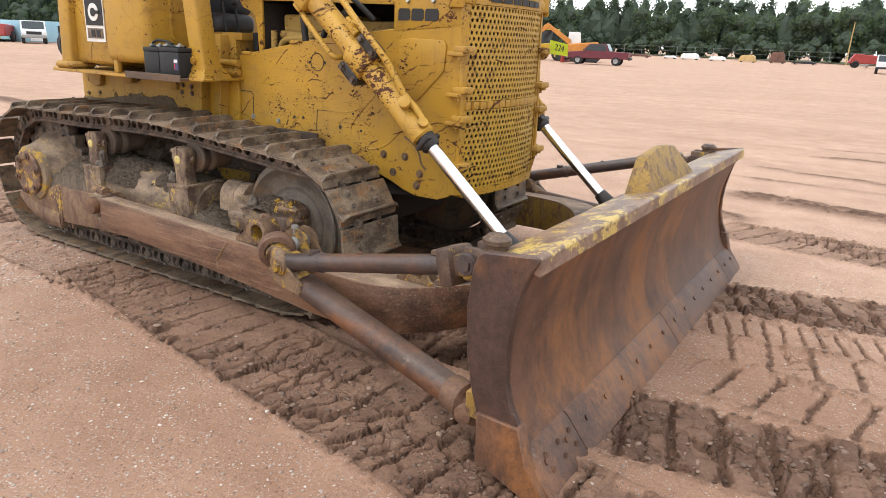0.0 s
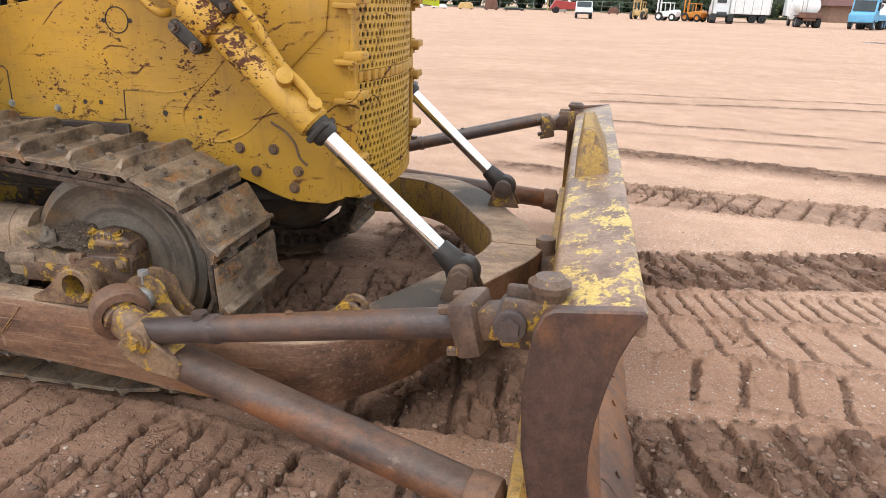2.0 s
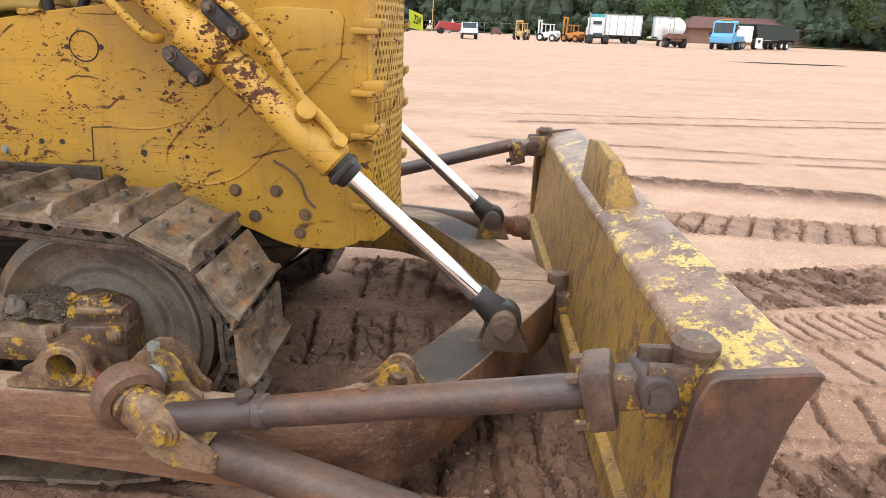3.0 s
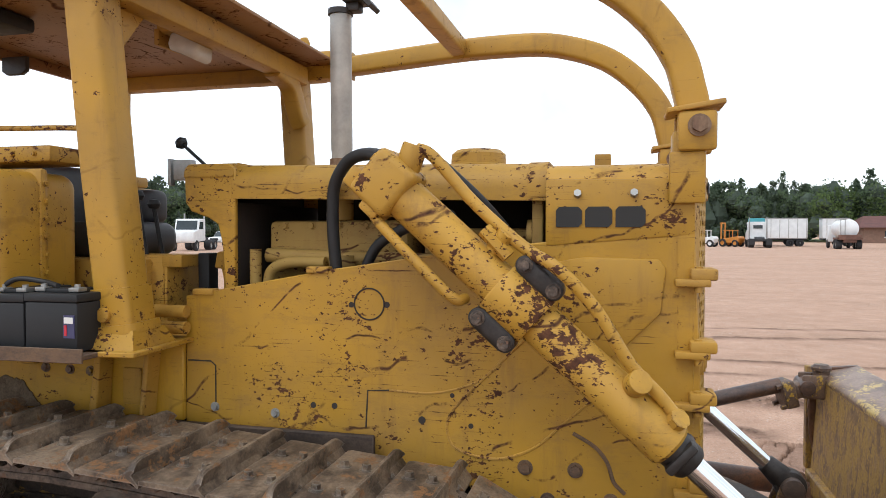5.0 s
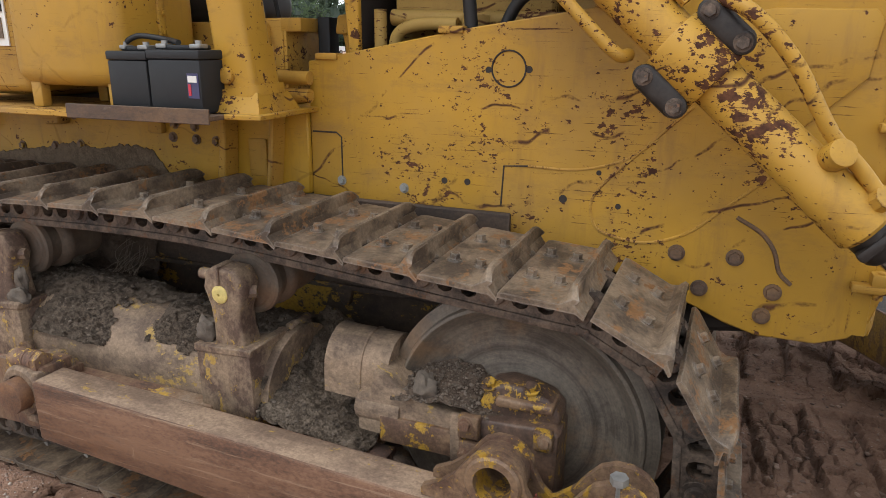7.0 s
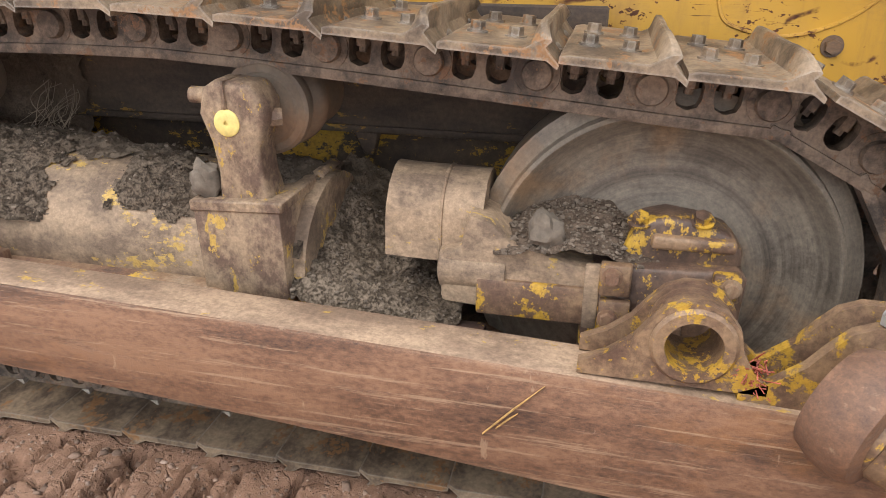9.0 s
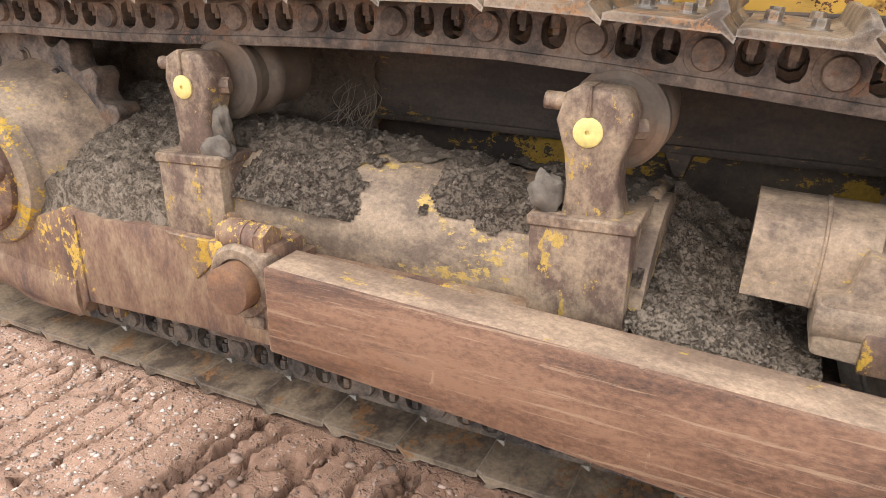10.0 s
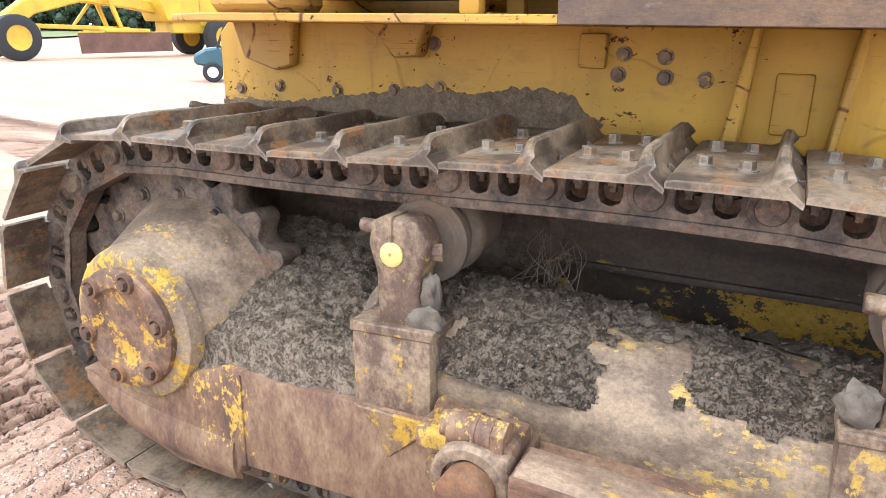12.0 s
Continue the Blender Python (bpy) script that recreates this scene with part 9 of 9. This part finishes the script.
for k, x in enumerate((36.6, 34.4)):
    vehicle("notice_board", (x + 2.2, 86.0), 0, "white notice board with a dark square", "sign", [("board", rect(-0.4, 0.4, 0.2, 1.4), -0.02, 0.02, M_VWHITE, 0), ("marking_bar", rect(-0.15, 0.15, 0.8, 1.15), -0.03, -0.022, M_VBLACK, 0)], [])
vehicle("excavator", (-22.9, 65.4), 200, "orange excavator with a bent boom", "excavator", [("body", [(-2.0, 0.9), (1.2, 0.9), (1.2, 1.7), (0.4, 1.8), (-1.9, 2.0)], -1.2, 1.2, M_VORANGE, 0.1), ("cab", [(-0.2, 1.6), (1.2, 1.6), (1.1, 2.9), (0.0, 2.9)], -1.2, -0.2, M_VWHITE, 0.05), ("boom", [(1.0, 1.6), (3.2, 3.2), (4.6, 2.2), (4.8, 2.5), (3.3, 3.7), (0.8, 2.1)], -0.2, 0.2, M_VORANGE, 0.03), ("stick", [(4.6, 2.5), (4.9, 2.4), (4.2, 0.6), (3.9, 0.7)], -0.15, 0.15, M_VORANGE, 0.02), ("crawler", [(-2.2, 0.3), (-1.9, 0.0), (1.9, 0.0), (2.2, 0.3), (2.2, 0.7), (-2.2, 0.7)], -1.4, -0.9, M_VBLACK, 0.1), ("crawler", [(-2.2, 0.3), (-1.9, 0.0), (1.9, 0.0), (2.2, 0.3), (2.2, 0.7), (-2.2, 0.7)], 0.9, 1.4, M_VBLACK, 0.1)], [])
vehicle("yellow_loader", (-26.5, 66.0), 180, "yellow wheel loader beside the excavator", "loader", [("body", [(-2.4, 0.8), (1.6, 0.8), (1.6, 1.5), (-0.2, 1.7), (-2.4, 1.7)], -1.0, 1.0, M_VYELLOW, 0.08), ("cab", rect(-0.7, 0.7, 1.6, 3.0), -0.8, 0.8, M_WINDOW, 0.05), ("roof", rect(-0.8, 0.8, 3.0, 3.15), -0.85, 0.85, M_VYELLOW, 0.03), ("arm", [(1.2, 1.2), (3.2, 0.4), (3.4, 0.6), (1.4, 1.6)], -0.8, -0.55, M_VYELLOW, 0.02), ("arm", [(1.2, 1.2), (3.2, 0.4), (3.4, 0.6), (1.4, 1.6)], 0.55, 0.8, M_VYELLOW, 0.02), ("bucket", [(3.2, 0.1), (4.2, 0.05), (3.7, 0.5), (3.4, 1.1), (3.1, 0.9)], -1.2, 1.2, M_VYELLOW, 0.02)],
        [(k, s * 0.95, 0.65, 0.45, M_VYELLOW) for k in (1.1, -1.5) for s in (-1, 1)])
# odds and ends along the fence
junk = [(-34, 119.5, "red_implement", M_RUST, 5.5, 0.9), (-28.5, 120.5, "white_rack", M_VWHITE, 3.0, 0.8), (-24.5, 119, "white_crate", M_VWHITE, 4.0, 1.7), (-20.0, 120, "white_crate", M_VWHITE, 3.6, 1.2), (-15.3, 121.5, "yellow_scraper_box", M_VTAN, 3.6, 1.9),
        (-10.8, 123.5, "rusty_frame", M_RUST, 3.2, 3.0), (-6.5, 123, "dark_trailer_bed", M_VBLACK, 5.0, 0.8), (2.0, 126, "grey_cabinet", M_ZINC, 2.4, 1.8), (5.8, 125, "white_tarpaulin", M_VWHITE, 3.6, 0.9), (11.5, 126, "brown_bin", M_RUST, 2.6, 1.9)]
for x, y, nm, mat, w, h in junk:
    x -= 8.0 * (x + 34) / 45.5 * 0.4
    w, h = w * 0.75, h * 0.62
    t = thing(nm, (x, y, 0), nm.replace("_", " ") + " standing in the row along the fence", nm.split("_")[-1])
    part("body", slab([(x - w / 2, 0.15), (x + w / 2, 0.15), (x + w / 2 - 0.3, h * 0.8), (x + w / 4, h), (x - w / 3, h * 0.92), (x - w / 2 + 0.2, h * 0.6)], y - 0.7, y + 0.7, 0.05), mat, t)
    for k in (-0.35, 0.35):
        part("leg", box(x + k * w - 0.1, x + k * w + 0.1, y - 0.5, y + 0.5, 0, 0.3, 0.01), M_VBLACK, t)
pl = thing("utility_pole", (-4.1, 145.7, 0), "thin pale wooden utility pole before the pines", "pole")
part("shaft", rod((-4.1, 145.7, 0), (-3.9, 145.7, 7.4), 0.12, 0.08, n=10), M_VTAN, pl)
brick = thing("brick_building", (56, 127, 0), "long low building with a reddish roof behind the trucks", "building")
part("wall", box(42, 74, 124, 132, 0, 2.6, 0.02), plain("tan_brick_wall", (0.24, 0.15, 0.11), 0.9, 0, 0.2, 2, 0.2), brick)
rf = bmesh.new()
rv = [rf.verts.new(p) for p in ((41, 123, 2.55), (75, 123, 2.55), (75, 133, 2.55), (41, 133, 2.55), (43, 128, 4.5), (73, 128, 4.5))]
for f in ((0, 1, 5, 4), (1, 2, 5), (2, 3, 4, 5), (3, 0, 4), (3, 2, 1, 0)):
    rf.faces.new([rv[i] for i in f])
part("roof", rf, plain("red_shingle_roof", (0.13, 0.06, 0.052), 0.9, 0, 0.25, 1.2, 0.2), brick, "", 0)
for x in np.arange(45, 73, 4.5):
    w = part("window", box(x, x + 1.5, 123.93, 124.02, 1.0, 2.0, 0.0), M_WINDOW, brick)
    part("frame", box(x - 0.1, x + 1.6, 123.90, 123.94, 0.9, 1.0, 0.0), M_VWHITE, w)
shed = thing("metal_shed", (-62, 32, 0), "low pale blue metal shed with dark doors", "shed")
part("wall", box(-64.5, -61.0, 29.8, 36, 0, 1.85, 0.03), plain("pale_blue_sheet", (0.30, 0.50, 0.60), 0.6, 0, 0.1, 0.6, 0.1), shed)
part("door", box(-61.0, -60.95, 30.6, 31.8, 0.1, 1.5, 0.0), M_VWHITE, shed)
part("door", box(-61.0, -60.95, 33.2, 34.6, 0.1, 1.5, 0.0), M_VBLACK, shed)
vehicle("red_baler", (-61.5, 28.2), -40, "small red farm machine on the grass", "machine", [("body", [(-2, 0.5), (1.5, 0.5), (1.2, 1.5), (-1.8, 1.4)], -0.9, 0.9, M_VRED, 0.1), ("drawbar", rect(1.4, 3.4, 0.5, 0.65), -0.1, 0.1, M_VBLACK, 0.01)], [(-0.5, s * 0.95, 0.45, 0.3, M_RUST) for s in (-1, 1)])

# puddle far out on the sand
pud = bmesh.new()
ring = [pud.verts.new((24.0 + 3.4 * math.cos(a) * (1 + 0.25 * math.sin(3 * a)), 42.8 + 0.75 * math.sin(a) * (1 + 0.3 * math.cos(2 * a)), 0.03)) for a in np.linspace(0, 2 * math.pi, 40)[:-1]]
pud.faces.new(ring)
tagged(part("puddle", pud, plain("puddle_water", (0.03, 0.028, 0.025), 0.06, 0, 0.1, 2, 0.02)), "shallow dark puddle on the sand", "puddle", kind="structure")

# motor grader and utility cart behind the bulldozer
wheels = [(-2.6, s * 1.0, 0.68, 0.42, M_VYELLOW) for s in (-1, 1)] + [(4.6, s * 1.0, 0.66, 0.38, M_VYELLOW) for s in (-1, 1)] + [(-4.2, s * 1.0, 0.68, 0.42, M_VYELLOW) for s in (-1, 1)]
vehicle("motor_grader", (-24.0, 19.9), -99.4, "yellow motor grader with its long blade under the frame", "grader", [
    ("main_beam", [(-1.2, 1.7), (0.4, 1.95), (2.2, 2.1), (3.9, 1.75), (4.9, 1.05), (4.9, 0.75), (4.4, 0.8), (3.6, 1.35), (2.1, 1.75), (0.4, 1.6), (-1.2, 1.35)], -0.22, 0.22, M_VYELLOW, 0.04),
    ("engine_hood", [(-5.0, 1.0), (-2.0, 1.0), (-2.0, 2.3), (-4.8, 2.2)], -0.6, 0.6, M_VYELLOW, 0.08), ("rear_frame", rect(-5.0, -0.9, 0.8, 1.25), -0.55, 0.55, M_VYELLOW, 0.04),
    ("cab", [(-2.0, 1.2), (-0.6, 1.2), (-0.35, 1.9), (-0.35, 3.1), (-1.95, 3.1)], -0.72, 0.72, M_VYELLOW, 0.05), ("cab_window", rect(-1.8, -0.5, 2.05, 2.95), -0.74, -0.70, M_WINDOW, 0), ("cab_window", rect(-1.8, -0.5, 2.05, 2.95), 0.70, 0.74, M_WINDOW, 0), ("cab_window", rect(-0.36, -0.32, 2.05, 2.95), -0.6, 0.6, M_WINDOW, 0),
    ("cab_roof", rect(-2.1, -0.2, 3.1, 3.22), -0.8, 0.8, M_VYELLOW, 0.03), ("blade", [(-0.75, 0.20), (2.55, 0.16), (2.6, 0.80), (-0.70, 0.84)], 0.62, 0.70, M_RUST, 0.01), ("blade_back", [(-0.75, 0.70), (2.55, 0.70), (2.55, 0.84), (-0.70, 0.86)], 0.54, 0.62, M_VYELLOW, 0.01),
    ("drawbar", [(0.6, 0.85), (4.4, 0.95), (4.4, 1.08), (0.6, 1.0)], -0.35, -0.2, M_VYELLOW, 0.02), ("drawbar", [(0.6, 0.85), (4.4, 0.95), (4.4, 1.08), (0.6, 1.0)], 0.2, 0.35, M_VYELLOW, 0.02), ("circle", rect(0.1, 1.7, 0.82, 0.95), -0.75, 0.75, M_VYELLOW, 0.03),
    ("lift_arm", [(0.9, 0.9), (1.02, 0.9), (1.5, 2.2), (1.35, 2.2)], -0.5, -0.38, M_VYELLOW, 0.01), ("lift_arm", [(0.9, 0.9), (1.02, 0.9), (1.5, 2.2), (1.35, 2.2)], 0.38, 0.5, M_VYELLOW, 0.01), ("lift_arm", [(2.2, 1.0), (2.3, 1.0), (1.2, 2.3), (1.1, 2.25)], -0.3, -0.2, M_VYELLOW, 0.01), ("front_axle", rect(4.45, 4.75, 0.6, 0.85), -0.95, 0.95, M_VYELLOW, 0.03), ("front_post", rect(4.7, 4.95, 0.7, 1.5), -0.3, 0.3, M_VYELLOW, 0.03)], wheels, "", 1.22)
vehicle("utility_cart", (-10.9, 11.8), 224, "dark teal utility cart with a small cargo bed", "cart", [
    ("body", [(-1.2, 0.35), (-0.2, 0.30), (0.7, 0.30), (0.95, 0.35), (1.35, 0.42), (1.38, 0.62), (1.1, 0.78), (0.75, 0.82), (0.55, 0.45), (0.0, 0.45), (-0.1, 0.70), (-1.2, 0.72)], -0.55, 0.55, M_NAVY, 0.05),
    ("cargo_bed", [(-1.3, 0.68), (-0.25, 0.68), (-0.25, 0.95), (-1.3, 0.95)], -0.58, 0.58, M_NAVY, 0.02), ("seat", rect(-0.25, 0.2, 0.68, 0.82), -0.5, 0.5, M_VBLACK, 0.04), ("seat_back", rect(-0.30, -0.20, 0.8, 1.15), -0.5, 0.5, M_VBLACK, 0.03),
    ("roof_post", [(0.78, 0.8), (0.83, 0.8), (0.45, 1.75), (0.40, 1.75)], -0.52, -0.47, M_VBLACK, 0), ("roof_post", [(0.78, 0.8), (0.83, 0.8), (0.45, 1.75), (0.40, 1.75)], 0.47, 0.52, M_VBLACK, 0), ("roof", rect(-0.5, 0.55, 1.73, 1.79), -0.55, 0.55, M_NAVY, 0.01), ("roof_post", rect(-0.32, -0.27, 0.9, 1.75), -0.52, -0.47, M_VBLACK, 0), ("roof_post", rect(-0.32, -0.27, 0.9, 1.75), 0.47, 0.52, M_VBLACK, 0)],
    [(k, s * 0.5, 0.24, 0.2, M_VWHITE) for k in (0.95, -0.8) for s in (-1, 1)])
